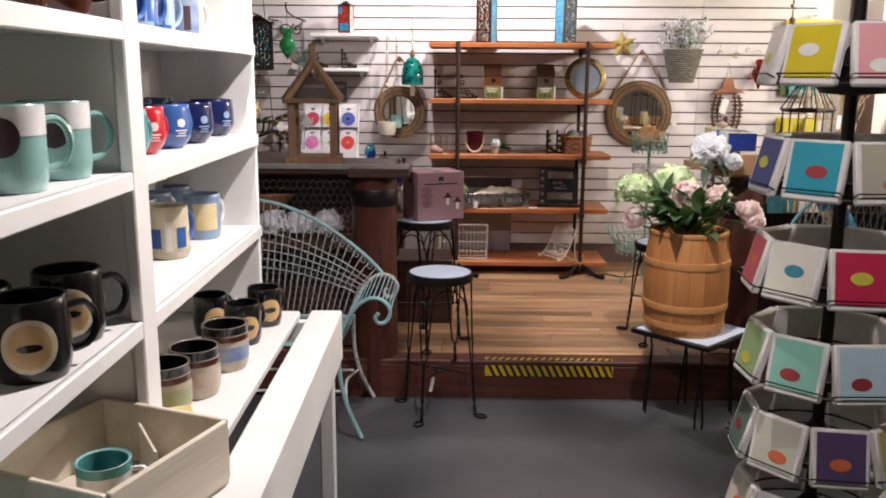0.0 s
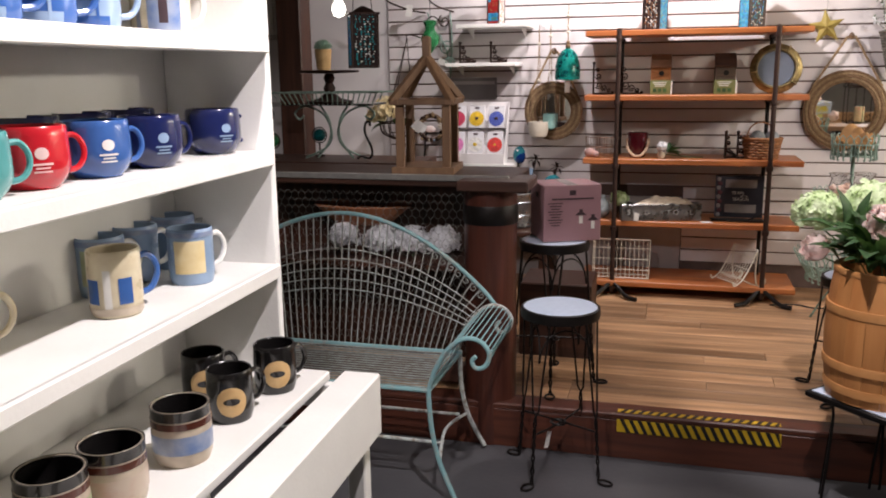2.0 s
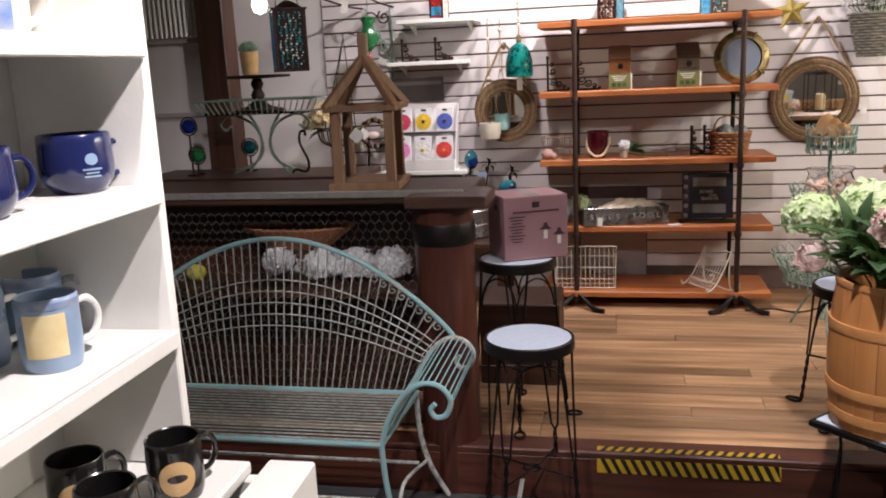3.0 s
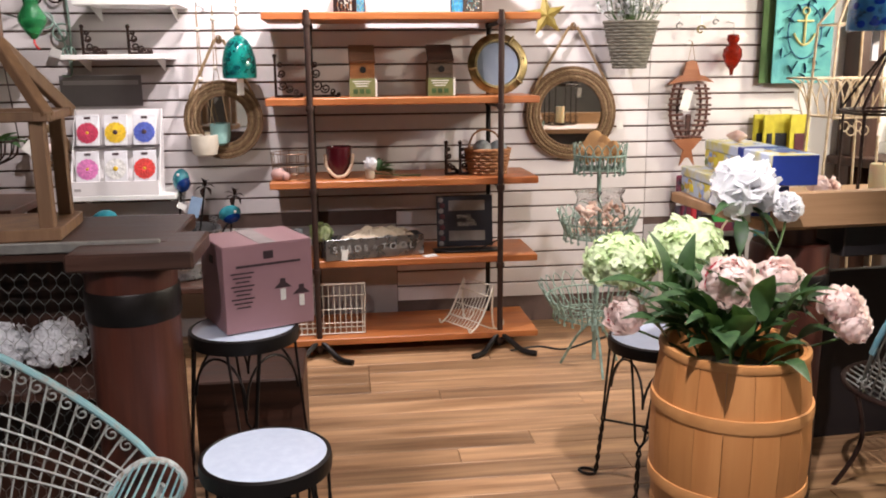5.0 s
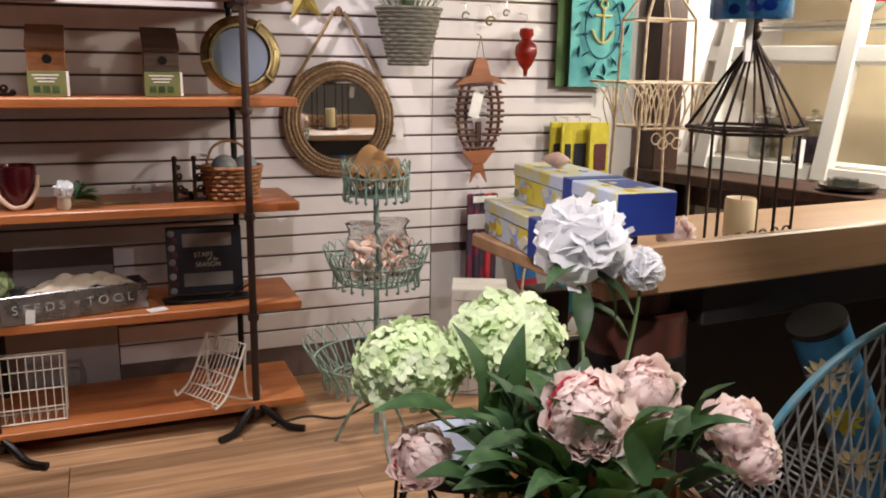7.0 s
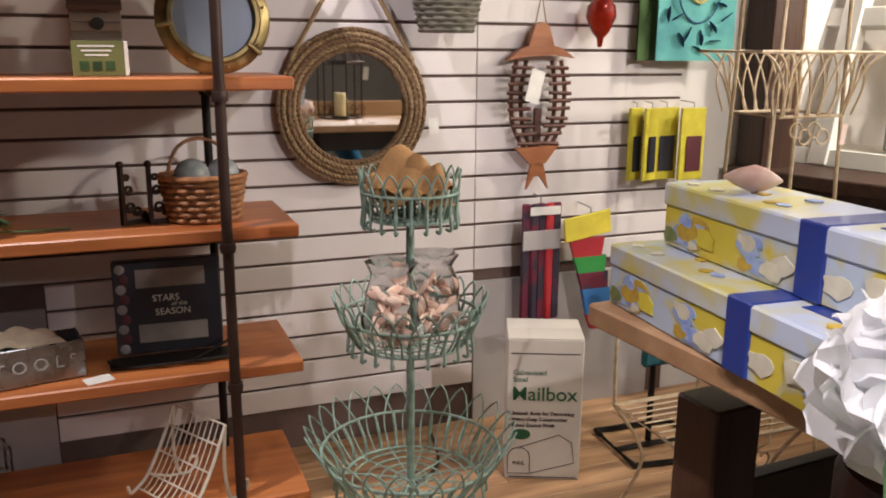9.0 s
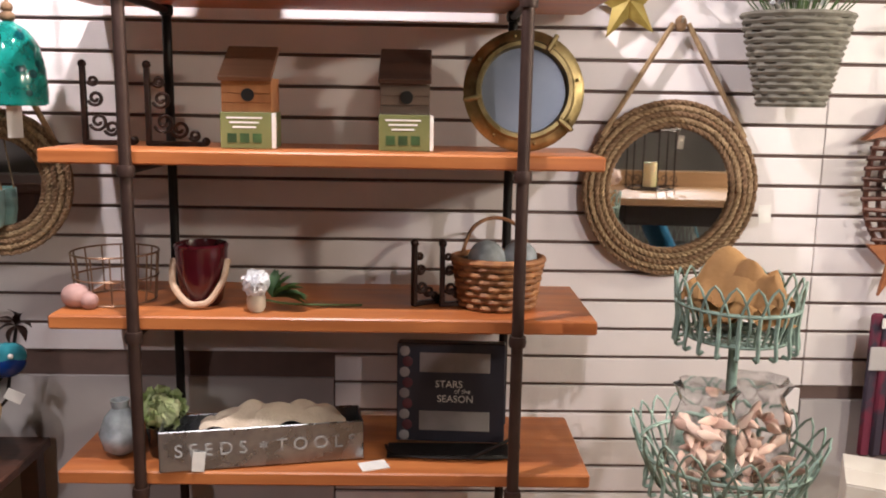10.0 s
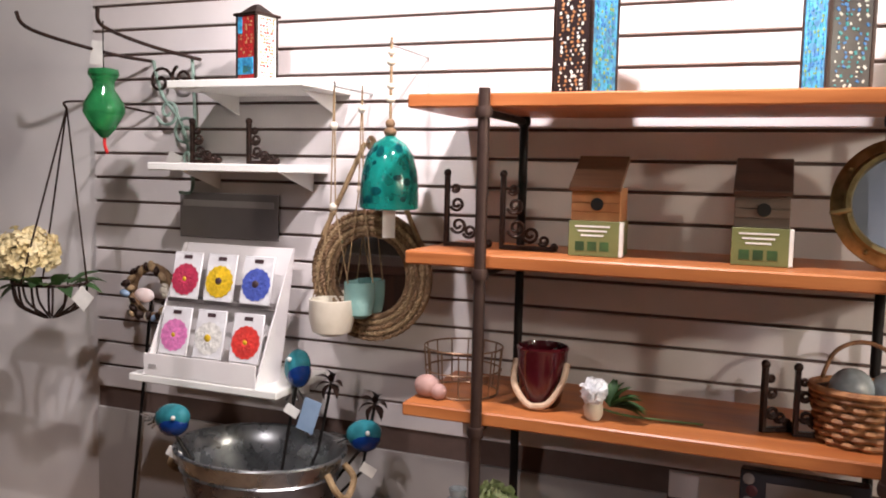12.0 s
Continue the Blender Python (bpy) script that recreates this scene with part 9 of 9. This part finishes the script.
# corner post and partition at the far left
structure("wall_post_left", Mesh().box((-1.97, -0.80, 1.4), (0.16, 0.16, 2.99), 0.006), DARK_WOOD, "dark brown wooden post", "post")
structure("wall_partition", Mesh().box((-2.66, -0.80, 1.4), (1.2, 0.08, 2.98)), WHITE_WALL, "white partition beside the dark post", "wall")
structure("trim_partition", Mesh().box((-2.66, -0.845, 1.84), (1.2, 0.012, 0.03), 0.003).box((-2.66, -0.845, 1.43), (1.2, 0.012, 0.03), 0.003), GREY_PANEL, "grey rails on the partition", "trim")
pnl = thing("ribbed_panel", (-2.30, -0.848, 1.86), "white ribbed metal panel on the partition", "panel")
for k in range(18):
    part("rib", Mesh().tube([(-0.25 + 0.03 * k, 0, 0), (-0.25 + 0.03 * k, 0, 0.75)], 0.012, 8), WHITE_PAINT, pnl)

# bare bulb on a black cord over the counter
BULB_GLOW = material("lit_bulb_glass", (0.95, 0.93, 0.88), 0.1)
BULB_GLOW.node_tree.nodes["Principled BSDF"].inputs["Emission Color"].default_value = (1.0, 0.93, 0.82, 1)
BULB_GLOW.node_tree.nodes["Principled BSDF"].inputs["Emission Strength"].default_value = 6.0
bulb = thing("light_bulb", (-1.105, -2.2, 1.945), "lit clear bulb in a black socket on a cord", "light bulb")
part("glass", Mesh().lathe([(0.012, 0.0), (0.014, -0.012), (0.028, -0.035), (0.031, -0.055), (0.022, -0.078), (0.003, -0.087)], 20), BULB_GLOW, bulb, "glowing glass bulb")
part("socket", Mesh().lathe([(0.017, -0.004), (0.019, 0.0), (0.019, 0.045), (0.012, 0.055), (0.004, 0.058)], 18), BLACK_TAPE, bulb)
part("cord", Mesh().tube(smooth_line([(0, 0, 0.055), (-0.03, 0.0, 0.075), (-0.16, 0.02, 0.02), (-0.34, 0.03, 0.10), (-0.36, 0.03, 0.952)], 6), 0.004, 6), BLACK_TAPE, bulb)



# ---- pine boards of the platform ----
rng = random.Random(5)
plank_mesh = {}
rows = 19
row_w = (-STEP_Y - 0.10) / rows
for i in range(rows):
    x = -3.22
    y = STEP_Y + 0.105 + (i + 0.5) * row_w
    first = True
    while x < 3.75:
        length = rng.choice((0.45, 0.75, 1.05, 1.35)) if first else rng.choice((0.9, 1.2, 1.5, 1.8))
        length = round(min(length, 4.36 - x), 2)
        first = False
        if length not in plank_mesh:
            plank_mesh[length] = Mesh().box((0, 0, 0), (length - 0.002, row_w - 0.002, 0.026), 0.0018).data("plank", PLANK)
        ob = new("plank", plank_mesh[length])
        ob.location = (x + length / 2, y, STEP_H - 0.013 + rng.uniform(-0.0006, 0.0006))
        ob.parent = platform
        x += length
